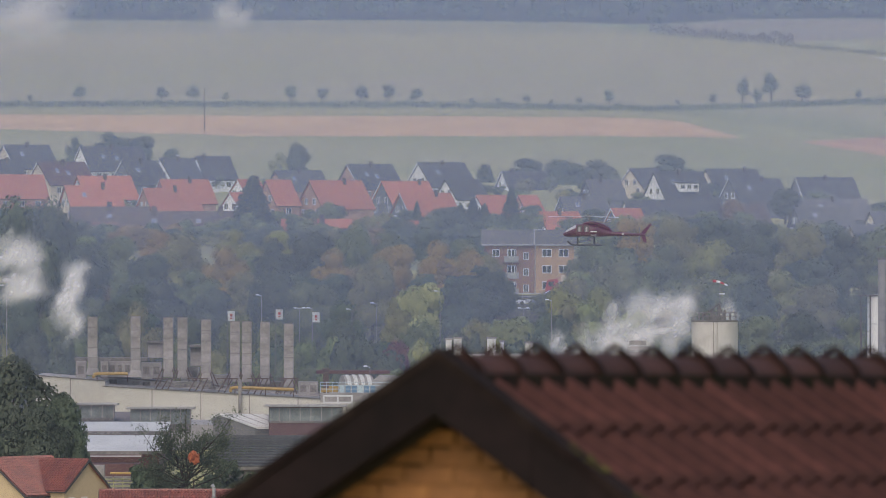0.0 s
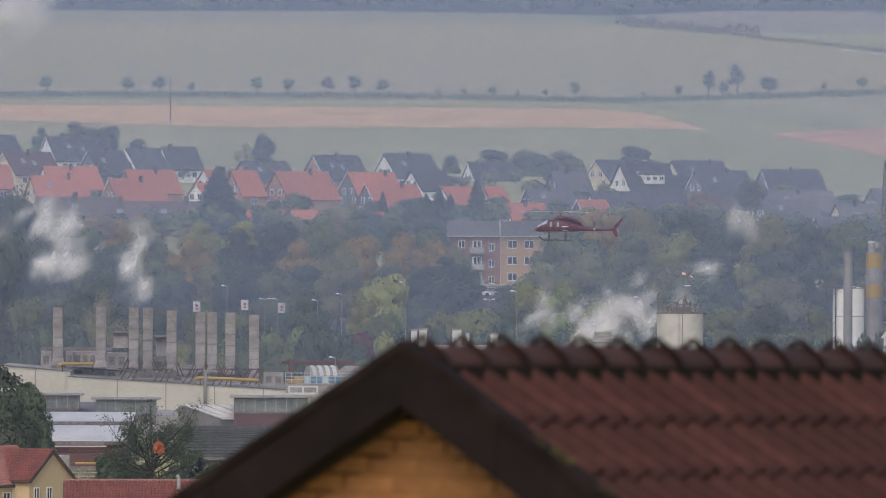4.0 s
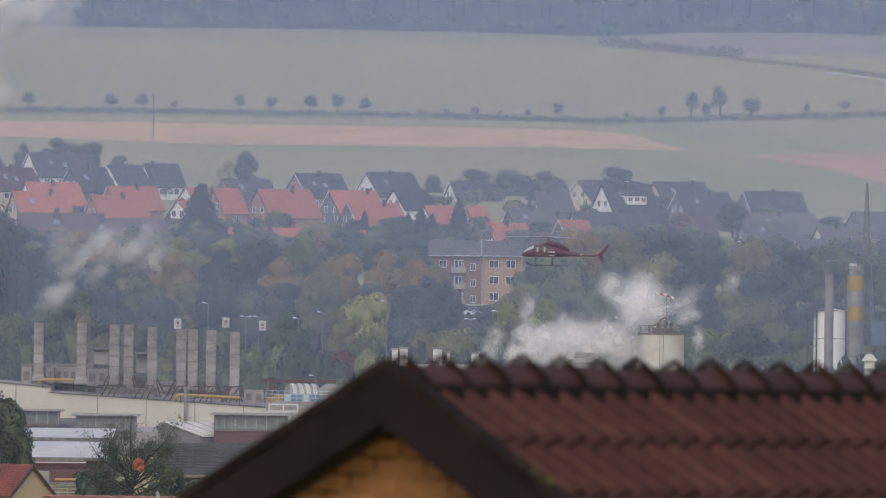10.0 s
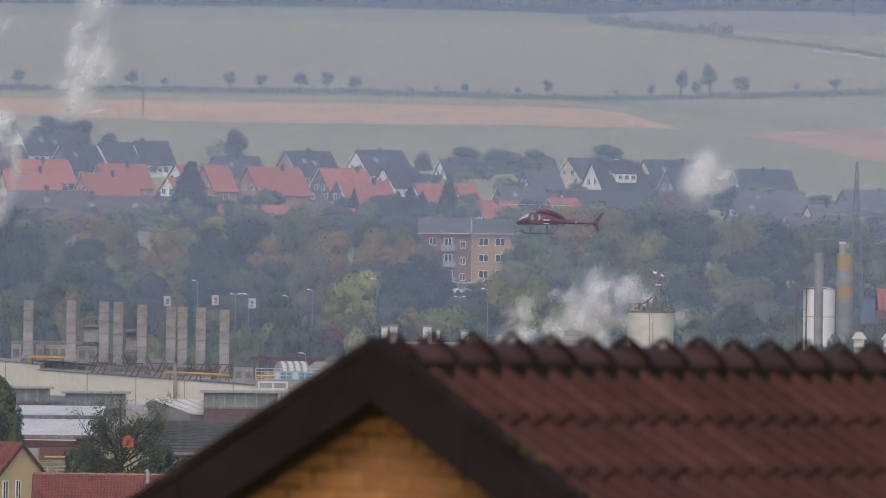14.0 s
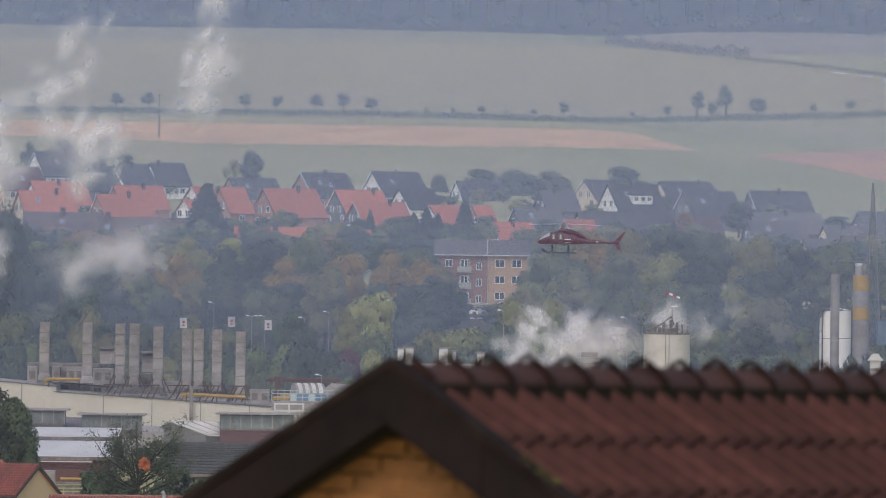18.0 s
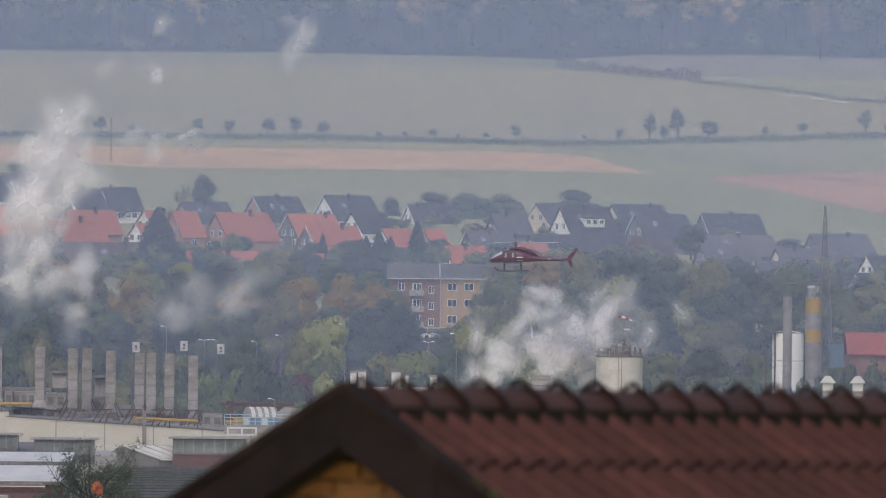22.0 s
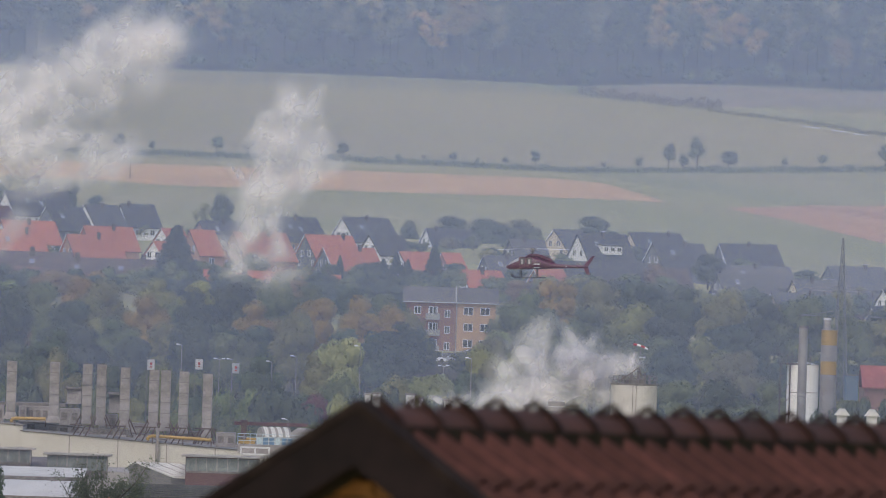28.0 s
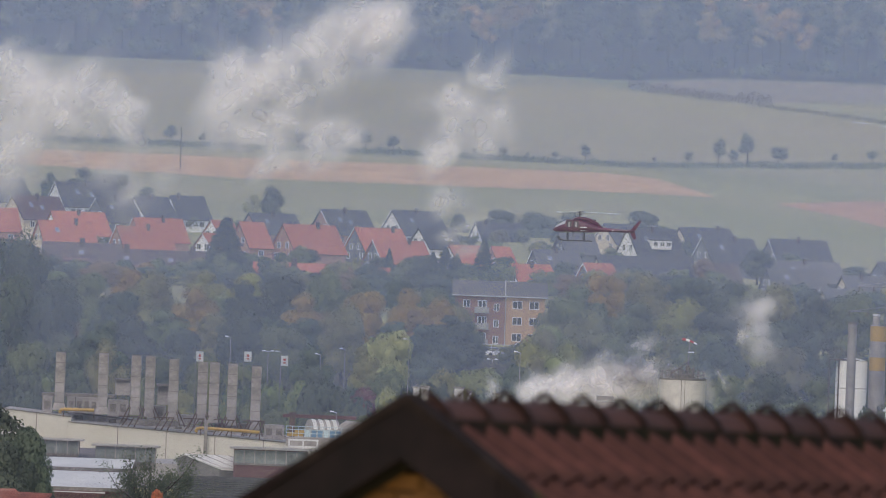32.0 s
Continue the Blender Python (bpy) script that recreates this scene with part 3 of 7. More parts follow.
WOODS = {"green": (L_GREEN, "broad tree with green leaves in the wooded belt"), "dark": (L_DARK, "dark green tree in the wooded belt"), "olive": (L_OLIVE, "olive green tree beginning to turn"),
         "lime": (L_LIME, "pale yellow-green tree in autumn leaf"), "willow": (L_WILLOW, "broad tree with light yellowish green leaves"), "orange": (L_ORANGE, "tree with orange and brown autumn leaves"), "red": (L_RED, "shrub with dark red autumn leaves")}


def by_top(u, v, d, radius, colour, kind=broad, i=0, group="trees of the wooded belt", name="tree"):
    """A tree whose top shows at a bearing and height."""
    g = at_ground(u, d)
    top = spot(u, v, d).z
    leaves, label = WOODS[colour]
    tree(g, kind(i), leaves, max(3.0, top - g.z), radius, label.replace("tree", "bush") if name == "bush" else label, group, name)


def wooded_belt():
    # trees that stand out: bearing, top, distance, crown radius, colour, shape
    marked = [(40, 322, 1500, 6.5, "dark", broad), (-60, 330, 1520, 6.5, "dark", broad), (100, 345, 1560, 5.0, "dark", broad), (-130, 350, 1540, 6, "dark", broad),
              (200, 398, 1640, 5.0, "green", broad), (320, 405, 1680, 4.8, "olive", broad), (400, 425, 1640, 4.8, "orange", broad), (255, 430, 1600, 5, "dark", broad), (150, 420, 1580, 5.2, "dark", broad),
              (470, 410, 1650, 4.8, "dark", broad), (548, 390, 1660, 5.4, "dark", broad), (625, 392, 1700, 4.4, "green", broad), (600, 430, 1620, 4.6, "orange", broad), (690, 415, 1640, 4.8, "orange", broad),
              (660, 450, 1580, 4.6, "olive", broad), (765, 415, 1640, 4.6, "orange", broad), (820, 405, 1700, 5.0, "green", broad), (800, 440, 1600, 4.8, "orange", tall_shape), (848, 455, 1590, 4.6, "dark", tall_shape),
              (735, 476, 1480, 4.6, "lime", broad), (705, 500, 1470, 3.4, "olive", tall_shape), (790, 470, 1530, 4.2, "dark", tall_shape), (560, 480, 1530, 5, "green", broad), (480, 470, 1540, 5, "dark", broad),
              (300, 480, 1520, 5.4, "dark", broad), (380, 490, 1510, 5, "dark", broad), (230, 470, 1500, 5, "dark", tall_shape), (620, 520, 1490, 4.6, "dark", broad),
              (890, 540, 1430, 5.2, "willow", broad), (845, 560, 1420, 3.6, "olive", broad), (960, 560, 1440, 3.5, "dark", broad),
              (1030, 462, 1560, 4.6, "willow", broad), (1090, 445, 1560, 5.2, "willow", broad), (1160, 440, 1560, 4.8, "green", broad), (1065, 480, 1500, 4.4, "willow", broad), (1010, 478, 1520, 4.2, "olive", broad), (930, 552, 1460, 3.6, "dark", broad), (985, 535, 1470, 3.4, "dark", broad), (965, 515, 1640, 3.4, "green", broad), (1015, 520, 1480, 3.6, "olive", broad), (875, 505, 1640, 3.6, "dark", broad), (845, 500, 1560, 4.2, "dark", broad), (1050, 520, 1480, 4.6, "willow", broad), (1130, 530, 1460, 4.6, "willow", broad), (1000, 500, 1500, 3.8, "olive", broad),
              (1075, 395, 1700, 5.0, "green", broad), (1130, 372, 1760, 4.6, "orange", broad), (1200, 378, 1740, 5.2, "olive", broad), (1190, 420, 1660, 5.4, "green", broad), (1280, 368, 1760, 5.6, "dark", broad), (1260, 420, 1650, 5.2, "olive", broad),
              (1350, 380, 1740, 5.6, "dark", broad), (1330, 430, 1640, 5.4, "dark", broad), (1420, 388, 1720, 5.4, "olive", broad), (1500, 392, 1700, 5.6, "dark", broad), (1420, 440, 1620, 5.6, "dark", broad), (1560, 395, 1700, 5.6, "green", broad),
              (1640, 412, 1700, 5.2, "green", broad), (1715, 420, 1700, 5.6, "olive", broad), (1790, 425, 1690, 5.6, "dark", broad), (1860, 420, 1700, 5.6, "olive", broad), (1930, 420, 1700, 5.6, "dark", broad), (2010, 420, 1700, 5.6, "green", broad),
              (1380, 470, 1560, 5.4, "olive", broad), (1440, 485, 1540, 5.0, "olive", broad), (1330, 490, 1530, 5.0, "dark", broad), (1500, 470, 1560, 5.4, "dark", broad), (1560, 490, 1540, 5.2, "dark", broad), (1280, 480, 1540, 4.6, "green", broad),
              (1620, 480, 1560, 5.2, "dark", broad), (1690, 490, 1560, 5.2, "green", broad), (1760, 500, 1560, 5.2, "dark", broad), (1230, 520, 1480, 4.6, "dark", broad), (1330, 540, 1470, 4.8, "green", broad), (1420, 545, 1470, 4.8, "dark", broad), (1500, 545, 1470, 4.8, "green", broad),
              (1580, 560, 1460, 4.8, "dark", broad), (1660, 560, 1460, 4.8, "green", broad), (525, 608, 1400, 3.4, "green", broad), (480, 600, 1410, 3.0, "olive", broad), (180, 500, 1440, 3.8, "dark", tall_shape), (250, 520, 1430, 3.6, "olive", broad),
              (648, 600, 1420, 3.4, "red", broad), (700, 598, 1425, 3.0, "red", broad), (600, 560, 1440, 4.2, "dark", broad), (560, 600, 1420, 3.6, "dark", broad), (740, 560, 1430, 3.8, "green", broad), (790, 590, 1425, 3.2, "dark", broad),
              (100, 520, 1440, 4, "green", broad), (30, 500, 1440, 4.4, "dark", broad), (-40, 510, 1440, 4.4, "green", broad), (340, 540, 1430, 3.8, "dark", broad), (420, 550, 1430, 3.8, "green", broad), (300, 590, 1405, 3.0, "green", broad), (380, 600, 1405, 3.0, "olive", broad),
              (60, 580, 1410, 3.4, "dark", broad), (140, 590, 1405, 3.0, "green", broad), (-30, 590, 1410, 3.4, "olive", broad), (450, 640, 1395, 2.4, "green", broad), (620, 630, 1395, 2.6, "dark", broad), (690, 640, 1395, 2.6, "green", broad), (980, 600, 1420, 3, "dark", broad), (1060, 590, 1430, 3.4, "dark", broad), (1150, 590, 1430, 3.4, "green", broad), (1250, 600, 1430, 3.4, "dark", broad), (1350, 610, 1420, 3.6, "dark", broad)]
    marked += [(505, 392, 1850, 4.4, "dark", broad), (580, 390, 1860, 4.2, "olive", broad), (655, 394, 1850, 4.2, "orange", broad), (720, 380, 1860, 4.4, "dark", broad), (690, 402, 1840, 4.2, "orange", broad), (150, 384, 1850, 4.6, "dark", broad), (300, 400, 1850, 4.6, "dark", broad),
               (60, 360, 1850, 5, "dark", broad), (390, 404, 1860, 4.2, "olive", broad), (440, 400, 1860, 4, "dark", broad), (230, 396, 1850, 4.6, "orange", broad), (760, 392, 1850, 4.4, "olive", broad), (835, 400, 1840, 4.2, "dark", broad), (0, 365, 1850, 5, "dark", broad)]
    marked += [(1036, 425, 1684, 3.6, "green", broad), (1030, 465, 1610, 3.6, "olive", broad), (846, 470, 1640, 3.8, "green", broad), (1022, 500, 1560, 3.4, "green", broad), (520, 388, 1885, 4, "dark", broad), (560, 376, 1890, 4, "green", broad), (612, 384, 1885, 3.6, "dark", broad), (668, 380, 1885, 3.8, "orange", broad), (705, 370, 1890, 4, "dark", broad), (762, 374, 1885, 4.2, "green", broad), (800, 366, 1885, 3.6, "dark", broad), (470, 392, 1885, 3.6, "olive", broad),
               (1010, 392, 1885, 3.6, "green", broad), (1060, 384, 1885, 4, "orange", broad), (1110, 378, 1885, 4, "olive", broad), (1170, 384, 1885, 4, "green", broad), (1235, 376, 1885, 4.2, "dark", broad), (1300, 384, 1885, 4, "green", broad), (1365, 392, 1885, 4, "olive", broad), (1450, 398, 1885, 4, "dark", broad)]
    marked += [(868, 446, 1660, 3.4, "olive", broad), (842, 430, 1665, 3.8, "dark", broad), (898, 498, 1655, 2.4, "dark", broad), (826, 436, 1640, 4.0, "orange", broad), (884, 470, 1650, 2.6, "dark", broad)]
    for k, (u, v, d, r, c, s) in enumerate(marked):
        if d >= 1840 and 455 < u < 780:
            v += 17
        if 1690 <= d <= 1735:
            d = 1684  # clear of the road
        by_top(u, v, d, r, c, s, k % 3)
    # the front row of undergrowth behind the works
    for k in range(64):
        u, d = -330 + 40 * k + random.uniform(-14, 14), random.uniform(1392, 1440)
        if 1500 < u < 1700:
            d += 60
        by_top(u, random.uniform(572, 618), d, random.uniform(2.8, 4.2), random.choice(["dark", "dark", "dark", "green", "olive"]), bushy, k % 3, "undergrowth behind the works", "bush")
    for u, v in ((1510, 600), (1548, 606), (1590, 585), (1625, 590), (1652, 574), (1676, 566), (1702, 563), (1728, 566), (1754, 560), (1780, 566)):
        by_top(u, v, 1380, 2.6, "dark", bushy, u % 3, "undergrowth behind the works", "bush")
    # bushes and small trees between the belt and the gardens
    for leaves, n, word in ((L_DARK, 60, "dark green"), (L_GREEN, 50, "green"), (L_OLIVE, 20, "olive"), (L_ORANGE, 14, "orange-brown")):
        at, out, cores = [], [], []
        for k in range(n):
            g = at_ground(random.uniform(-330, 2150), random.uniform(1850, 1935))
            h = random.uniform(3.2, 5.8)
            p, (mids, rad), o = crown_points(520, h * 0.6, h * 0.5, 16)
            mid = np.array((g.x, g.y, g.z + h * 0.5))
            at.append(p + mid)
            cores.append((mids + mid, rad))
            out.append(o)
        me = leaf_mesh("thicket", np.concatenate(at), rng.uniform(0.16, 0.32, 520 * n), np.concatenate(out), cores, 1)
        me.materials.append(leaves)
        tagged(new("thicket", me), f"{word} bushes below the village gardens", "bushes", kind="stuff")
    # the rest of the belt, between and behind them
    for k in range(120):
        u, d = random.uniform(-330, 2150), random.uniform(1450, 1830)
        if 830 < u < 1040 and d > 1500 or abs(u - 935) < 70 or 1690 < d < 1735:
            continue
        g = at_ground(u, d)
        shown = 400 + (EYE - g.z) / d * FOCAL
        c = random.choice(["dark", "dark", "green", "green", "olive", "orange"])
        top = max(shown - random.uniform(85, 120), 398 if d > 1600 else 470)
        if shown - top > 30:
            by_top(u, top, d, random.uniform(3.6, 5.2), c, broad, k % 3)


wooded_belt()

# garden shrubs between the houses
for k in range(150):
    u, d = random.uniform(-330, 2100), random.uniform(1945, 2200)
    h = random.uniform(2.2, 4.4)
    tree(at_ground(u, d), bushy(k % 3), random.choice([L_DARK, L_GREEN, L_OLIVE]), h, h * 0.7, "rounded garden shrub between the village houses", "garden shrubs", "bush")

# trees of the village gardens: bearing, top, distance, height, radius, colour
for k, (u, v, d, h, r, c) in enumerate([(185, 226, 2260, 11, 4.4, "dark"), (245, 230, 2260, 11, 4.2, "dark"), (215, 240, 2265, 9, 4.0, "dark"), (130, 236, 2270, 8, 2.2, "dark"), (302, 256, 2260, 7, 3.2, "dark"), (528, 250, 2260, 10, 3.0, "dark"),
                                        (495, 264, 2265, 8, 2.8, "lime"), (940, 272, 2270, 9, 5.4, "dark"), (1000, 278, 2240, 11, 6.2, "dark"), (1060, 276, 2260, 9, 5.6, "green"), (1190, 264, 2270, 10, 6.0, "dark"), (860, 288, 2250, 8, 2.6, "dark"),
                                        (578, 352, 1990, 6, 2.8, "green"), (790, 358, 1960, 7, 4.6, "dark"), (1390, 330, 2080, 7, 4.0, "dark"), (1440, 335, 2150, 6, 4.4, "green"), (1260, 318, 2140, 5, 2.4, "dark"), (1300, 352, 2010, 5, 3.4, "orange"), (1500, 350, 2160, 5, 4, "green"),
                                        (1560, 352, 2170, 5, 5, "dark"), (1790, 362, 2200, 7, 3.2, "green"), (1840, 362, 2230, 6, 3, "green"), (870, 320, 2180, 8, 4, "dark"), (-40, 240, 2260, 10, 4.5, "dark"), (-90, 250, 2200, 10, 5, "green"), (1120, 380, 1960, 6, 4, "orange"),
                                        (1230, 380, 1980, 6, 4, "olive"), (1340, 385, 1970, 6, 4, "green"), (900, 385, 1980, 5, 3, "green"), (1470, 395, 1980, 6, 4, "green"), (1600, 400, 1990, 6, 4, "dark"), (1740, 410, 1980, 6, 4, "olive"), (1900, 400, 2050, 8, 5, "green")]):
    top = spot(u, v, d)
    tree(Vector((top.x, top.y, min(top.z - h, ground_z(top.x, top.y) + 0.5))), broad(k % 3), WOODS[c][0], top.z - min(top.z - h, ground_z(top.x, top.y) + 0.5), r, "garden tree among the village houses", "village trees")
for k, (u, v, d, r) in enumerate([(447, 312, 1960, 6.4), (905, 332, 1960, 3.4), (738, 356, 1950, 2.0), (838, 350, 1950, 3.2), (815, 360, 1950, 2.8), (858, 360, 1955, 2.6)]):
    top = spot(u, v, d)
    g = ground_z(top.x, top.y)
    tree(Vector((top.x, top.y, g)), conifer(k % 2), L_CONIFER, top.z - g, r, "dark conical conifer in a village garden", "conifers")

# the row of young trees along the field track, and the lane's hedge
HEDGE = line((-500, 187), (0, 188), (450, 188), (800, 190), (1160, 196), (1321, 191), (1621, 180), (1889, 170), (2400, 160))
for u, r in [(-60, 1.7), (54, 1.0), (142, 1.9), (286, 1.8), (343, 1.9), (400, 1.2), (514, 1.9), (570, 1.8), (639, 2.1), (688, 2.1), (738, 1.8), (834, 0.8), (882, 0.9), (932, 1.3), (976, 0.8), (1025, 1.1), (1078, 1.8), (1200, 0.9), (1260, 1.5), (1518, 1.3), (1586, 1.7), (1736, 1.2), (1800, 1.3)]:
    g = at_ground(u, HEDGE(u) + 12)
    tree(g, small(int(u) % 3), L_GREEN, r * 2.7, r * 1.12, "young round-headed tree along the field track", "trees along the track")
for u, h, r in [(1314, 8.0, 2.0), (1340, 5.0, 1.6), (1365, 9.6, 2.6), (1420, 6.0, 2.9), (1697, 8.0, 2.2)]:
    g = at_ground(u, HEDGE(u) + 10)
    tree(g, tall_shape(int(u) % 3), L_GREEN, h * 1.02, r * 1.1, "older tree with a broken crown beside the track", "trees along the track")


def hedge(name, u0, u1, path, n, width, tall, leaf, leaves, label):
    us = rng.uniform(u0, u1, n)
    pts = []
    for u in us:
        d = path(u) + rng.uniform(-width, width)
        x = (u - 784) / FOCAL * d
        lump = 0.55 + 0.9 * abs(noise.noise((u * 0.05, 3.3, 0)))
        pts.append((x, d, ground_z(x, d) + tall * lump * rng.random() ** 0.7))
    v, f = quads(np.array(pts), rng.uniform(0.5, 1.2, n) * leaf)
    ob = mesh_part(name, v.tolist(), f.tolist(), leaves)
    return tagged(ob, label, "hedge", kind="stuff")


hedge("hedge", -450, 2300, HEDGE, 16000, 7.0, 1.3, 0.42, L_GREEN, "low green hedge along the field track")
hedge("upper_hedge", 1380, 2300, line(*LANE), 5600, 4.0, 1.1, 0.34, L_OLIVE, "brown scrubby hedge along the upper lane")
hedge("scrub", 1150, 1405, line((1100, 54), (1154, 59), (1269, 70), (1399, 81), (1440, 84)), 2300, 8.0, 3.2, 0.38, L_BROWN, "dark scrub along the upper lane")
hedge("lane_scrub", 1730, 2100, line((1700, 104), (1760, 110), (1889, 122), (2100, 132)), 1500, 6.0, 2.2, 0.36, L_BROWN, "dark purple-brown scrub along the upper lane")


def forest():
    """The wooded hill: many crowns, each of one tone, with its own lumps of leaves; low scrub along its edge."""
    base_line = line(*FOREST_EDGE)
    at, size, out, tone, cores, core_tone = [], [], [], [], [], []
    trunks = bmesh.new()
    for j in range(25):
        n_in = 78 if j == 0 else 54
        for i in range(n_in):
            u = -520 + 2900 * (i + random.uniform(-0.4, 0.4) + 0.5 * (j % 2)) / n_in
            d = base_line(u) + 5 + j * 26 + random.uniform(-9, 9) + (6 if j == 1 else 0)
            x = (u - 784) / FOCAL * d
            g = ground_z(x, d)
            h = random.uniform(3.5, 8) if j == 0 else random.uniform(17, 25)
            r = random.uniform(2.6, 4.4) if j == 0 else random.uniform(3.8, 7.2)
            n = 130 if j == 0 else 420 if j < 7 else 230
            p, (mids, rad), o = crown_points(n, r, h * 0.43, 12)
            mid = np.array((x, d, g + h * 0.58))
            at.append(p + mid)
            cores.append((mids + mid, rad))
            size.append(rng.uniform(0.6, 1.15, n) * (0.62 if j < 7 else 0.85))
            out.append(o)
            pick = random.random() + 0.45 * noise.noise((u * 0.004, j * 0.3, 9.0))
            shade = 0.35 * pick / 0.66 if pick < 0.66 or j == 0 else pick
            tone.append(np.full(n, shade))
            core_tone.append(np.full(12 * len(ICO[1][1]), shade))
            if 0 < j < 3:
                tube((x, d, g - 1), (x, d, g + h * 0.6), 0.24, 0.14, 5, trunks, caps=False)
    me = leaf_mesh("forest", np.concatenate(at), np.concatenate(size), np.concatenate(out), cores, 1)
    me.materials.append(F_MIXED)
    me.attributes.new("tone", "FLOAT", "FACE").data.foreach_set("value", np.concatenate(tone + core_tone).astype(np.float32))
    tagged(new("forest", me), "dark mixed autumn forest covering the hill", "forest", kind="stuff")
    tagged(part("forest_trunks", trunks, M_BARK), "trunks along the forest edge", "forest", kind="stuff")


forest()
for u, v, d, h, r, c in [(942, -140, 3022, 18, 8.0, "orange"), (1616, -68, 3045, 11, 4.0, "orange"), (1838, -180, 3110, 15, 5.0, "lime"), (382, -180, 3075, 16, 3.8, "lime"), (516, -168, 3080, 16, 4.6, "lime"), (420, -160, 3085, 14, 3.4, "lime"), (300, -158, 3080, 15, 3.4, "lime"), (1240, -292, 3240, 14, 4.4, "orange"), (560, -110, 3060, 14, 4.0, "olive")]:
    top = spot(u, v, d)
    g = ground_z(top.x, top.y)
    tree(Vector((top.x, top.y, g)), high(int(u) % 2), WOODS[c][0], top.z - g, r, "tall autumn tree standing out of the forest edge", "forest edge trees")

# ---- the village on the slope ----
ROOFS = {"red": mat("red roof tiles", (0.46, 0.150, 0.092), 0.8, vary=0.22, grain=3.2, stain=0.35, spread=0.15, second=(0.42, 0.135, 0.085)),
         "dark": mat("dark roof tiles", (0.048, 0.05, 0.058), 0.7, vary=0.25, grain=3.2, stain=0.35, spread=0.25, second=(0.065, 0.06, 0.062)),
         "grey": mat("grey roof tiles", (0.105, 0.105, 0.115), 0.75, vary=0.22, grain=3.2, stain=0.35, spread=0.15, second=(0.13, 0.12, 0.12)),
         "brown": mat("brown roof sheet", (0.11, 0.075, 0.07), 0.8, vary=0.22, grain=3.2, stain=0.35, spread=0.15, second=(0.09, 0.07, 0.068)),
         "maroon": mat("maroon roof tiles", (0.11, 0.05, 0.05), 0.7, vary=0.2, grain=3.2, stain=0.35)}
WALLS = {"white": mat("white render", (0.86, 0.85, 0.82), 0.9, vary=0.04, grain=2, stain=0.4, second=(0.80, 0.78, 0.74)),
         "cream": mat("cream render", (0.68, 0.58, 0.42), 0.9, vary=0.08, grain=2, stain=0.4),
         "pink": mat("pink brick", (0.42, 0.25, 0.19), 0.9, vary=0.12, grain=4, stain=0.5),
         "grey": mat("grey boarding", (0.16, 0.165, 0.18), 0.85, vary=0.15, grain=3, stain=0.5),
         "ochre": mat("ochre render", (0.43, 0.28, 0.17), 0.9, vary=0.07, grain=3, stain=0.4),
         "brick": mat("red-brown facade", (0.25, 0.14, 0.12), 0.9, vary=0.12, grain=4, stain=0.4)}
M_FRAME = mat("white window frame", (0.75, 0.75, 0.73), 0.5, vary=0.04)
M_GLASS = glass_mat()
M_CONC = mat("concrete", (0.36, 0.35, 0.33), 0.9, vary=0.15, grain=2, stain=0.3)
M_BLACK = mat("dark trim", (0.05, 0.045, 0.045), 0.7)
M_CHIM = mat("chimney brick", (0.10, 0.075, 0.07), 0.9, vary=0.2)
M_STEEL = mat("galvanised steel", (0.45, 0.46, 0.47), 0.45, metal=0.7, vary=0.12, grain=3)
ROOF_WORDS = {"red": "orange-red tiled roof", "dark": "dark slate-coloured roof", "grey": "grey tiled roof", "brown": "brown roof", "maroon": "dark maroon roof"}
WALL_WORDS = {"white": "white gable", "cream": "cream gable", "pink": "pinkish brick gable", "grey": "grey boarded gable", "ochre": "ochre walls", "brick": "red-brown walls"}
WINDOW = {}


def window(parent, m, w, h, name="window"):
    """A casement with its frame, mullion and two panes, standing on the wall's face; its outside is towards -y."""
    key = (round(w, 2), round(h, 2))
    if key not in WINDOW:
        bm = bmesh.new()
        for x0, x1, z0, z1 in ((-w / 2, -w / 2 + 0.09, 0, h), (w / 2 - 0.09, w / 2, 0, h), (-w / 2 + 0.09, w / 2 - 0.09, 0, 0.1), (-w / 2 + 0.09, w / 2 - 0.09, h - 0.09, h), (-0.05, 0.05, 0.1, h - 0.09)):
            box(x0, x1, -0.06, 0.03, z0, z1, bm=bm)
        f = part(name, bm, M_FRAME, parent)
        panes = [part("pane", box(-w / 2 + 0.08, 0, -0.02, 0.01, 0.09, h - 0.08), M_GLASS, f), part("pane", box(0, w / 2 - 0.08, -0.02, 0.01, 0.09, h - 0.08), M_GLASS, f)]
        WINDOW[key] = (f.data, [p.data for p in panes])
        f.matrix_basis = m
        return f
    fd, pd = WINDOW[key]
    f = new(name, fd)
    f.parent, f.matrix_basis = parent, m
    for p in pd:
        o = new("pane", p)
        o.parent = f
    return f


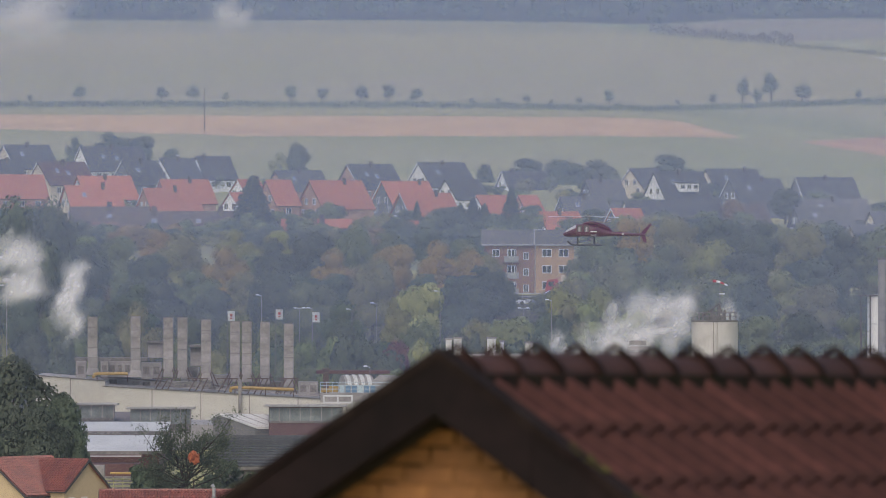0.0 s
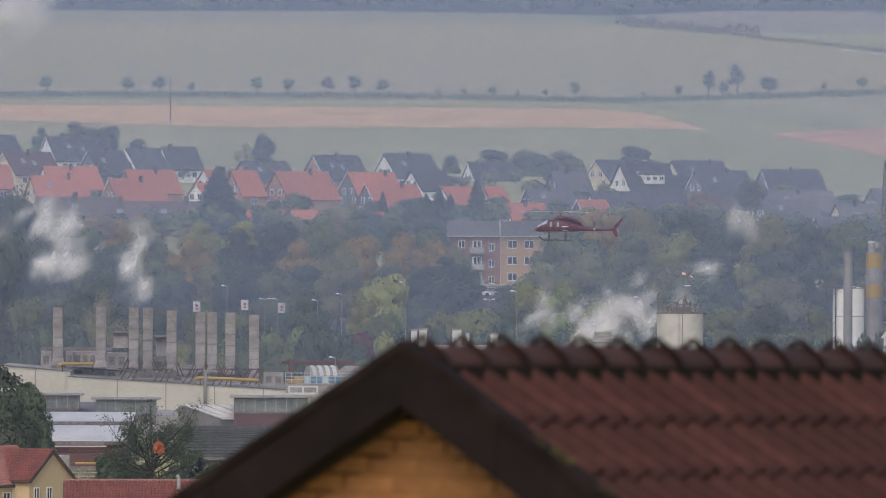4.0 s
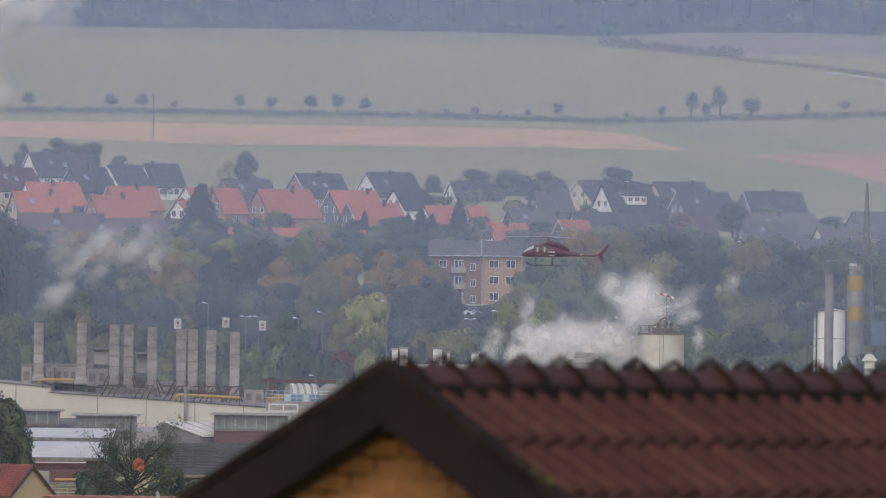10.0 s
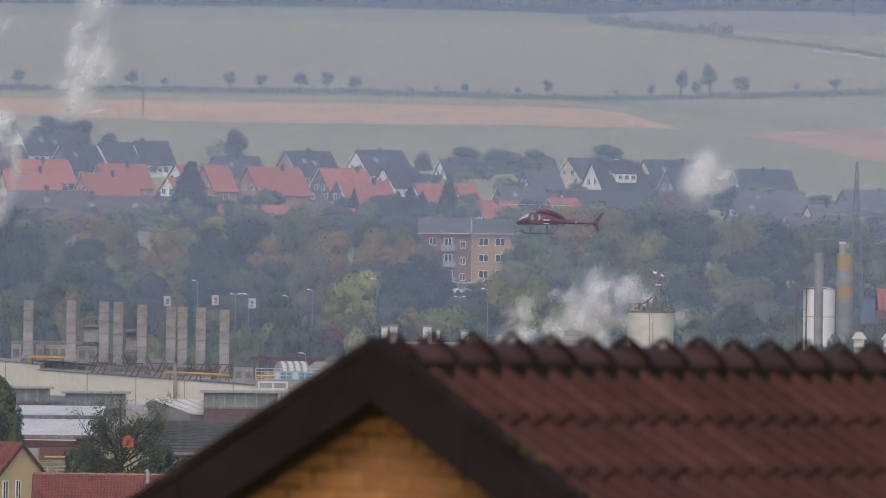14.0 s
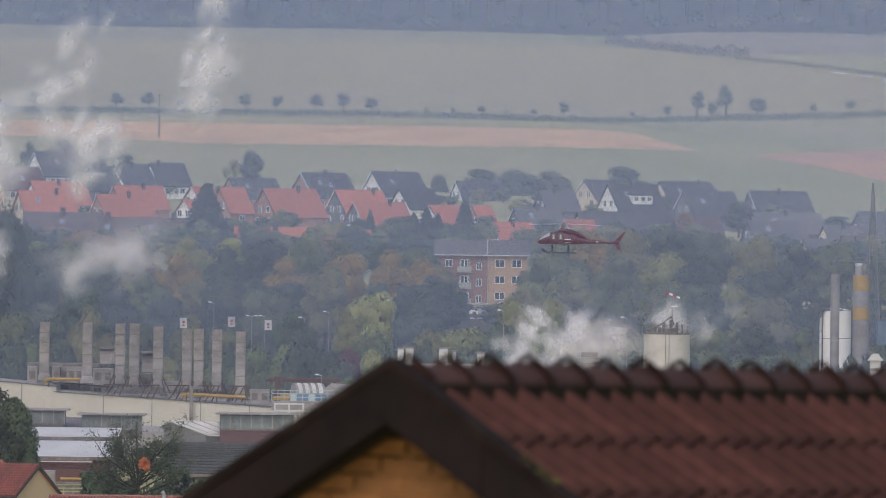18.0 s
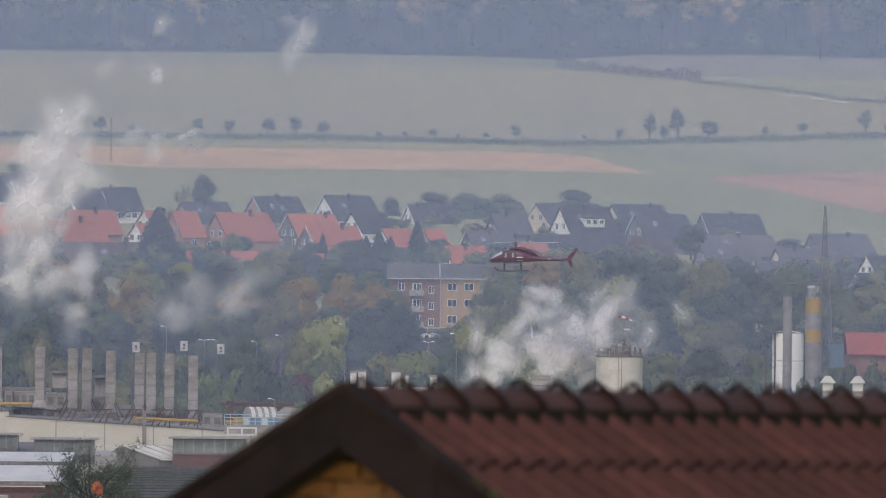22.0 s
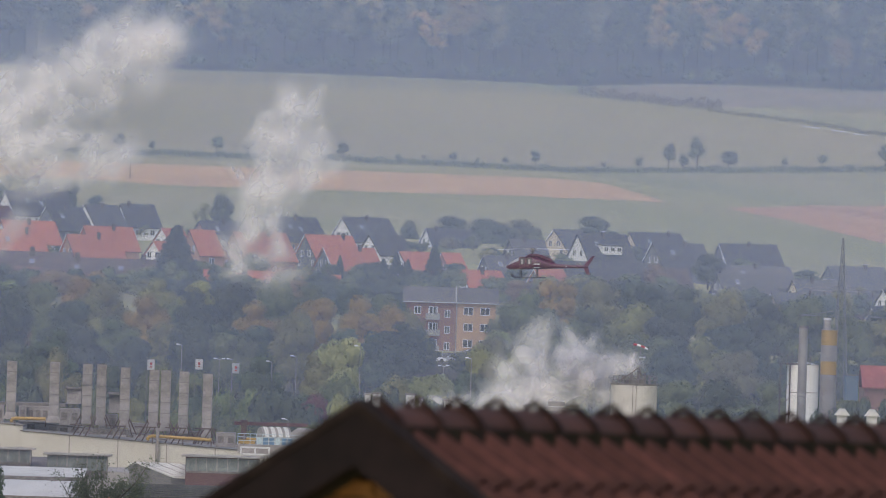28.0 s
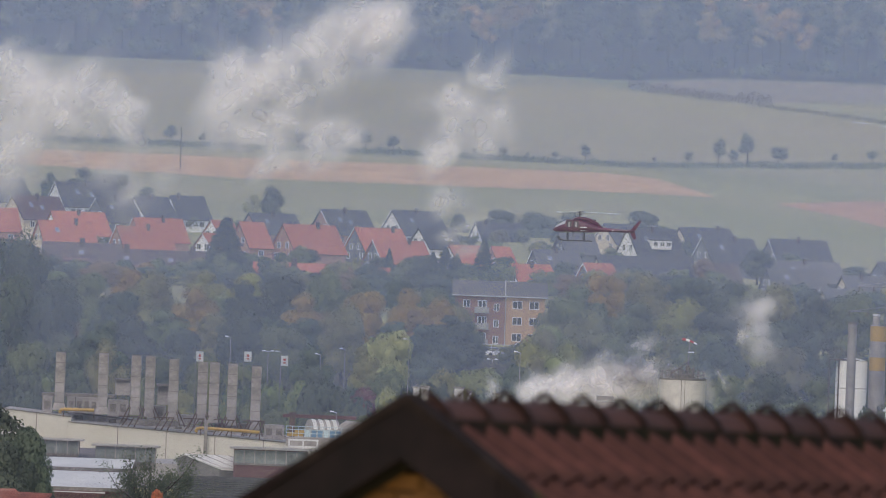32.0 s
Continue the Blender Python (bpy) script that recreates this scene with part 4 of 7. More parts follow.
def house(u, v, u1, d, a, W, roof, wall, pitch=48.0, chim=0.5, lights=0, dormer=False, low=None, front=True, over=0.35):
    apex = spot(u + 3.5, v, d)
    g = ground_z(apex.x, apex.y)
    L = abs((u1 - u) / math.sin(radians(a))) * d / FOCAL
    if u1 < u:
        a = -abs(a)
    H = low or max(6.2, min(10.5, apex.z - g))
    h = thing("house", Matrix.Translation((apex.x, apex.y, apex.z - H)) @ pose(0, 0, 0, 0, 0, -a), f"village house with {ROOF_WORDS[roof]} and {WALL_WORDS[wall]}", "house", "village houses")
    tp, half = math.tan(radians(pitch)), W / 2
    eave = H - half * tp
    if eave < 2.2:
        eave = 2.2
        tp = (H - eave) / half
    s = 1 if a > 0 else -1
    part("wall", prism([(-half, -3.0), (half, -3.0), (half, eave - 0.1), (0, H - 0.22), (-half, eave - 0.1)], 0.0, L), WALLS[wall], h)
    cp = math.cos(math.atan(tp))
    for k in (-1, 1):
        o = half + over
        part("roof_slope", prism([(0, H), (k * o, H - o * tp), (k * o, H - o * tp - 0.2), (0, H - 0.24)], -over, L + over), ROOFS[roof], h)
        part("bargeboard", prism([(0, H - 0.02), (k * o, H - o * tp - 0.02), (k * o, H - o * tp - 0.26), (0, H - 0.28)], -over - 0.05, -over - 0.005), M_FRAME if random.random() < 0.35 else M_BLACK, h)
    tube((-s * 0 + s * (half + over + 0.06), -over, H - (half + over) * tp - 0.12), (s * (half + over + 0.06), L + over, H - (half + over) * tp - 0.12), 0.07, bm=(gut := bmesh.new()))
    part("gutter", gut, M_BLACK, h)
    part("ridge", prism([(-0.16, H - 0.12), (0, H + 0.07), (0.16, H - 0.12)], -over, L + over), ROOFS[roof], h)
    if chim:
        c = part("chimney", box(-0.27 + s * 0.5, 0.27 + s * 0.5, L * chim - 0.3, L * chim + 0.3, H - 1.3, H + 0.5, 0.02), M_CHIM, h)
        part("chimney_cap", box(-0.33 + s * 0.5, 0.33 + s * 0.5, L * chim - 0.36, L * chim + 0.36, H + 0.5, H + 0.6), M_FRAME if random.random() < 0.3 else M_BLACK, c)
    # gable windows
    if front:
        for z, xs in ((0.9, (-W * 0.26, W * 0.26)), (eave + 0.5, (-W * 0.15, W * 0.15)) if H - eave > 3.6 else (eave - 0.2, (0.0,))):
            for x in xs:
                window(h, pose(x, -0.012, z), 1.15, 1.25)
    # windows under the eaves on the long side
    if eave > 2.6:
        for k in range(max(1, int(L // 3.2))):
            window(h, pose(s * (half + 0.012), (k + 0.6) * L / max(1, int(L // 3.2) + 0.2), eave - 2.0, 0, 0, 90 * s), 1.15, 1.2)
    # roof lights
    for k in range(lights):
        x = half * (0.42 + 0.1 * (k % 2))
        m = pose(s * x, L * (0.3 + 0.22 * k), H - x * tp + 0.03) @ pose(0, 0, 0, 0, s * math.degrees(math.atan(tp)), 0)
        f = part("roof_light", box(-0.6, 0.6, -0.42, 0.42, 0.0, 0.08), M_STEEL, h)
        f.matrix_basis = m
        part("pane", box(-0.5, 0.5, -0.33, 0.33, 0.08, 0.10), SKYGLASS, f)
    if dormer:
        x0 = half * 0.45
        z = H - x0 * tp
        dm = part("dormer", prism([(s * x0, z + 0.25), (s * (half - 0.1), z - 0.1), (s * (half - 0.1), z - 1.5), (s * (half - 0.2), z - 1.9)], L * 0.3, L * 0.72), WALLS[wall], h)
        part("dormer_roof", prism([(s * (x0 - 0.3), z + 0.38), (s * (half + 0.1), z + 0.0), (s * (half + 0.1), z - 0.12), (s * (x0 - 0.3), z + 0.22)], L * 0.28, L * 0.74), ROOFS[roof], dm)
        for k in range(3):
            window(dm, pose(s * (half - 0.085), L * (0.37 + 0.14 * k), z - 1.25, 0, 0, 90 * s), 1.0, 0.9, "dormer_window")
    return h


SKYGLASS = mat("roof window glass", (0.25, 0.28, 0.32), 0.05, vary=0.05)
# bearing and height of the near gable's top, bearing of the ridge's end, distance, angle, width, colours
for row in [
    (4, 257, 78, 2150, 52, 8.5, "dark", "cream", {"lights": 1}), (65, 287, 142, 2090, 50, 8.0, "maroon", "cream", {"lights": 2}), (-14, 283, 26, 2080, 55, 7.0, "dark", "cream", {}),
    (140, 260, 243, 2210, 60, 9.0, "dark", "white", {"lights": 2}), (214, 285, 272, 2120, 52, 8.5, "dark", "grey", {"lights": 1}), (281, 280, 335, 2160, 50, 8.5, "dark", "white", {}),
    (345, 277, 400, 2200, 62, 8.5, "dark", "white", {"chim": 0.2}), (135, 312, 224, 2060, 62, 8.0, "red", "white", {}), (113, 329, 203, 2010, 68, 8.0, "red", "cream", {"chim": 0.7, "lights": 1}),
    (281, 318, 362, 2060, 62, 8.2, "red", "pink", {"chim": 0.6}), (252, 334, 338, 2000, 62, 8.0, "red", "pink", {"chim": 0.6}), (418, 318, 452, 2040, 45, 7.0, "red", "white", {"chim": 0.9}), (404, 341, 440, 2000, 42, 7.0, "red", "white", {"chim": 0}),
    (469, 319, 508, 2020, 60, 8.6, "red", "pink", {"chim": 0}), (485, 302, 562, 2160, 55, 8.2, "dark", "pink", {"lights": 1}), (546, 320, 634, 2020, 56, 9.6, "red", "pink", {"chim": 0.65}), (612, 291, 688, 2160, 52, 9.0, "dark", "pink", {"lights": 2}),
    (673, 321, 752, 2040, 56, 9.0, "red", "grey", {"chim": 0.8}), (706, 342, 792, 1985, 58, 8.0, "red", "grey", {"chim": 0.7}), (738, 288, 816, 2180, 52, 9.4, "dark", "white", {"lights": 1}), (786, 317, 842, 2100, 54, 8.0, "dark", "white", {"chim": 0}),
    (886, 303, 962, 2210, 68, 8.6, "dark", "white", {"chim": 0.2}), (841, 346, 892, 2000, 54, 8.0, "red", "white", {"chim": 0}), (916, 346, 945, 2030, 60, 8.0, "red", "pink", {"chim": 0}), (951, 375, 1018, 1950, 58, 7.6, "red", "white", {"chim": 0.5}),
    (990, 348, 1066, 2010, 70, 8.6, "grey", "grey", {"lights": 1}), (1035, 318, 1092, 2110, 70, 9.0, "grey", "grey", {"lights": 0, "chim": 0.4}), (1113, 298, 1160, 2170, 52, 9.2, "dark", "cream", {"chim": 0}), (1155, 304, 1238, 2090, 62, 9.4, "dark", "white", {"lights": 2, "dormer": True}),
    (1103, 354, 1250, 2000, 68, 7.6, "dark", "cream", {"chim": 0}), (1080, 369, 1128, 1950, 56, 7.0, "red", "grey", {"chim": 0}), (1190, 350, 1268, 2010, 75, 7.6, "dark", "grey", {"chim": 0}), (1247, 299, 1335, 2180, 58, 9.0, "dark", "cream", {"lights": 2, "chim": 0.75}), (1288, 316, 1376, 2120, 58, 8.6, "dark", "grey", {"lights": 1, "chim": 0.62}),
    (1406, 314, 1506, 2180, 66, 9.0, "dark", "grey", {"chim": 0.5}), (1408, 352, 1530, 2080, 72, 8.6, "grey", "grey", {"lights": 1}), (1405, 367, 1500, 2030, 66, 7.0, "grey", "grey", {"chim": 0, "lights": 1}), (1300, 361, 1350, 2010, 72, 7.4, "brown", "pink", {"chim": 0}),
    (1538, 374, 1642, 2060, 64, 8.0, "grey", "cream", {"chim": 0.3}), (1502, 398, 1545, 1990, 56, 7.0, "grey", "cream", {"chim": 0}), (1600, 348, 1698, 2160, 60, 9.4, "grey", "grey", {"chim": 0.65}), (1698, 386, 1792, 2090, 58, 8.0, "dark", "white", {}), (1798, 379, 1862, 2130, 50, 8.4, "dark", "cream", {}),
    (1678, 417, 1730, 1990, 54, 7.4, "dark", "cream", {"chim": 0}), (1646, 417, 1672, 2000, 50, 7.0, "maroon", "pink", {"chim": 0}), (1900, 372, 1985, 2150, 56, 8.6, "dark", "white", {}), (-60, 300, -15, 2060, 56, 8.0, "red", "cream", {}), (-20, 310, 70, 2030, 72, 8.0, "red", "pink", {"chim": 0}), (-130, 270, -70, 2150, 56, 8.0, "dark", "white", {})]:
    house(*row[:8], **row[8])


def row_house(u0, u1, v, d, roof, wall, H, windows, label):
    """A long low terrace whose roof is seen square on."""
    a, b = spot(u0, v, d), spot(u1, v, d)
    L = b.x - a.x
    h = thing("terrace", Matrix.Translation((a.x, a.y, a.z - H)), label, "house", "village houses")
    half, rise = 4.2, 3.4
    part("wall", prism([(-half, -4), (half, -4), (half, H - rise), (0, H - 0.2), (-half, H - rise)], 0, L), WALLS[wall], h).matrix_basis = pose(0, 0, 0, 0, 0, -90) @ Matrix.Identity(4)
    for k in (-1, 1):
        part("roof_slope", prism([(0, H), (k * 4.6, H - rise - 0.35), (k * 4.6, H - rise - 0.55), (0, H - 0.24)], -0.3, L + 0.3), ROOFS[roof], h).matrix_basis = pose(0, 0, 0, 0, 0, -90)
    n = int(L // 4)
    for k in range(n):
        x = (k + 0.5) * L / n
        if windows:
            window(h, pose(x, -half - 0.012, H - rise - 1.9), 1.6, 1.35)
            window(h, pose(x, -half - 0.012, H - rise - 4.6), 1.6, 1.35)
        if k % 2:
            m = pose(x, -2.4, H - 2.4 * rise / 4.2 + 0.05) @ pose(0, 0, 0, 39, 0, 0)
            f = part("roof_light", box(-0.5, 0.5, -0.6, 0.6, 0, 0.08), M_STEEL, h)
            f.matrix_basis = m
            part("pane", box(-0.4, 0.4, -0.5, 0.5, 0.08, 0.1), SKYGLASS, f)
        if k % 3 == 1:
            part("chimney", box(x - 0.5, x + 0.5, -1.2, -0.5, H - 1.2, H + 0.9, 0.02), M_CHIM, h)
    return h


row_house(126, 262, 366, 1960, "brown", "brick", 9, True, "long brown-roofed terrace with small white windows")
row_house(215, 410, 374, 1930, "brown", "brick", 8.5, True, "long brown-roofed terrace with small white windows")
row_house(500, 640, 388, 1930, "red", "pink", 8, True, "low terrace with orange-red tiled roof")
row_house(640, 738, 391, 1925, "red", "pink", 8, True, "low terrace with orange-red tiled roof")


def apartment():
    """Four storeys, half red-brown and half ochre, with a grey hipped roof."""
    d = 1727
    a, b = spot(857, 434, d), spot(1016, 434, d)
    L, H = b.x - a.x, 10.2
    h = thing("apartment_building", Matrix.Translation((a.x, a.y, a.z - H)), "four-storey apartment block, half red-brown and half ochre, grey roof", "apartment building")
    split = (spot(946, 434, d).x - a.x)
    red = part("wall", box(0, split, 0, 10, -1.5, H), WALLS["brick"], h, "red-brown rendered wall")
    yel = part("wall", box(split + 0.004, L, -0.25, 10, -1.5, H), WALLS["ochre"], h, "ochre rendered wall")
    for x0, x1, y0 in ((-0.5, split - 0.12, -0.6), (split + 0.12, L + 0.5, -0.85)):
        bm = bmesh.new()
        c = [bm.verts.new(p) for p in ((x0, y0, H), (x1, y0, H), (x1, 10.6, H), (x0, 10.6, H), (x0, 5, H + 2.6), (x1, 5, H + 2.6))]
        for f in ((0, 1, 5, 4), (2, 3, 4, 5), (0, 4, 3), (1, 2, 5), (3, 2, 1, 0)):
            bm.faces.new([c[i] for i in f])
        part("roof", bm, ROOFS["grey"], h, "grey tiled roof")
        tube((x0, y0 - 0.08, H - 0.02), (x1, y0 - 0.08, H - 0.02), 0.09, bm=(gb := bmesh.new()))
        part("gutter", gb, M_STEEL, h)
    part("fire_wall", prism([(-0.85, H - 0.1), (-0.85, H + 0.25), (5, H + 2.85), (10.6, H + 0.25), (10.6, H)], -0.11, 0.11), M_CONC, h, "pale fire wall between the roofs").matrix_basis = pose(split, 0, 0, 0, 0, 0) @ Matrix(((0, 1, 0, 0), (1, 0, 0, 0), (0, 0, 1, 0), (0, 0, 0, 1)))
    part("downpipe", tube((split + 0.1, -0.35, -1), (split + 0.1, -0.35, H), 0.07), M_STEEL, h)
    for fl in range(4):
        z = H - 2.05 - fl * 2.75
        for x in (split + 2.1, split + 4.95, split + 7.6):
            if x < L - 0.6:
                window(h, pose(x, -0.262, z), 1.65, 1.35)
        for x in (2.0, 4.6, split - 1.45):
            window(h, pose(x, -0.012, z - (0.5 if x == split - 1.45 else 0)), 1.2 if x < split - 2 else 0.95, 1.3)
        window(h, pose(split - 3.9, -0.012, z - 0.4), 1.6, 1.7)
        bal = part("balcony", box(split - 5.2, split - 2.7, -1.2, -0.015, z - 0.9, z - 0.75), M_STEEL, h)
        part("balcony_front", box(split - 5.2, split - 2.7, -1.26, -1.2, z - 0.85, z + 0.15), M_CONC, bal, "pale grey balcony front")
    part("entrance", box(split - 2.1, split - 0.8, -0.03, -0.005, -1.4, 0.8), M_BLACK, h)
    # lower wing with a red-brown face hidden by trees
    return h


apartment()
# parking deck and cars in front of the block
M_ASPHALT = mat("asphalt", (0.055, 0.055, 0.058), 0.9, vary=0.2, grain=4)
p = spot(935, 530, 1700)
deck = thing("parking_deck", Matrix.Translation(p), "low concrete parking deck with a railing", "parking deck")
part("slab", box(-9, 9, -3, 9, -0.5, 0), M_ASPHALT, deck)
part("face", box(-9, 9, -2.8, -2.4, -4, -0.504), M_BLACK, deck)
for i in range(10):
    part("post", tube((-9 + i * 2, -2.9, 0), (-9 + i * 2, -2.9, 1.0), 0.05), M_STEEL, deck)
part("rail", tube((-9, -2.9, 1.0), (9, -2.9, 1.0), 0.05), M_STEEL, deck)
part("rail", tube((-9, -2.9, 0.5), (9, -2.9, 0.5), 0.04), M_STEEL, deck)


def car(m, paint, label):
    c = thing("car", m, label, "car", "parked cars")
    part("body", prism([(-2.1, 0.3), (2.1, 0.3), (2.15, 0.7), (1.2, 0.9), (0.7, 1.42), (-1.0, 1.46), (-1.8, 0.95), (-2.15, 0.85)], -0.85, 0.85), paint, c)
    part("windscreen", prism([(1.16, 0.93), (0.74, 1.38), (-0.98, 1.42), (-1.7, 0.97)], -0.865, 0.865), M_GLASS, c)
    for x in (-1.3, 1.3):
        for y in (-0.8, 0.8):
            part("wheel", tube((x, y - 0.1, 0.32), (x, y + 0.1, 0.32), 0.32, seg=12), M_BLACK, c)


M_RED = mat("red paint", (0.36, 0.03, 0.04), 0.35, vary=0.1)
M_WHITE = mat("white paint", (0.78, 0.78, 0.77), 0.45, vary=0.05)
for x, y, z, c, t_ in ((4.5, 1, 0, M_WHITE, "white parked car on the deck"), (7.2, 2, 0, M_STEEL, "silver parked car on the deck"), (-2.5, -12, -4.3, M_WHITE, "white car parked below the deck"), (1.5, -12, -4.3, M_STEEL, "silver car parked below the deck"), (4.8, -13, -4.3, M_WHITE, "white car parked below the deck")):
    q = p + Vector((x, y, z))
    if z < 0:
        q.z = ground_z(q.x, q.y)
    car(Matrix.Translation(q) @ pose(0, 0, 0, 0, 0, random.uniform(-8, 8)), c, t_)


def lorry(label, cab_paint, box_paint, length):
    """A box lorry driving west; its front bumper is the origin, the road is z = 0."""
    h = thing("lorry", Matrix.Identity(4), label, "lorry", "lorries")
    part("cab", prism([(0.0, 0.5), (0.05, 1.6), (0.35, 2.9), (2.2, 3.1), (2.2, 0.5)], -1.2, 1.2), cab_paint, h)
    part("windscreen", prism([(0.0, 1.65), (0.30, 2.75), (0.36, 2.75), (0.06, 1.65)], -1.05, 1.05), M_GLASS, h)
    for s in (-1, 1):
        part("side_window", box(0.55, 1.4, s * 1.205 - 0.01, s * 1.205 + 0.01, 1.75, 2.6), M_GLASS, h)
    part("cargo_box", box(2.7, length, -1.25, 1.25, 1.05, 3.7, 0.04), box_paint, h)
    part("chassis", box(0.6, length - 0.3, -0.9, 0.9, 0.55, 1.0), M_BLACK, h)
    part("marking", box(length * 0.45, length * 0.62, -1.262, -1.252, 2.5, 2.9), M_RED, h, "red lettering bar")
    part("rear_lamp_bar", box(length, length + 0.04, -1.2, 1.2, 0.95, 1.1), M_RED, h)
    for x in (1.2, length * 0.62, length - 2.6, length - 1.4):
        for y in (-1.05, 1.05):
            part("wheel", tube((x, y - 0.14, 0.5), (x, y + 0.14, 0.5), 0.5, seg=14), M_BLACK, h)
    return h


M_BEIGE = mat("beige lorry sides", (0.62, 0.52, 0.36), 0.6, vary=0.06)
LORRY = lorry("lorry with red cab and long beige box", M_RED, M_BEIGE, 16.3)
RED_LORRY = lorry("small lorry with a red box", M_RED, M_RED, 8.0)
sheet("road", -600, 600, 1708.5, 1718.5, 160, 2, M_ASPHALT, 0.12, label="grey asphalt road before the apartment block", category="road")

# poles in the fields
for u, v0, v1, d in ((362, 155, 243, 2480), (1802, 240, 352, 2420)):
    a = spot(u, v0, d)
    g = ground_z(a.x, a.y)
    q = thing("mast", Matrix.Translation((a.x, a.y, g)), "slender dark pole standing in the field", "pole")
    part("pole", tube((0, 0, -0.5), (0, 0, a.z - g), 0.14, 0.09), M_BLACK, q)
    part("crosspiece", box(-0.5, 0.5, -0.05, 0.05, a.z - g - 0.5, a.z - g - 0.38), M_BLACK, q)

# ---- the works in the valley ----
M_PANEL = mat("pale wall panels", (0.50, 0.485, 0.455), 0.7, vary=0.06, grain=1.5, stain=0.15, second=(0.45, 0.43, 0.395))
M_DUCT = mat("grey duct metal", (0.295, 0.275, 0.275), 0.6, metal=0.2, vary=0.15, grain=2.5, stain=0.5, second=(0.21, 0.19, 0.185), spread=0.1)
M_ROOFW = mat("white roof sheet", (0.58, 0.58, 0.58), 0.6, vary=0.06, grain=1, stain=0.2, second=(0.48, 0.48, 0.49))
M_ROOFG = mat("grey roof felt", (0.30, 0.285, 0.285), 0.85, vary=0.15, grain=1.5, stain=0.25)
M_FELT = mat("brown-grey roof felt", (0.15, 0.13, 0.135), 0.85, vary=0.18, grain=1.5, stain=0.3)
M_ROOFD = mat("charcoal roof tiles", (0.075, 0.077, 0.082), 0.7, vary=0.2, grain=3, stain=0.4)
M_MAROON = mat("maroon cladding", (0.10, 0.045, 0.045), 0.7, vary=0.15)
M_YELLOW = mat("yellow pipe paint", (0.37, 0.235, 0.06), 0.5, vary=0.12)
M_RUST = mat("rusty brown steel", (0.10, 0.068, 0.062), 0.8, vary=0.25, grain=5)
M_PALEBLUE = mat("pale blue paint", (0.42, 0.52, 0.58), 0.5, vary=0.08)
M_BLUE = mat("blue paint", (0.10, 0.20, 0.33), 0.5, vary=0.1)
M_BLUEGREY = mat("blue-grey paint", (0.10, 0.15, 0.22), 0.6, vary=0.12)
M_REDROOF = mat("dull red roof sheet", (0.36, 0.10, 0.085), 0.75, vary=0.15, grain=1.2, stain=0.2, second=(0.30, 0.09, 0.08))
M_STUFF = mat("machinery grey", (0.17, 0.155, 0.15), 0.75, vary=0.3, grain=3, stain=0.6)
D = 1250.0
G = 14.366  # plan units to a metre at that distance


def bay(u0, u1, v_top, v_low, d, depth, material, name, label, category="building", bevel=0.03):
    """A block by its bearings and heights; returns the thing, its width and height."""
    a, b = spot(u0, v_low, d), spot(u1, v_top, d)
    h = thing(name, Matrix.Translation(a), label, category)
    w, t = b.x - a.x, b.z - a.z
    part("body", box(0, w, 0, depth, 0, t, bevel), material, h)
    return h, w, t


def hall():
    a = spot(78, 742, D)
    z0 = a.z
    h = thing("factory_hall", Matrix.Translation(a), "long low factory hall with pale panel walls", "factory")
    k = D / FOCAL
    # two runs of wall with a sloping parapet, seams between the panels
    for u0, u1, va, vb, y in ((60, 183, 667, 677, 6.0), (183, 700, 685, 715, 0.0)):
        x0, x1 = (u0 - 78) * k, (u1 - 78) * k
        za, zb = (742 - va) * k, (742 - vb) * k
        part("wall", prism([(x0, -4), (x1 - 0.004, -4), (x1 - 0.004, zb), (x0, za)], y, y + 24), M_PANEL, h)
        part("coping", prism([(x0 - 0.1, za), (x1, zb), (x1, zb + 0.13), (x0 - 0.1, za + 0.13)], y - 0.12, y + 0.3), M_STUFF, h, "dark metal coping")
        n = max(2, int((x1 - x0) / 5.6))
        for i in range(1, n):
            x = x0 + (x1 - x0) * i / n
            part("seam", box(x - 0.06, x + 0.06, y - 0.03, y - 0.003, -4, za + (zb - za) * i / n - 0.02), M_DUCT, h)
        part("roof", prism([(x0, za + 0.02), (x1, zb + 0.02), (x1, zb - 0.2), (x0, za - 0.2)], y + 0.35, y + 23.8), M_ROOFG, h)
    # vertical flue on the wall
    part("flue", box((422 - 78) * k, (428 - 78) * k, -0.5, -0.1, -1, (742 - 672) * k, 0.03), M_DUCT, h)
    return h


hall()


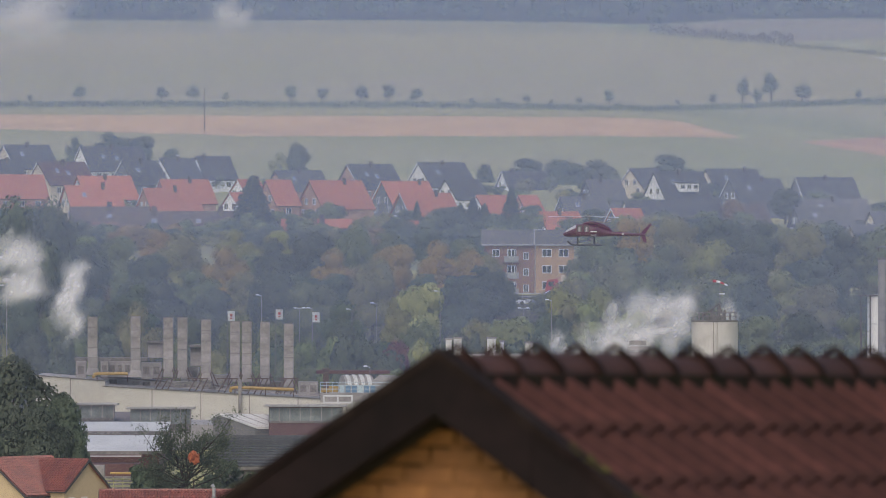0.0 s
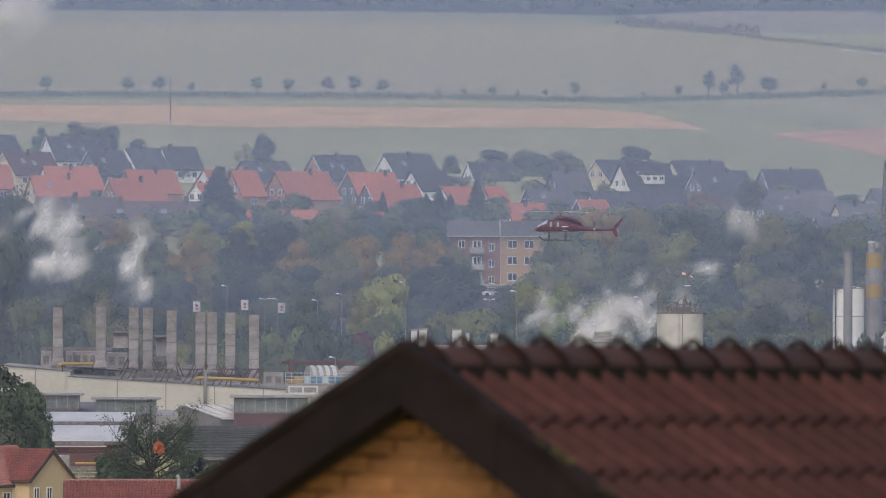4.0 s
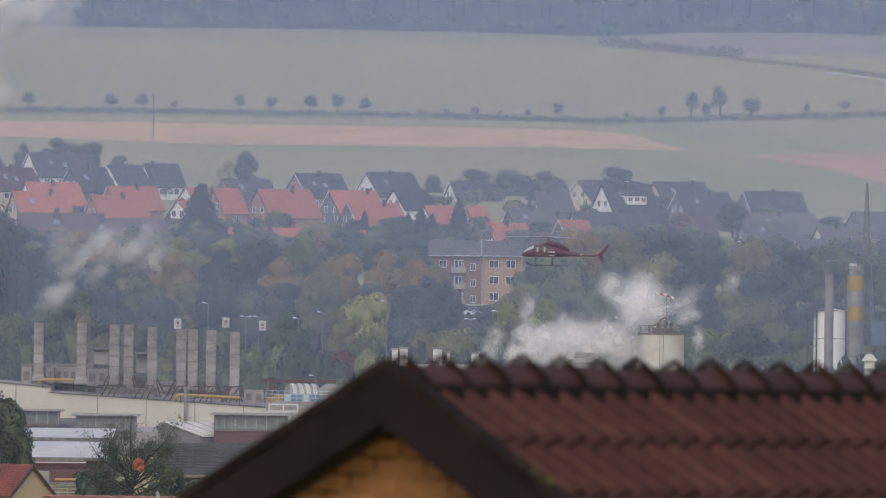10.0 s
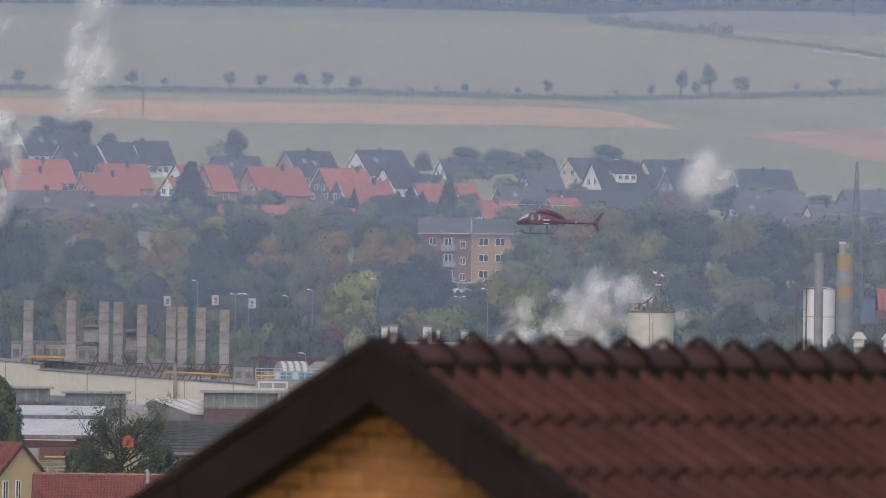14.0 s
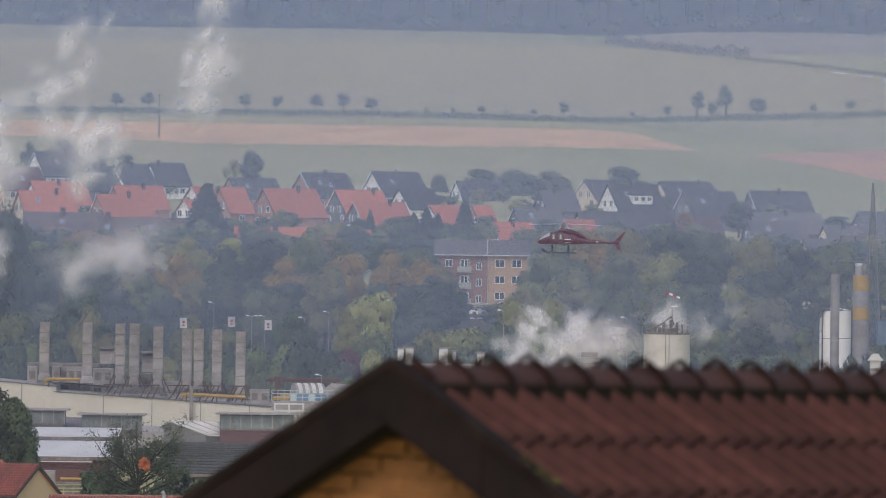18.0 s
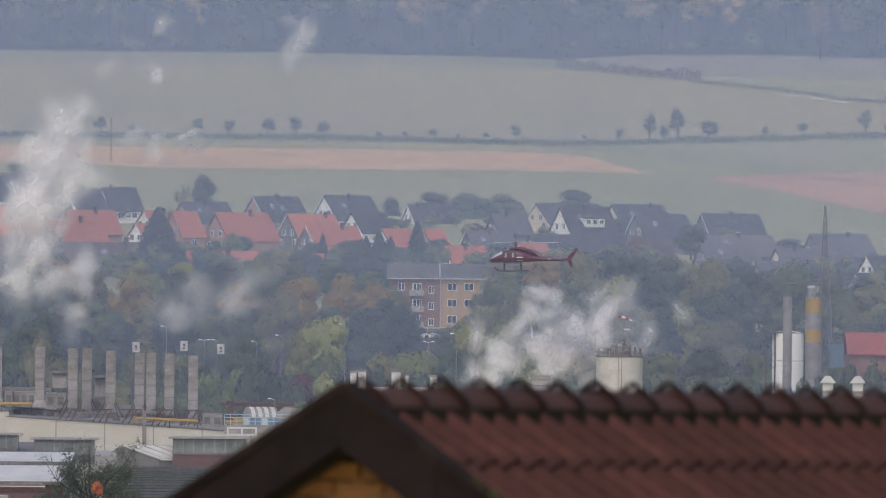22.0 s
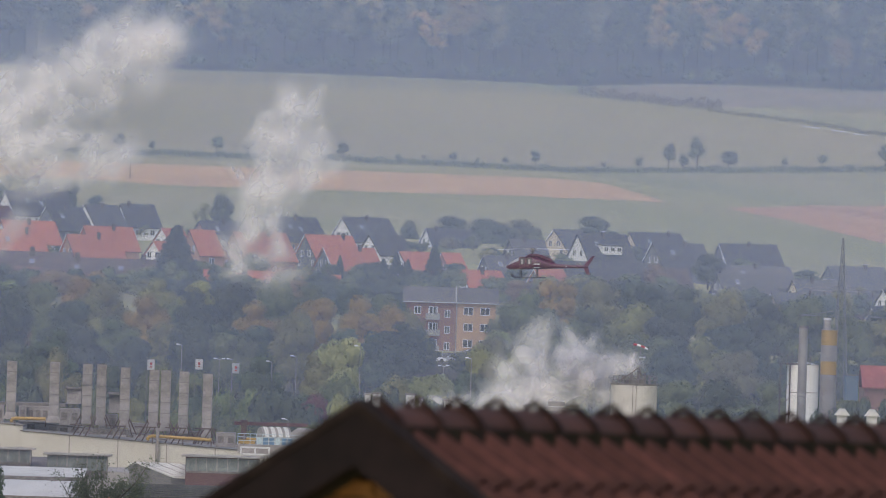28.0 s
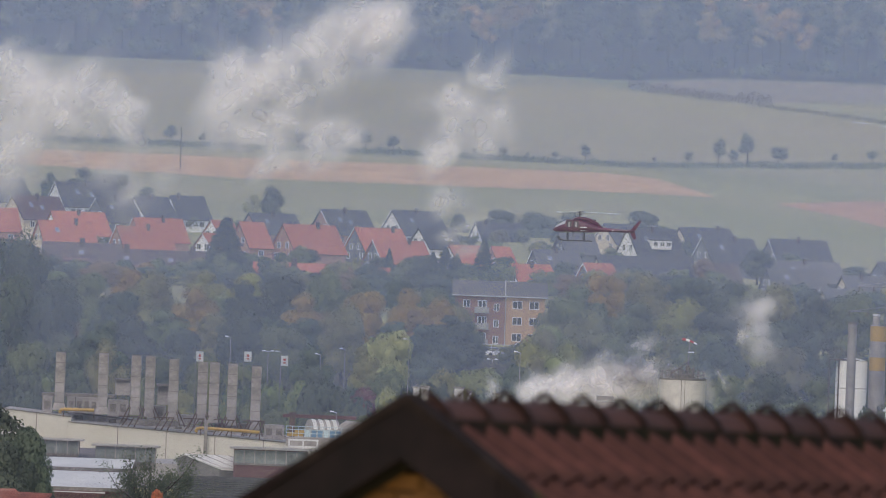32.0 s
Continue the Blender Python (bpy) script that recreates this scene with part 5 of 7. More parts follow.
def stack(u, v0, v1, w, d, flare):
    top, foot = spot(u, v0, d), spot(u, v1, d)
    H = top.z - foot.z
    h = thing("exhaust_stack", Matrix.Translation(foot), "square grey sheet-metal exhaust stack with banded joints", "chimney", "exhaust stacks")
    n = 5
    body = H - 0.9
    for i in range(n):
        z0, z1 = 0.9 + body * i / n, 0.9 + body * (i + 1) / n - 0.05
        part("duct_section", box(-w / 2, w / 2, -w / 2, w / 2, z0, z1, 0.03), M_DUCT, h)
        part("flange", box(-w / 2 - 0.04, w / 2 + 0.04, -w / 2 - 0.04, w / 2 + 0.04, z1, z1 + 0.05), M_STUFF, h)
    bm = bmesh.new()
    bmesh.ops.create_cone(bm, segments=4, radius1=w * (1.0 if flare else 0.72), radius2=w * 0.707, depth=0.9, cap_ends=True, matrix=Matrix.Translation((0, 0, 0.45)) @ pose(0, 0, 0, 0, 0, 45))
    part("base", bm, M_DUCT, h)
    for s in (-1, 1):
        if not flare:
            part("brace", tube((s * (w / 2 + 1.0), -0.5, -0.8), (s * w / 2, -0.5, 1.3), 0.08), M_RUST, h)
            part("brace", tube((s * (w / 2 + 0.4), -0.6, -0.8), (s * (w / 2 - 0.1), -0.6, 1.0), 0.06), M_RUST, h)
    return h


for u, v0, v1, f in ((164, 561, 664, True), (240, 560, 668, True), (298, 562, 668, False), (323, 562, 670, False), (365, 566, 674, False), (416, 569, 676, False), (437, 569, 677, False), (469, 570, 680, False), (511, 573, 686, False)):
    stack(u, v0, v1, 1.2, 1258, f)

# the raised rear part of the hall, on which the plant stands
a = spot(180, 730, 1273)
h = thing("plant_room", Matrix.Translation(a), "low grey plant room along the hall roof", "building")
k = 1273 / FOCAL
part("wall", prism([(0, 0), (520 * k, 0), (520 * k, 27 * k), (330 * k, 36 * k), (180 * k, 48 * k), (0, 62 * k)], 0, 7), M_ROOFG, h)
part("roof_edge", prism([(0, 62 * k), (180 * k, 48 * k), (330 * k, 36 * k), (520 * k, 27 * k), (520 * k, 28.5 * k), (330 * k, 38 * k), (180 * k, 50 * k), (0, 64 * k)], -0.1, 7.1), M_STUFF, h, "dark roof edge")
for i in range(26):
    x = (14 + i * 19.5) * k
    zt = float(np.interp(x / k, [0, 180, 330, 520], [62, 48, 36, 27])) * k
    part("wall_panel", box(x, x + 13 * k, -0.05, -0.003, zt - 14 * k, zt - 3 * k), M_DUCT if i % 3 else M_STUFF, h)

# plant on the hall's roof: low blocks, steel frames, pipes
for u0, u1, va, vb, d, dep, m_, nm, lb in (
        (132, 262, 634, 640, 1270, 6, M_STUFF, "canopy", "flat dark canopy over the roof plant"), (134, 152, 640, 672, 1266, 3, M_DUCT, "plant_cabinet", "grey plant cabinet on the roof"), (178, 192, 640, 668, 1266, 3, M_DUCT, "plant_cabinet", "grey plant cabinet on the roof"),
        (193, 232, 640, 668, 1268, 3, M_DUCT, "plant_cabinet", "wide grey plant cabinet"), (250, 286, 642, 672, 1266, 3, M_DUCT, "plant_cabinet", "grey plant cabinet on the roof"), (262, 288, 608, 634, 1270, 2, M_DUCT, "cooler", "pale blue-grey cooling unit with a flat lid"),
        (260, 290, 604, 608, 1269.5, 3, M_STUFF, "cooler_roof", "flat dark canopy over the cooling unit"), (337, 356, 616, 648, 1270, 2, M_DUCT, "cooler", "white cooling unit on the roof"), (334, 358, 611, 615, 1269, 3, M_STUFF, "cooler_roof", "flat dark canopy over the cooling unit"), (320, 352, 650, 676, 1262, 3, M_DUCT, "fan_housing", "grey fan housing on the roof"),
        (293, 375, 676, 686, 1254, 3, M_STUFF, "roof_plinth", "dark plinth on the hall roof"), (528, 563, 676, 702, 1254, 3, M_DUCT, "fan_housing", "pale grey fan housing with a sloping side"), (372, 410, 664, 680, 1264, 3, M_DUCT, "plant_cabinet", "grey plant cabinet on the roof"), (440, 520, 676, 690, 1262, 2, M_STUFF, "pipe_rack", "dark pipe rack on the roof")):
    h, w, t = bay(u0, u1, va, vb, d, dep, m_, nm, lb, "machinery")
    if t > 1.2 and nm != "cooler":
        for i in range(max(1, int(w / 0.9))):
            part("louvre", box(w * (i + 0.2) / max(1, int(w / 0.9)), w * (i + 0.8) / max(1, int(w / 0.9)), -0.03, -0.004, t * 0.3, t * 0.75), M_STUFF, h)
for pts, d in (([(166, 670), (166, 664), (172, 662), (226, 662)], 1252), ([(408, 694), (408, 688), (416, 686), (470, 688), (520, 690)], 1250), ([(572, 686), (600, 687), (660, 690)], 1248)):
    p0 = spot(*pts[0], d)
    h = thing("yellow_pipe", Matrix.Translation(p0), "yellow gas pipe running over the hall roof", "pipe")
    part("pipe", bent([spot(*q, d) - p0 for q in pts], 0.2, 8), M_YELLOW, h)
    for i, q in enumerate(pts[2:]):
        s = spot(*q, d) - p0
        part("support", box(s.x - 0.06, s.x + 0.06, -0.1, 0.1, s.z - 1.0, s.z - 0.15), M_RUST, h)
# thin bracing frames before the stacks
for k, u in enumerate((284, 345, 398, 452, 505)):
    a = spot(u, 690, 1252)
    h = thing("roof_truss", Matrix.Translation(a), "rusty steel bracing frame on the roof", "truss", "bracing frames")
    for x0, x1 in ((-1.0, 0.2), (-0.2, 1.0), (0.6, 1.6)):
        part("bar", tube((x0, 0, -0.6), (x1, 0, 1.4), 0.07), M_RUST, h)
    part("beam", tube((-1.0, 0, 1.35), (1.6, 0, 1.35), 0.07), M_RUST, h)


def monitor(u0, u1, va, vb, d, dark):
    """A glazed roof monitor: posts, panes and an overhanging flat lid."""
    h, w, t = bay(u0, u1, va + 4, vb, d, 5, M_MAROON if dark else M_STUFF, "roof_monitor", "glazed roof monitor with an overhanging flat lid", "skylight")
    part("lid", box(-0.5, w + 0.5, -0.6, 5.6, t, t + 0.2, 0.03), M_ROOFG, h, "pale flat lid")
    n = max(3, int(w / 1.05))
    low = 0.62 if dark else 0.30
    for i in range(n):
        x0, x1 = w * i / n + 0.06, w * (i + 1) / n - 0.06
        part("pane", box(x0, x1, -0.05, -0.003, t * low + 0.1, t - 0.1), M_PANE, h)
        part("post", box(x1, x1 + 0.12, -0.09, -0.002, t * low, t), M_DUCT, h)
    part("sill", box(-0.05, w + 0.05, -0.14, -0.003, t * low - 0.1, t * low + 0.08), M_STUFF, h)


M_PANE = mat("wired glass", (0.16, 0.18, 0.18), 0.3, vary=0.25, grain=1.2, stain=0.5)
monitor(122, 201, 714, 752, 1178, False)
monitor(231, 337, 721, 764, 1172, False)
monitor(476, 606, 717, 790, 1147, True)

# lower sheds in front, with pitched and curved roofs


def shed(u0, u1, v_ridge, v_eave, v_foot, d, roof, wall, label, lean=0.0, seams=0):
    a, b = spot(u0, v_foot, d), spot(u1, v_eave, d)
    k = d / FOCAL
    w, e, r = b.x - a.x, b.z - a.z, (v_foot - v_ridge) * k
    h = thing("shed", Matrix.Translation(a), label, "shed", "factory sheds")
    run = 14.0
    part("wall", box(0, w, 0, run * 2, -2, e - 0.06), wall, h)
    bm = bmesh.new()
    n = 6
    for j in range(n):
        y0, y1 = run * j / n, run * (j + 1) / n
        f0, f1 = math.sin(j / n * math.pi / 2), math.sin((j + 1) / n * math.pi / 2)
        c = [bm.verts.new(q) for q in ((-0.3, y0 - 0.5, e + (r - e) * f0), (w + 0.3, y0 - 0.5, e + (r - e) * f0 + lean), (w + 0.3, y1 - 0.5, e + (r - e) * f1 + lean), (-0.3, y1 - 0.5, e + (r - e) * f1))]
        bm.faces.new(c)
    ex = bmesh.ops.extrude_face_region(bm, geom=list(bm.faces))
    for v_ in [q for q in ex["geom"] if isinstance(q, bmesh.types.BMVert)]:
        v_.co.z -= 0.18
    bmesh.ops.recalc_face_normals(bm, faces=bm.faces)
    part("roof", bm, roof, h)
    part("fascia", box(-0.32, w + 0.32, -0.58, -0.505, e - 0.35, e + 0.02), M_STUFF, h)
    for i in range(seams):
        x = w * (i + 0.5) / seams
        part("roof_seam", prism([(-0.4, e + 0.02), (run * 0.33, e + (r - e) * 0.5 + 0.05), (run * 0.95, r + 0.05), (run * 0.95, r - 0.02), (-0.4, e - 0.03)], -0.05, 0.05), roof, h).matrix_basis = pose(x, 0, 0) @ Matrix(((0, 1, 0, 0), (1, 0, 0, 0), (0, 0, 1, 0), (0, 0, 0, 1)))
    return h


shed(60, 256, 733, 752, 757, 1180, M_FELT, M_MAROON, "shed with a grey felt roof")
shed(60, 292, 751, 764, 790, 1150, M_ROOFW, M_MAROON, "shed with a shallow white sheet roof", seams=9)
shed(90, 282, 775, 799, 830, 1120, M_ROOFW, M_MAROON, "shed with a curved white roof", seams=8)


def gable_shed(u0, u_ridge, u1, v_low, v_left, v_ridge, v_eave, run_u, back, d):
    """A low grey shed that shows its gable and one long pale roof slope."""
    k = d / FOCAL
    a = spot(u_ridge, v_low, d)
    h = thing("shed", Matrix.Translation(a), "grey shed with dark gable and a low pale sheet roof", "shed", "factory sheds")
    along_ = Vector((run_u * k, back, -0.45))
    prof = [((u0 - u_ridge) * k, 0.0), ((u0 - u_ridge) * k, (v_low - v_left) * k), (0.0, (v_low - v_ridge) * k), ((u1 - u_ridge) * k, (v_low - v_eave) * k), ((u1 - u_ridge) * k, 0.0)]

    def run(points, s0, s1, lift=0.0):
        bm = bmesh.new()
        f = [bm.verts.new(Vector((x, 0, z + lift)) + along_ * s0) for x, z in points]
        b = [bm.verts.new(Vector((x, 0, z + lift)) + along_ * s1) for x, z in points]
        bm.faces.new(f)
        bm.faces.new(b[::-1])
        for i in range(len(f)):
            q = (i + 1) % len(f)
            bm.faces.new((f[q], f[i], b[i], b[q]))
        bmesh.ops.recalc_face_normals(bm, faces=bm.faces)
        return bm
    part("wall", run(prof, 0.01, 1.0), M_GABLE, h)
    for p, q in ((prof[1], prof[2]), (prof[2], prof[3])):
        d_ = 0.3 if q is prof[3] else 0.0
        part("roof_slope", run([p, (q[0] + d_, q[1] - d_ * 0.25), (q[0] + d_, q[1] + 0.16 - d_ * 0.25), (p[0], p[1] + 0.16)], -0.01, 1.01, 0.01), M_ROOFW, h)
    for i in range(11):
        p, q = prof[2], prof[3]
        part("roof_seam", run([(p[0] + 0.02, p[1] + 0.17), (q[0], q[1] + 0.17), (q[0], q[1] + 0.22), (p[0] + 0.02, p[1] + 0.22)], i / 11 + 0.02, i / 11 + 0.026), M_ROOFG, h)
    part("gutter", run([(prof[3][0] + 0.3, prof[3][1] - 0.16), (prof[3][0] + 0.42, prof[3][1] - 0.16), (prof[3][0] + 0.42, prof[3][1] - 0.02), (prof[3][0] + 0.3, prof[3][1] - 0.02)], 0.0, 1.0), M_FRAME, h)


M_GABLE = mat("grey boarded gable", (0.16, 0.155, 0.16), 0.8, vary=0.12, grain=3, stain=0.5)
gable_shed(374, 389, 449, 800, 741, 735, 757, 260, 9.0, 1150)
charcoal = shed(384, 720, 777, 826, 850, 1090, M_ROOFD, M_STUFF, "shed with a charcoal tiled roof")
ch_w, ch_e, ch_r = (720 - 384) * 1090 / FOCAL, (850 - 826) * 1090 / FOCAL, (850 - 777) * 1090 / FOCAL
for r in range(15):
    q0 = r / 15
    q = part("tile_course", box(-0.3, ch_w + 0.3, -0.1, 0.2, 0, 0.13), M_ROOFD, charcoal)
    q.matrix_basis = pose(0, 14 * q0 - 0.5, ch_e + (ch_r - ch_e) * math.sin(q0 * math.pi / 2), 16 * (1 - q0), 0, 0)
bay(60, 700, 752, 795, 1193, 30, M_ROOFG, "flat_wing", "low wing with a grey felt roof", "factory")
h, w, t = bay(60, 250, 806, 812, 1105, 3, M_MAROON, "pipe_bridge", "maroon pipe bridge with white bands", "pipe bridge")
part("band", box(0, w, -0.05, -0.003, t * 0.55, t * 0.85), M_ROOFW, h)
h, w, t = bay(60, 246, 822, 846, 1100, 8, M_MAROON, "store", "low maroon store building", "building")
h, w, t = bay(162, 185, 824, 880, 1010, 2, M_DUCT, "transformer", "pale grey cabinet behind the houses", "cabinet")
a = spot(195, 838, 1040)
h = thing("yellow_pipe", Matrix.Translation(a), "yellow pipe beside the store", "pipe")
part("pipe", tube((0, 0, 0), (4.2, 0, 0), 0.12), M_YELLOW, h)
a = spot(185, 866, 1030)
h = thing("pallet_stack", Matrix.Translation(a), "stacked dark pallets in the yard", "pallets")
for r in range(4):
    for i in range(5):
        part("pallet", box(i * 0.95, i * 0.95 + 0.85, 0, 1, r * 0.35, r * 0.35 + 0.22), M_STUFF, h)

# platform with a barrel-roofed tank house, pale blue railing
h, w, t = bay(567, 720, 696, 712, 1235, 8, M_DUCT, "platform", "steel platform beside the hall", "platform")
top = 19 * 1235 / FOCAL
for i in range(15):
    part("post", box(w * i / 14 - 0.03, w * i / 14 + 0.03, 0.02, 0.08, t, t + top), M_PALEBLUE, h, "pale blue post")
for z in (0.36, 0.70, 1.0):
    part("rail", box(0, w, 0.02, 0.07, t + top * z - 0.035, t + top * z + 0.035), M_PALEBLUE, h, "pale blue rail")
for i in range(3, 9):
    part("panel", box(w * i / 14 + 0.08, w * (i + 1) / 14 - 0.08, 0.09, 0.12, t + 0.05, t + top * 0.66), M_BLUE if i % 3 else M_PALEBLUE, h, "blue panel behind the railing")
part("panel", box(0.1, w * 0.2, 0.12, 0.16, t + 0.1, t + top * 0.45), M_YELLOW, h, "yellow panel behind the railing")
a = spot(597, 697, 1242)
h = thing("barrel_roof_tank", Matrix.Translation(a), "white barrel-roofed tank house with slanted roof panels", "tank")
k = 1242 / FOCAL
# the vault runs back to the east; its long side shows, with its rounded end towards the east
vault = [(1.25 - 1.25 * math.cos(q * math.pi / 10), 0.5 + 1.75 * math.sin(q * math.pi / 10)) for q in range(11)]
part("body", prism([(0, 0)] + [(x * 1.6, z) for x, z in vault] + [(4.0, 0)], 0, 3.6), M_ROOFG, h, "grey vault").matrix_basis = pose(0.1, 3.4, 0, 0, 0, -76)
for i in range(4):
    y0 = 0.25 + i * 0.85
    bm = bmesh.new()
    lo, hi = 5, 9
    ring = [(x * 1.6, z) for x, z in vault][lo:hi + 1]
    va = [[bm.verts.new((x + 0.03, yy, z + 0.05)) for x, z in ring] for yy in (y0, y0 + 0.5)]
    for q in range(len(ring) - 1):
        bm.faces.new((va[0][q], va[0][q + 1], va[1][q + 1], va[1][q]))
    bmesh.ops.solidify(bm, geom=list(bm.faces), thickness=0.04)
    pn = part("roof_panel", bm, M_WHITE, h, "white roof panel")
    pn.matrix_basis = pose(0.1, 3.4, 0, 0, 0, -76)
part("rear_roof", prism([(4.2, 0), (4.2, 1.5), (5.2, 2.25), (7.6, 2.1), (7.6, 0)], 0.6, 4), M_ROOFG, h, "low grey rear part")
a = spot(573, 718, 1228)
h = thing("steel_gantry", Matrix.Translation(a), "white steel frame before the platform", "frame")
k = 1228 / FOCAL
for x in (0, 25, 50):
    part("post", box(x * k - 0.1, x * k + 0.1, -0.1, 0.1, -1, 17 * k), M_ROOFW, h)
for z in (5, 17):
    part("beam", box(-0.1, 52 * k, -0.1, 0.1, z * k - 0.1, z * k + 0.1), M_ROOFW, h)
a = spot(577, 712, 1236)
h = thing("steel_column", Matrix.Translation(a), "rusty brown steel column", "column")
part("shaft", box(-0.35, 0.35, -0.35, 0.35, 0, 3.9, 0.03), M_RUST, h)
part("cap", box(-0.45, 0.45, -0.45, 0.45, 3.9, 4.1), M_RUST, h)
h, w, t = bay(560, 690, 656, 662, 1275, 2, M_MAROON, "pipe_bridge", "dark red pipe bridge behind the platform", "pipe bridge")

# vents and frames that stand behind the near roof
for u0, u1, va in ((789, 800, 602), (803, 817, 600), (862, 878, 600), (886, 892, 606), (930, 943, 608)):
    h, w, t = bay(u0, u1, va, 660, 1240, 1.0, M_ROOFW, "roof_vent", "white roof vent duct", "vent")
    part("cowl", box(-0.12, w + 0.12, -0.12, 1.12, t, t + 0.2, 0.03), M_DUCT, h)
h, w, t = bay(780, 950, 628, 660, 1245, 8, M_PANEL, "rear_hall", "pale rear hall of the works", "factory")
h, w, t = bay(950, 1420, 640, 700, 1260, 14, M_PANEL, "steam_hall", "pale hall from whose roof the steam rises", "factory")
for k in range(3):
    h, w, t = bay(1106 + k * 4, 1152 - k * 4, 603 + (2 - k) * 10, 611 + (2 - k) * 10, 1262, 2.5, M_DUCT, "vent_cap", "white louvred vent cap", "vent")

M_TANK = mat("stained tank paint", (0.55, 0.53, 0.49), 0.6, vary=0.1, grain=1.2, stain=0.35, second=(0.47, 0.44, 0.40))
# white tank with gear and a windsock
a = spot(1265, 680, 1290)
r_ = 41 * 1290 / FOCAL
h = thing("storage_tank", Matrix.Translation(a), "white cylindrical storage tank with dark gear on its lid", "tank")
Ht = (680 - 570) * 1290 / FOCAL
part("shell", tube((0, 0, 0), (0, 0, Ht), r_, seg=40), M_TANK, h, "stained pale tank shell")
part("rim", tube((0, 0, Ht), (0, 0, Ht + 0.25), r_ + 0.06, seg=40), M_STUFF, h)
for i in range(16):
    q = i * math.pi / 8
    part("rail_post", tube((r_ * 0.95 * math.cos(q), r_ * 0.95 * math.sin(q), Ht + 0.2), (r_ * 0.95 * math.cos(q), r_ * 0.95 * math.sin(q), Ht + 1.2), 0.04), M_STUFF, h)
for z in (0.7, 1.2):
    ring = bmesh.new()
    for i in range(24):
        q0, q1 = i * math.pi / 12, (i + 1) * math.pi / 12
        tube((r_ * 0.95 * math.cos(q0), r_ * 0.95 * math.sin(q0), Ht + z), (r_ * 0.95 * math.cos(q1), r_ * 0.95 * math.sin(q1), Ht + z), 0.035, seg=5, bm=ring)
    part("rail", ring, M_STUFF, h)
for x, y, w_, z in ((-1.5, -0.6, 0.35, 1.2), (-0.4, -0.9, 0.4, 1.5), (0.5, -0.5, 0.4, 1.9), (0.9, -0.5, 0.8, 0.9), (1.3, 0.2, 0.3, 1.6), (-0.9, 0.3, 0.5, 0.9), (0.1, -1.2, 0.9, 0.8), (1.9, -0.8, 0.2, 1.3)):
    part("gear_box", box(x - w_ / 2, x + w_ / 2, y - 0.3, y + 0.3, Ht + 0.2, Ht + z, 0.05), M_STUFF, h)
part("pipe", bent([(-2.0, -1.2, Ht + 0.5), (-0.5, -1.2, Ht + 1.5), (0.5, -1.2, Ht + 2.3), (0.9, -1.2, Ht + 1.2)], 0.07), M_RUST, h)
mast = 4.9
part("mast", tube((0.65, -0.5, Ht), (0.65, -0.5, Ht + mast), 0.05), M_STUFF, h)
part("lamp_box", box(0.5, 1.3, -0.6, -0.4, Ht + 3.5, Ht + 3.65), M_ROOFW, h)
sock = [((0.65, 0.0), 0.26), ((0.15, 0.06), 0.23), ((-0.35, 0.16), 0.2), ((1.1, -0.1), 0.2)]
pts = [(-0.55, 0.30), (-0.1, 0.26), (0.4, 0.12), (0.9, -0.06), (1.3, -0.28)]
for i, ((x0, z0), (x1, z1)) in enumerate(zip(pts, pts[1:])):
    part("windsock_band", tube((x0 + 0.3, -0.55, Ht + mast + z0), (x1 + 0.3, -0.55, Ht + mast + z1), 0.17 - i * 0.022, 0.15 - i * 0.022, 10), M_RED if i % 2 == 0 else M_WHITE, h, "red windsock band" if i % 2 == 0 else "white windsock band")
for x in (-0.22, 0.22):
    part("ladder_rail", box(x - 0.03, x + 0.03, -r_ - 0.15, -r_ - 0.08, 0, Ht + 0.9), M_STUFF, h)

# silos, chimney, pylon
d = 1400.0
k = d / FOCAL
a = spot(1562, 690, 1380)
h = thing("steel_chimney", Matrix.Translation(a), "tall plain grey steel chimney", "chimney")
part("shaft", tube((0, 0, 0), (0, 0, (690 - 458) * 1380 / FOCAL), 8 * 1380 / FOCAL, seg=24), M_DUCT, h)
part("rim", tube((0, 0, (690 - 460) * 1380 / FOCAL), (0, 0, (690 - 456) * 1380 / FOCAL), 8.8 * 1380 / FOCAL, seg=24), M_STUFF, h)
for i in range(9):
    z = (40 + i * 24) * 1380 / FOCAL
    part("joint", tube((0, 0, z), (0, 0, z + 0.06), 8.25 * 1380 / FOCAL, seg=24), M_DUCT, h)


def silo(u, half, va, vb, bands, label, cone=0.0):
    a = spot(u, vb, d)
    h = thing("silo", Matrix.Translation(a), label, "silo", "silos")
    z = 0.0
    for frac, m_ in bands:
        z1 = z + (vb - va) * k * frac
        part("band", tube((0, 0, z), (0, 0, z1 - 0.02), half * k, seg=28), m_, h)
        part("hoop", tube((0, 0, z1 - 0.06), (0, 0, z1 + 0.04), half * k + 0.03, seg=28), M_DUCT, h)
        z = z1
    if cone:
        part("cone", tube((0, 0, z), (0, 0, z + cone), half * k, half * k * 0.3, seg=28), bands[-1][1], h)
    return h, z


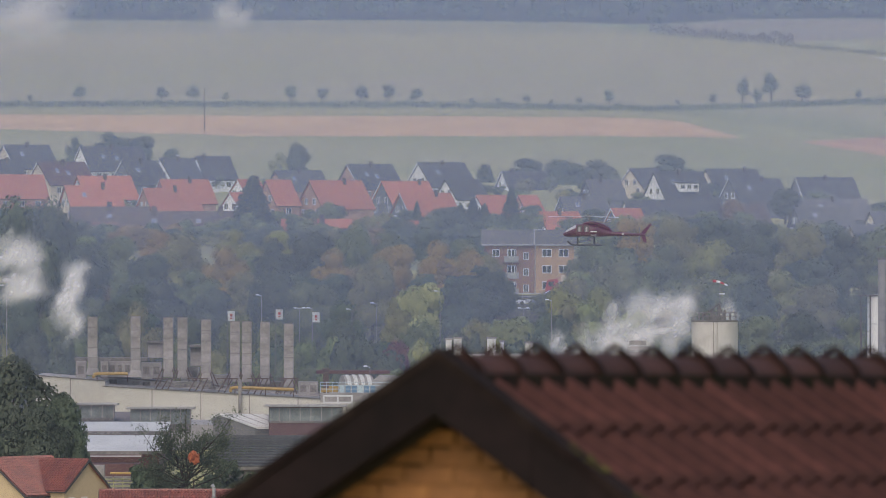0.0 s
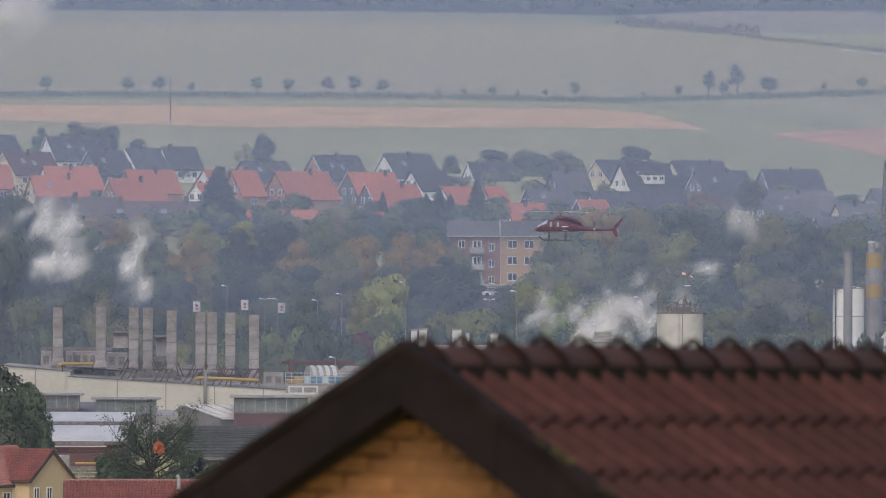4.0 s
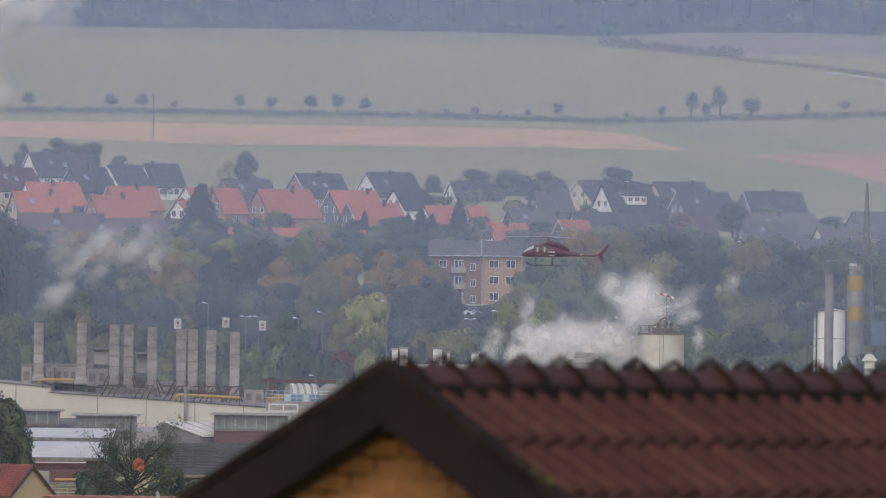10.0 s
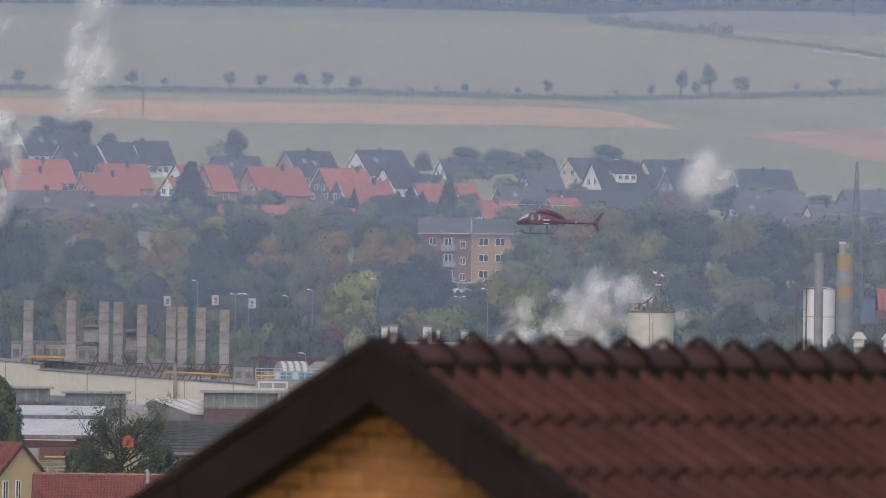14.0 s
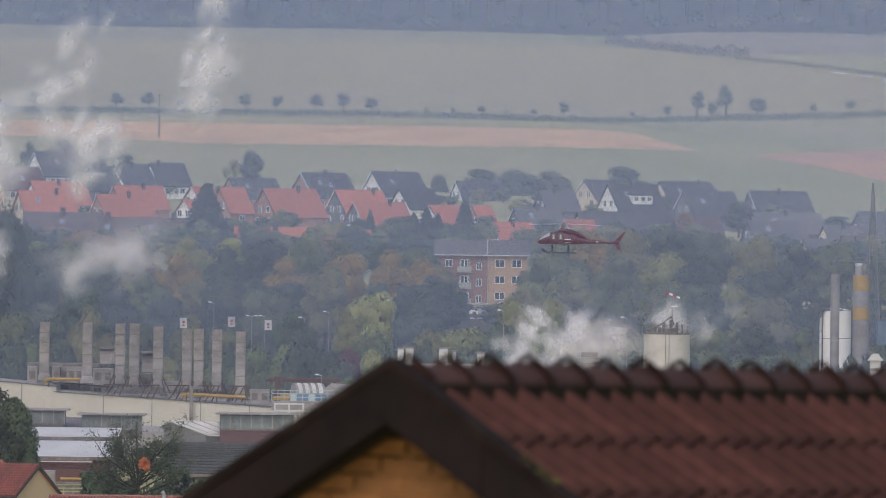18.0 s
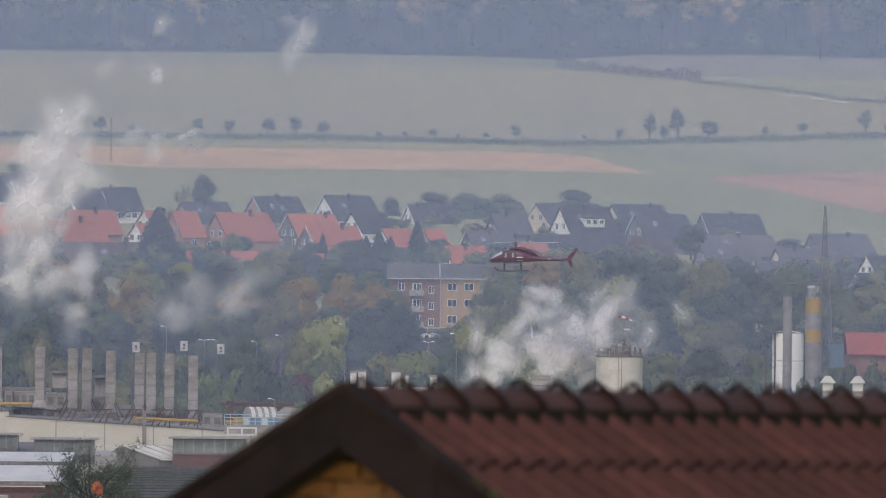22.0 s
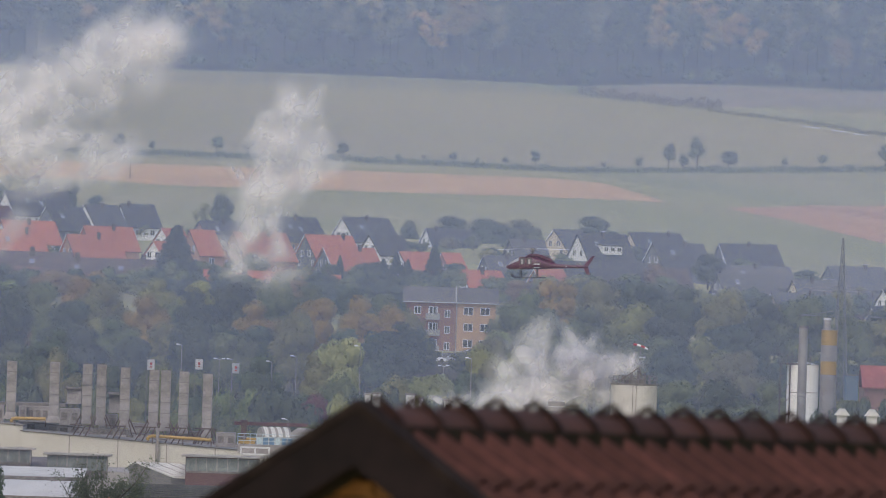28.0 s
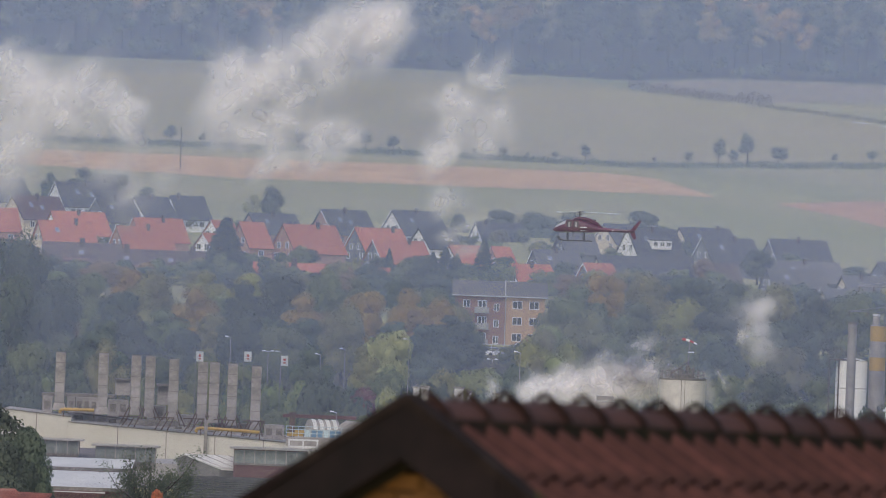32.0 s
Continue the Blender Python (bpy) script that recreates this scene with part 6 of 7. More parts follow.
silo(1563, 28, 524, 700, [(0.72, WALLS["white"]), (0.28, WALLS["white"])], "wide white cylindrical silo with a shallow cone", 0.3)
hs, zt = silo(1608, 14.5, 461, 690, [(0.65, M_DUCT), (0.109, M_YELLOW), (0.118, M_DUCT), (0.123, M_YELLOW)], "silo banded in yellow and grey")
part("filter", tube((-0.35, 0, zt), (-0.35, 0, zt + 1.3), 6.5 * k, seg=18), M_DUCT, hs)
part("filter_cap", tube((-0.35, 0, zt + 1.3), (-0.35, 0, zt + 1.65), 7 * k, seg=18), M_ROOFW, hs)
part("ladder", box(14 * k, 14 * k + 0.1, -0.3, 0.3, 0, zt + 1), M_STUFF, hs)
a = spot(1520, 522, d - 2)
h = thing("service_platform", Matrix.Translation(a), "rusty service platform with railings beside the silos", "platform")
part("floor", box(0, 4.4, 0, 3, -0.15, 0), M_RUST, h)
for i in range(8):
    part("post", tube((i * 0.62, 0, 0), (i * 0.62, 0, 1.9 if i in (0, 3, 5) else 1.1), 0.045), M_RUST, h)
for z in (0.55, 1.1):
    part("rail", tube((0, 0, z), (4.4, 0, z), 0.04), M_RUST, h)
for x in (0.3, 1.6):
    part("leg", tube((x, 0.5, -14), (x, 0.5, -0.15), 0.1), M_RUST, h)
    for z in range(-12, 0, 2):
        part("rung", tube((0.3, 0.5, z), (1.6, 0.5, z + 1.2), 0.05), M_RUST, h)
for u in (1635, 1688):
    h, w, t = bay(u - 9, u + 9, 612, 660, 1330, 1.3, M_ROOFW, "roof_cowl", "white square ventilation cowl", "vent")
    part("hood", prism([(-0.35, t), (w + 0.35, t), (w * 0.75, t + 0.9), (w * 0.25, t + 0.9)], -0.35, 1.65), M_ROOFW, h)
    part("neck", box(-0.06, w + 0.06, -0.06, -0.004, t * 0.6, t * 0.72), M_DUCT, h)
h, w, t = bay(1638, 1662, 541, 585, 1420, 3, M_BLUEGREY, "container", "blue-grey steel tank unit beside the silos", "container")
part("lid", box(-0.1, w + 0.1, -0.1, 3.1, t, t + 0.12), M_STUFF, h)
# a low hall with a dull red roof behind the silos
a, b = spot(1664, 522, 1440), spot(1960, 522, 1440)
h = thing("red_roofed_hall", Matrix.Translation((a.x, a.y, ground_z(a.x, a.y))), "low hall with a dull red sheet roof", "building")
L, H = b.x - a.x, a.z - ground_z(a.x, a.y)
part("wall", box(0.3, L, -7.0, 7, -1, H - 3.2), WALLS["brick"], h)
for k_ in (-1, 1):
    part("roof_slope", prism([(0, H), (k_ * 7.6, H - 3.0), (k_ * 7.6, H - 3.2), (0, H - 0.22)], 0, L), M_REDROOF, h).matrix_basis = pose(0, 0, 0, 0, 0, -90)
for i in range(1, 24):
    part("roof_seam", prism([(0, H + 0.05), (7.6, H - 2.95), (7.6, H - 3.0), (0, H)], L * i / 24 - 0.04, L * i / 24 + 0.04), M_REDROOF, h).matrix_basis = pose(0, 0, 0, 0, 0, -90)
part("roof_vent", box(140 * 0.0802, 152 * 0.0802, -4.5, -3.4, H - 2.2, H + 0.4, 0.05), M_STUFF, h, "dark roof vent")
part("vent_cap", box(138 * 0.0802, 154 * 0.0802, -4.7, -3.2, H + 0.4, H + 0.55), M_DUCT, h)
h, w, t = bay(1480, 2000, 640, 720, 1350, 14, M_PANEL, "east_hall", "pale hall at the east end of the works", "factory")


def pylon(u, v, d):
    top = spot(u, v, d)
    g = ground_z(top.x, top.y)
    H = top.z - g
    h = thing("lattice_pylon", Matrix.Translation((top.x, top.y, g)) @ pose(0, 0, 0, 0, 0, 12), "grey steel lattice pylon with two cross-arms", "pylon")
    half = lambda z: 0.045 * (H - z) + 0.10
    levels = [0] + [H * (1 - (1 - i / 10) ** 1.15) for i in range(1, 10)] + [H]
    legs = bmesh.new()
    for sx in (-1, 1):
        for sy in (-1, 1):
            part("leg", tube((sx * half(0), sy * half(0), -1), (sx * half(H), sy * half(H), H), 0.06, 0.045, 5), M_STEELD, h)
    for z0, z1 in zip(levels, levels[1:]):
        a, b = half(z0), half(z1)
        bm = bmesh.new()
        for s in (-1, 1):
            tube((-a, s * a, z0), (b, s * b, z1), 0.04, seg=4, bm=bm)
            tube((a, s * a, z0), (-b, s * b, z1), 0.04, seg=4, bm=bm)
            tube((s * a, -a, z0), (s * b, b, z1), 0.04, seg=4, bm=bm)
            tube((s * a, a, z0), (s * b, -b, z1), 0.04, seg=4, bm=bm)
            tube((-b, s * b, z1), (b, s * b, z1), 0.04, seg=4, bm=bm)
        part("bracing", bm, M_STEELD, h)
    for z, reach in ((H - 7.9, 4.8), (H - 11.6, 6.2)):
        for s in (-1, 1):
            bm = bmesh.new()
            tube((0, 0, z + 0.9), (s * reach, 0, z), 0.05, seg=4, bm=bm)
            tube((0, 0.4, z), (s * reach, 0, z), 0.05, seg=4, bm=bm)
            tube((0, -0.4, z), (s * reach, 0, z), 0.05, seg=4, bm=bm)
            for q in range(1, 5):
                tube((s * reach * q / 5, 0, z), (s * reach * (q - 0.5) / 5, 0, z + 0.9 * (1 - (q - 0.5) / 5)), 0.035, seg=4, bm=bm)
            arm = part("cross_arm", bm, M_STEELD, h)
            for q in (0.55, 1.0):
                part("insulator", tube((s * reach * q, 0, z - 0.75), (s * reach * q, 0, z), 0.09, seg=8), M_RUST, arm)
    return h


M_STEELD = mat("dull pylon steel", (0.22, 0.225, 0.22), 0.65, metal=0.3, vary=0.15)
pylon(1627, 298, 1500)


# street lamps, floodlight masts and banners
def lamp(u, v0, v1, d, double=False, r=0.06):
    top = spot(u, v0, d)
    g = min(ground_z(top.x, top.y), spot(u, v1, d).z)
    H = top.z - g
    h = thing("street_lamp", Matrix.Translation((top.x, top.y, g)), "grey street lamp on a tall thin pole", "street lamp", "street lamps")
    part("pole", tube((0, 0, -0.3), (0, 0, H - 0.15), r, r * 0.6), M_DUCT, h)
    for s in ((-1, 1) if double else (-1,)):
        part("arm", tube((0, 0, H - 0.18), (s * 0.5, 0, H - 0.05), 0.04), M_STEEL, h)
        part("lamp_head", box(s * 0.6 - 0.24, s * 0.6 + 0.24, -0.12, 0.12, H - 0.1, H + 0.04, 0.03), M_WHITE, h)


for u, v0, v1, d in ((779, 515, 640, 1330), (976, 530, 640, 1330), (463, 522, 600, 1420), (666, 536, 600, 1430), (1194, 540, 640, 1330), (12, 505, 600, 1330), (553, 545, 600, 1430), (623, 547, 600, 1440), (655, 648, 690, 1260)):
    lamp(u, v0, v1, d)
lamp(927, 545, 600, 1450, True)
lamp(530, 545, 600, 1440, True)
for u, v in ((410, 551), (495, 548), (560, 553)):
    a = spot(u, v, 1400)
    g = ground_z(a.x, a.y)
    h = thing("banner", Matrix.Translation((a.x, a.y, g)), "white banner with red marks on a pole", "flag", "banners")
    H = a.z - g
    part("pole", tube((-0.6, 0, 0), (-0.6, 0, H + 0.1), 0.04), M_STUFF, h)
    bm = bmesh.new()
    n = 5
    cs = [[bm.verts.new((-0.55 + 1.0 * i / n, 0.08 * math.sin(i * 1.7), H - 1.4 * j)) for i in range(n + 1)] for j in range(2)]
    for i in range(n):
        bm.faces.new((cs[0][i], cs[0][i + 1], cs[1][i + 1], cs[1][i]))
    bmesh.ops.solidify(bm, geom=list(bm.faces), thickness=0.02)
    fl = part("cloth", bm, M_WHITE, h, "white cloth")
    part("mark", box(-0.2, 0.12, -0.16, -0.12, H - 0.75, H - 0.4), M_RED, fl)
    part("mark", box(-0.2, 0.12, -0.16, -0.12, H - 1.1, H - 0.9), M_RED, fl)


# ---- the ochre houses at the foot of the slope ----
M_REDTILE = mat("glossy red roof tiles", (0.26, 0.085, 0.062), 0.4, vary=0.25, grain=6, stain=0.6, spread=0.1, second=(0.19, 0.068, 0.055))
M_OCHRE = mat("ochre plaster", (0.55, 0.42, 0.26), 0.9, vary=0.06, grain=3, stain=0.4)


ROOFS["glazed"], WALLS["plaster"] = M_REDTILE, M_OCHRE
ROOF_WORDS["glazed"], WALL_WORDS["plaster"] = "glossy red roof", "ochre walls"


def tiled_slope(parent, origin, along, down, n_along, n_down, normal):
    """Rows of pantiles as real ribs on a roof slope."""
    along, down, normal = Vector(along), Vector(down), Vector(normal)
    rest = bmesh.new()
    sa, sd = along.length / n_along, down.length / n_down
    ea, ed = along.normalized(), down.normalized()
    prof = [(0.0, 0.0), (0.4, -0.02), (0.6, 0.06), (0.8, 0.075), (1.0, 0.0)]
    for r in range(n_down):
        for c in range(n_along):
            o = origin + ea * sa * c + ed * sd * r
            a = [rest.verts.new(o + ea * sa * x + normal * (z + 0.02)) for x, z in prof]
            b = [rest.verts.new(o + ed * (sd * 1.02) + ea * sa * x + normal * (z + 0.075)) for x, z in prof]
            e = [rest.verts.new(o + ed * (sd * 1.02) + ea * sa * x + normal * z) for x, z in prof]
            for i in range(4):
                rest.faces.new((a[i], a[i + 1], b[i + 1], b[i]))
                rest.faces.new((b[i], b[i + 1], e[i + 1], e[i]))
    tagged(part("roof_tiling", rest, M_REDTILE, parent, "rows of red pantiles"), kind="stuff")


def ochre_house(u, v, u1, d, a, W, pitch, wins, low):
    h = house(u, v, u1, d, a, W, "glazed", "plaster", pitch=pitch, chim=0, low=low, front=False, over=0.25)
    tagged(h, "ochre plastered house with glossy red pantile roof", "house", "ochre houses")
    L = abs((u1 - u) / math.sin(radians(a))) * d / FOCAL
    s = 1 if u1 > u else -1
    sl, o = radians(pitch), W / 2 + 0.25
    tiled_slope(h, Vector((0, -0.25, low + 0.02)), (0, L + 0.5, 0), (s * o, 0, -o * math.tan(sl)), int((L + 0.5) / 0.30), int(o / math.cos(sl) / 0.34), Vector((s * math.sin(sl), 0, math.cos(sl))))
    for x, z, w, t in wins:
        window(h, pose(x, -0.012, z), w, t)
    return h


def low_house():
    d = 880.0
    k = d / FOCAL
    ridge = spot(182, 868, d)
    g = ground_z(ridge.x, ridge.y)
    h = thing("ochre_house", Matrix.Translation((ridge.x, ridge.y, g)), "small ochre house with red pantile roof and a steel flue", "house", "ochre houses")
    R, L = ridge.z - g, 300 * k
    part("wall", prism([(-4, -1), (4, -1), (4, R - 2.75), (0, R - 0.2), (-4, R - 2.75)], 0.2, L), M_OCHRE, h).matrix_basis = pose(0, 0, 0, 0, 0, -90)
    for s in (-1, 1):
        part("roof_slope", prism([(0, R), (s * 4.3, R - 2.95), (s * 4.3, R - 3.15), (0, R - 0.2)], -0.3, L + 0.3), M_REDTILE, h).matrix_basis = pose(0, 0, 0, 0, 0, -90)
        part("verge_board", prism([(0, R - 0.02), (s * 4.3, R - 2.97), (s * 4.3, R - 3.25), (0, R - 0.3)], -0.36, -0.305), M_BLACK, h).matrix_basis = pose(0, 0, 0, 0, 0, -90)
    tiled_slope(h, Vector((-0.3, 0, R)), (L * 0.75, 0, 0), (0, -4.3, -2.95), int(L * 0.75 / 0.28), 13, Vector((0, -0.566, 0.825)))
    part("ridge", tube((-0.3, 0, R), (L + 0.3, 0, R), 0.13, seg=8), M_REDTILE, h)
    x = (379 - 182) * k
    f = part("flue", bent([(x, -1.0, R - 1.0), (x, -1.0, R + 0.25), (x - 0.18, -1.0, R + 0.5)], 0.16, 10), M_STEEL, h, "shiny steel flue")
    part("flue_collar", tube((x, -1.0, R - 0.7), (x, -1.0, R - 0.6), 0.24, seg=12), M_STEEL, f)


ochre_house(150, 813.5, 10, 896, 58, 7.0, 36, [(-2.4, 3.9, 0.85, 1.8), (-0.4, 3.9, 0.85, 1.8), (-2.4, 1.0, 0.85, 1.8), (-0.4, 1.0, 0.85, 1.8)], 9.0)
ochre_house(-20, 811, 78, 893, 32, 7.4, 40, [(-1.6, 3.7, 0.85, 1.8), (0.6, 3.7, 0.85, 1.8), (2.2, 3.4, 0.85, 1.8)], 9.1)
low_house()

# two trees before the works
for u, v, d, r, c, i in ((25, 628, 960, 5.2, L_DARK, 0), (92, 672, 955, 4.0, L_DARK, 1), (-40, 640, 965, 5.2, L_DARK, 1), (60, 720, 950, 4.2, L_DARK, 0), (112, 694, 958, 2.9, L_DARK, 0), (124, 740, 952, 2.3, L_DARK, 1)):
    top = spot(u, v, d)
    z = ground_z(top.x, top.y)
    tree(Vector((top.x, top.y, z)), near_shape(i), c, top.z - z, r, "leafy green broad tree before the works", "trees before the works")


def sparse_tree(u, v, d):
    """An old fruit tree with bare limbs between thin tufts of leaves."""
    top = spot(u, v, d)
    z = ground_z(top.x, top.y)
    H = top.z - z
    h = thing("tree", Matrix.Translation((top.x, top.y, z)), "thin-leaved old tree with dark visible limbs", "tree", "trees before the works")
    bm = tube((0, 0, -0.5), (0.3, 0, H * 0.42), 0.26, 0.18)
    tips = []
    for k in range(26):
        a = Vector((0.3, 0, H * random.uniform(0.26, 0.5)))
        ang, up = random.uniform(0, 6.28), random.uniform(0.1, 1.0)
        b = a + Vector((math.cos(ang) * random.uniform(1.6, 3.6), math.sin(ang) * 2.0, H * 0.36 * up))
        c = b + Vector((math.cos(ang) * random.uniform(0.8, 1.9), math.sin(ang), H * random.uniform(-0.02, 0.22)))
        tube(a, b, 0.10, 0.05, 5, bm)
        tube(b, c, 0.05, 0.015, 5, bm)
        tips += [(b, 0.75), (c, 0.8), ((b + c) / 2, 0.7)]
        for q in range(2):
            e = b + Vector((random.uniform(-1, 1), random.uniform(-1, 1), random.uniform(0.2, 1.3)))
            tube(b, e, 0.03, 0.01, 4, bm)
            tips.append((e, 0.55))
    part("trunk", bm, M_BARK, h)
    pts = np.concatenate([np.array(p) + rng.normal(size=(85, 3)) * r * 0.6 for p, r in tips if random.random() < 0.85])
    low = np.array((0, 0, H * 0.28)) + rng.normal(size=(1500, 3)) * np.array((2.0, 1.5, H * 0.10))
    pts = np.concatenate([pts, low])
    v_, f_ = quads(pts, rng.uniform(0.06, 0.13, len(pts)))
    mesh_part("crown", v_.tolist(), f_.tolist(), L_DARK, h)


sparse_tree(325, 728, 960)
g = spot(343, 797, 946)
tree(Vector((g.x, g.y, ground_z(g.x, g.y))), tuft(0), L_FLAME, g.z - ground_z(g.x, g.y), 0.8, "small orange-leaved shrub behind the old tree", "", "bush")
for u, v, r in ((255, 800, 2.0), (400, 800, 2.4), (440, 815, 2.2), (300, 820, 2.2), (370, 830, 2.0)):
    g = spot(u, v, 970)
    tree(Vector((g.x, g.y, ground_z(g.x, g.y))), small(int(u) % 3), L_DARK, g.z - ground_z(g.x, g.y), r, "dark green shrub behind the houses", "shrubs", "bush")

# ---- the helicopter ----
M_HELI = mat("maroon lacquer", (0.080, 0.007, 0.033), 0.3, vary=0.08, grain=2, stain=0.5, coat=0.5)
M_HELI2 = mat("dark red panel", (0.076, 0.007, 0.029), 0.35, vary=0.1)
M_CABIN = mat("cabin glass", (0.10, 0.09, 0.10), 0.06, vary=0.1)
# the windscreen's pale grey is the sky's reflection put into its base colour
M_SCREEN_REFLECT = mat("windscreen glass", (0.42, 0.42, 0.44), 0.12, vary=0.1, grain=2)
M_GREY = mat("seat grey", (0.34, 0.32, 0.32), 0.8, vary=0.1)
M_ROTOR = mat("rotor grey", (0.5, 0.5, 0.5), 0.5, vary=0.1)


def loft(rings, seg=18):
    """A body through oval rings: x, middle height, half width, half height, squareness."""
    bm = bmesh.new()
    rows = []
    for x, z, w, h, q in rings:
        row = []
        for i in range(seg):
            a = 2 * math.pi * i / seg
            c, s = math.cos(a), math.sin(a)
            row.append(bm.verts.new((x, w * math.copysign(abs(c) ** q, c), z + h * math.copysign(abs(s) ** q, s))))
        rows.append(row)
    for a, b in zip(rows, rows[1:]):
        for i in range(seg):
            j = (i + 1) % seg
            bm.faces.new((a[i], a[j], b[j], b[i]))
    bm.faces.new(rows[0][::-1])
    bm.faces.new(rows[-1])
    bmesh.ops.recalc_face_normals(bm, faces=bm.faces)
    return bm


def helicopter():
    """Nose towards +x; the rotor hub is the origin."""
    h = thing("helicopter", Matrix.Identity(4), "maroon single-rotor helicopter hovering over the works", "helicopter")
    part("fuselage", loft([(3.38, -2.28, 0.05, 0.05, 1), (3.22, -2.26, 0.30, 0.20, 0.9), (2.85, -2.14, 0.55, 0.44, 0.85), (2.3, -1.98, 0.78, 0.62, 0.8), (1.6, -1.80, 0.92, 0.79, 0.75), (0.8, -1.74, 0.95, 0.84, 0.75), (0.0, -1.74, 0.95, 0.83, 0.75), (-0.8, -1.80, 0.88, 0.75, 0.78),
                            (-1.5, -1.92, 0.70, 0.64, 0.85), (-2.2, -2.04, 0.46, 0.44, 0.95), (-3.0, -2.12, 0.32, 0.30, 1), (-4.6, -2.17, 0.23, 0.23, 1), (-6.2, -2.20, 0.17, 0.17, 1), (-7.05, -2.20, 0.13, 0.14, 1)]), M_HELI, h, "maroon lacquered fuselage and tail boom", smooth=True)
    part("engine_cowl", loft([(0.9, -0.92, 0.2, 0.05, 1), (0.6, -0.86, 0.45, 0.15, 0.9), (0.1, -0.80, 0.55, 0.24, 0.85), (-0.6, -0.82, 0.55, 0.25, 0.85), (-1.2, -1.00, 0.48, 0.32, 0.9), (-1.8, -1.25, 0.38, 0.34, 1), (-2.4, -1.5, 0.24, 0.28, 1), (-2.9, -1.8, 0.08, 0.08, 1)]), M_HELI2, h, "dark red engine cowling", smooth=True)
    # cockpit glazing: the upper front shell of the nose, in panes between two pillars
    shell = [(3.0, -2.18, 0.46, 0.35, 0.88), (2.85, -2.13, 0.565, 0.455, 0.85), (2.3, -1.97, 0.795, 0.635, 0.8), (1.70, -1.82, 0.925, 0.795, 0.75)]
    for nm, lo, hi in (("windscreen_pane", 1, 4), ("windscreen_pane", 5, 8)):
        bm = bmesh.new()
        ring_rows = []
        for x, z, w_, h_, q in shell:
            row = []
            for i in range(lo, hi + 1):
                a = 2 * math.pi * i / 18
                c, sn = math.cos(a), math.sin(a)
                row.append(bm.verts.new((x, w_ * math.copysign(abs(c) ** q, c) * 1.012, z + h_ * math.copysign(abs(sn) ** q, sn) * 1.012)))
            ring_rows.append(row)
        for ra, rb in zip(ring_rows, ring_rows[1:]):
            for i in range(len(ra) - 1):
                bm.faces.new((ra[i], ra[i + 1], rb[i + 1], rb[i]))
        bmesh.ops.recalc_face_normals(bm, faces=bm.faces)
        part(nm, bm, M_SCREEN_REFLECT, h, "cockpit glass with a painted pale reflection", smooth=True)
    part("exhaust", tube((-1.6, 0.0, -1.0), (-2.1, 0.0, -0.94), 0.15, 0.17, 12), M_STUFF, h)
    part("intake", box(0.0, 0.6, -0.35, 0.35, -0.62, -0.52, 0.04), M_STUFF, h)
    for s in (-1, 1):
        for x0, x1, nm in ((0.85, 1.62, "front_door"), (-0.05, 0.75, "rear_door")):
            dr = part(nm, box(x0, x1, -0.012, 0.012, -2.35, -1.0, 0.006), M_HELI, h)
            dr.matrix_basis = pose(0, s * 0.962, 0, 0, 0, 0)
            part("door_window", box(x0 + 0.08, x1 - 0.08, -0.012, 0.012, -1.92, -1.12, 0.006), M_CABIN, dr).location = (0, s * 0.006, 0)
            part("seat", box(x0 + 0.26, x0 + 0.5, -0.003, 0.003, -1.9, -1.3), M_GREY, dr, "pale seat back behind the glass").location = (0, s * 0.02, 0)
        part("side_stripe", box(-1.0, -0.15, -0.006, 0.006, -2.0, -1.9), M_WHITE, h, "white lettering bar").location = (0, s * 0.93, 0.06)
        part("side_stripe", box(-0.95, -0.2, -0.006, 0.006, -2.32, -2.28), M_WHITE, h, "thin white stripe").location = (0, s * 0.905, -0.02)
        part("tail_mark", box(-4.35, -4.05, -0.006, 0.006, -2.22, -2.1), M_WHITE, h, "white mark").location = (0, s * 0.24, 0)
        # skids
        part("skid", bent([(2.75, s * 1.05, -3.12), (2.4, s * 1.05, -3.5), (1.9, s * 1.05, -3.6), (-1.6, s * 1.05, -3.6)], 0.08, 8), M_BLACK, h)
        for x in (1.5, -0.6):
            part("skid_leg", bent([(x, s * 0.55, -2.5), (x, s * 0.9, -2.95), (x, s * 1.05, -3.58)], 0.07, 8), M_BLACK, h)
        part("step", box(-0.3, 1.2, -0.04, 0.04, -3.06, -3.03), M_BLACK, h).location = (0, s * 1.0, 0)
        st = part("stabiliser", box(-5.55, -5.0, 0, 1.25, -2.2, -2.15, 0.02), M_HELI, h)
        st.matrix_basis = Matrix.Identity(4) if s > 0 else Matrix.Diagonal((1, -1, 1, 1))
    part("nose_probe", tube((3.3, 0, -2.05), (3.75, 0, -2.05), 0.025), M_STUFF, h)
    part("tail_fin", prism([(-6.4, -2.15), (-7.1, -2.15), (-7.95, -0.82), (-7.6, -0.82)], -0.05, 0.05), M_HELI, h, "swept maroon upper fin")
    part("ventral_fin", prism([(-6.4, -2.25), (-7.1, -2.25), (-7.3, -3.2), (-6.95, -3.2)], -0.05, 0.05), M_HELI, h, "maroon lower fin")
    part("tail_skid", bent([(-7.0, 0, -3.2), (-7.15, 0, -3.35)], 0.03), M_STUFF, h)
    mast_ = part("mast", tube((0, 0, -0.75), (0, 0, 0.05), 0.14, 0.09, 12), M_STUFF, h)
    part("swash_plate", tube((0, 0, -0.32), (0, 0, -0.22), 0.34, seg=16), M_STUFF, mast_)
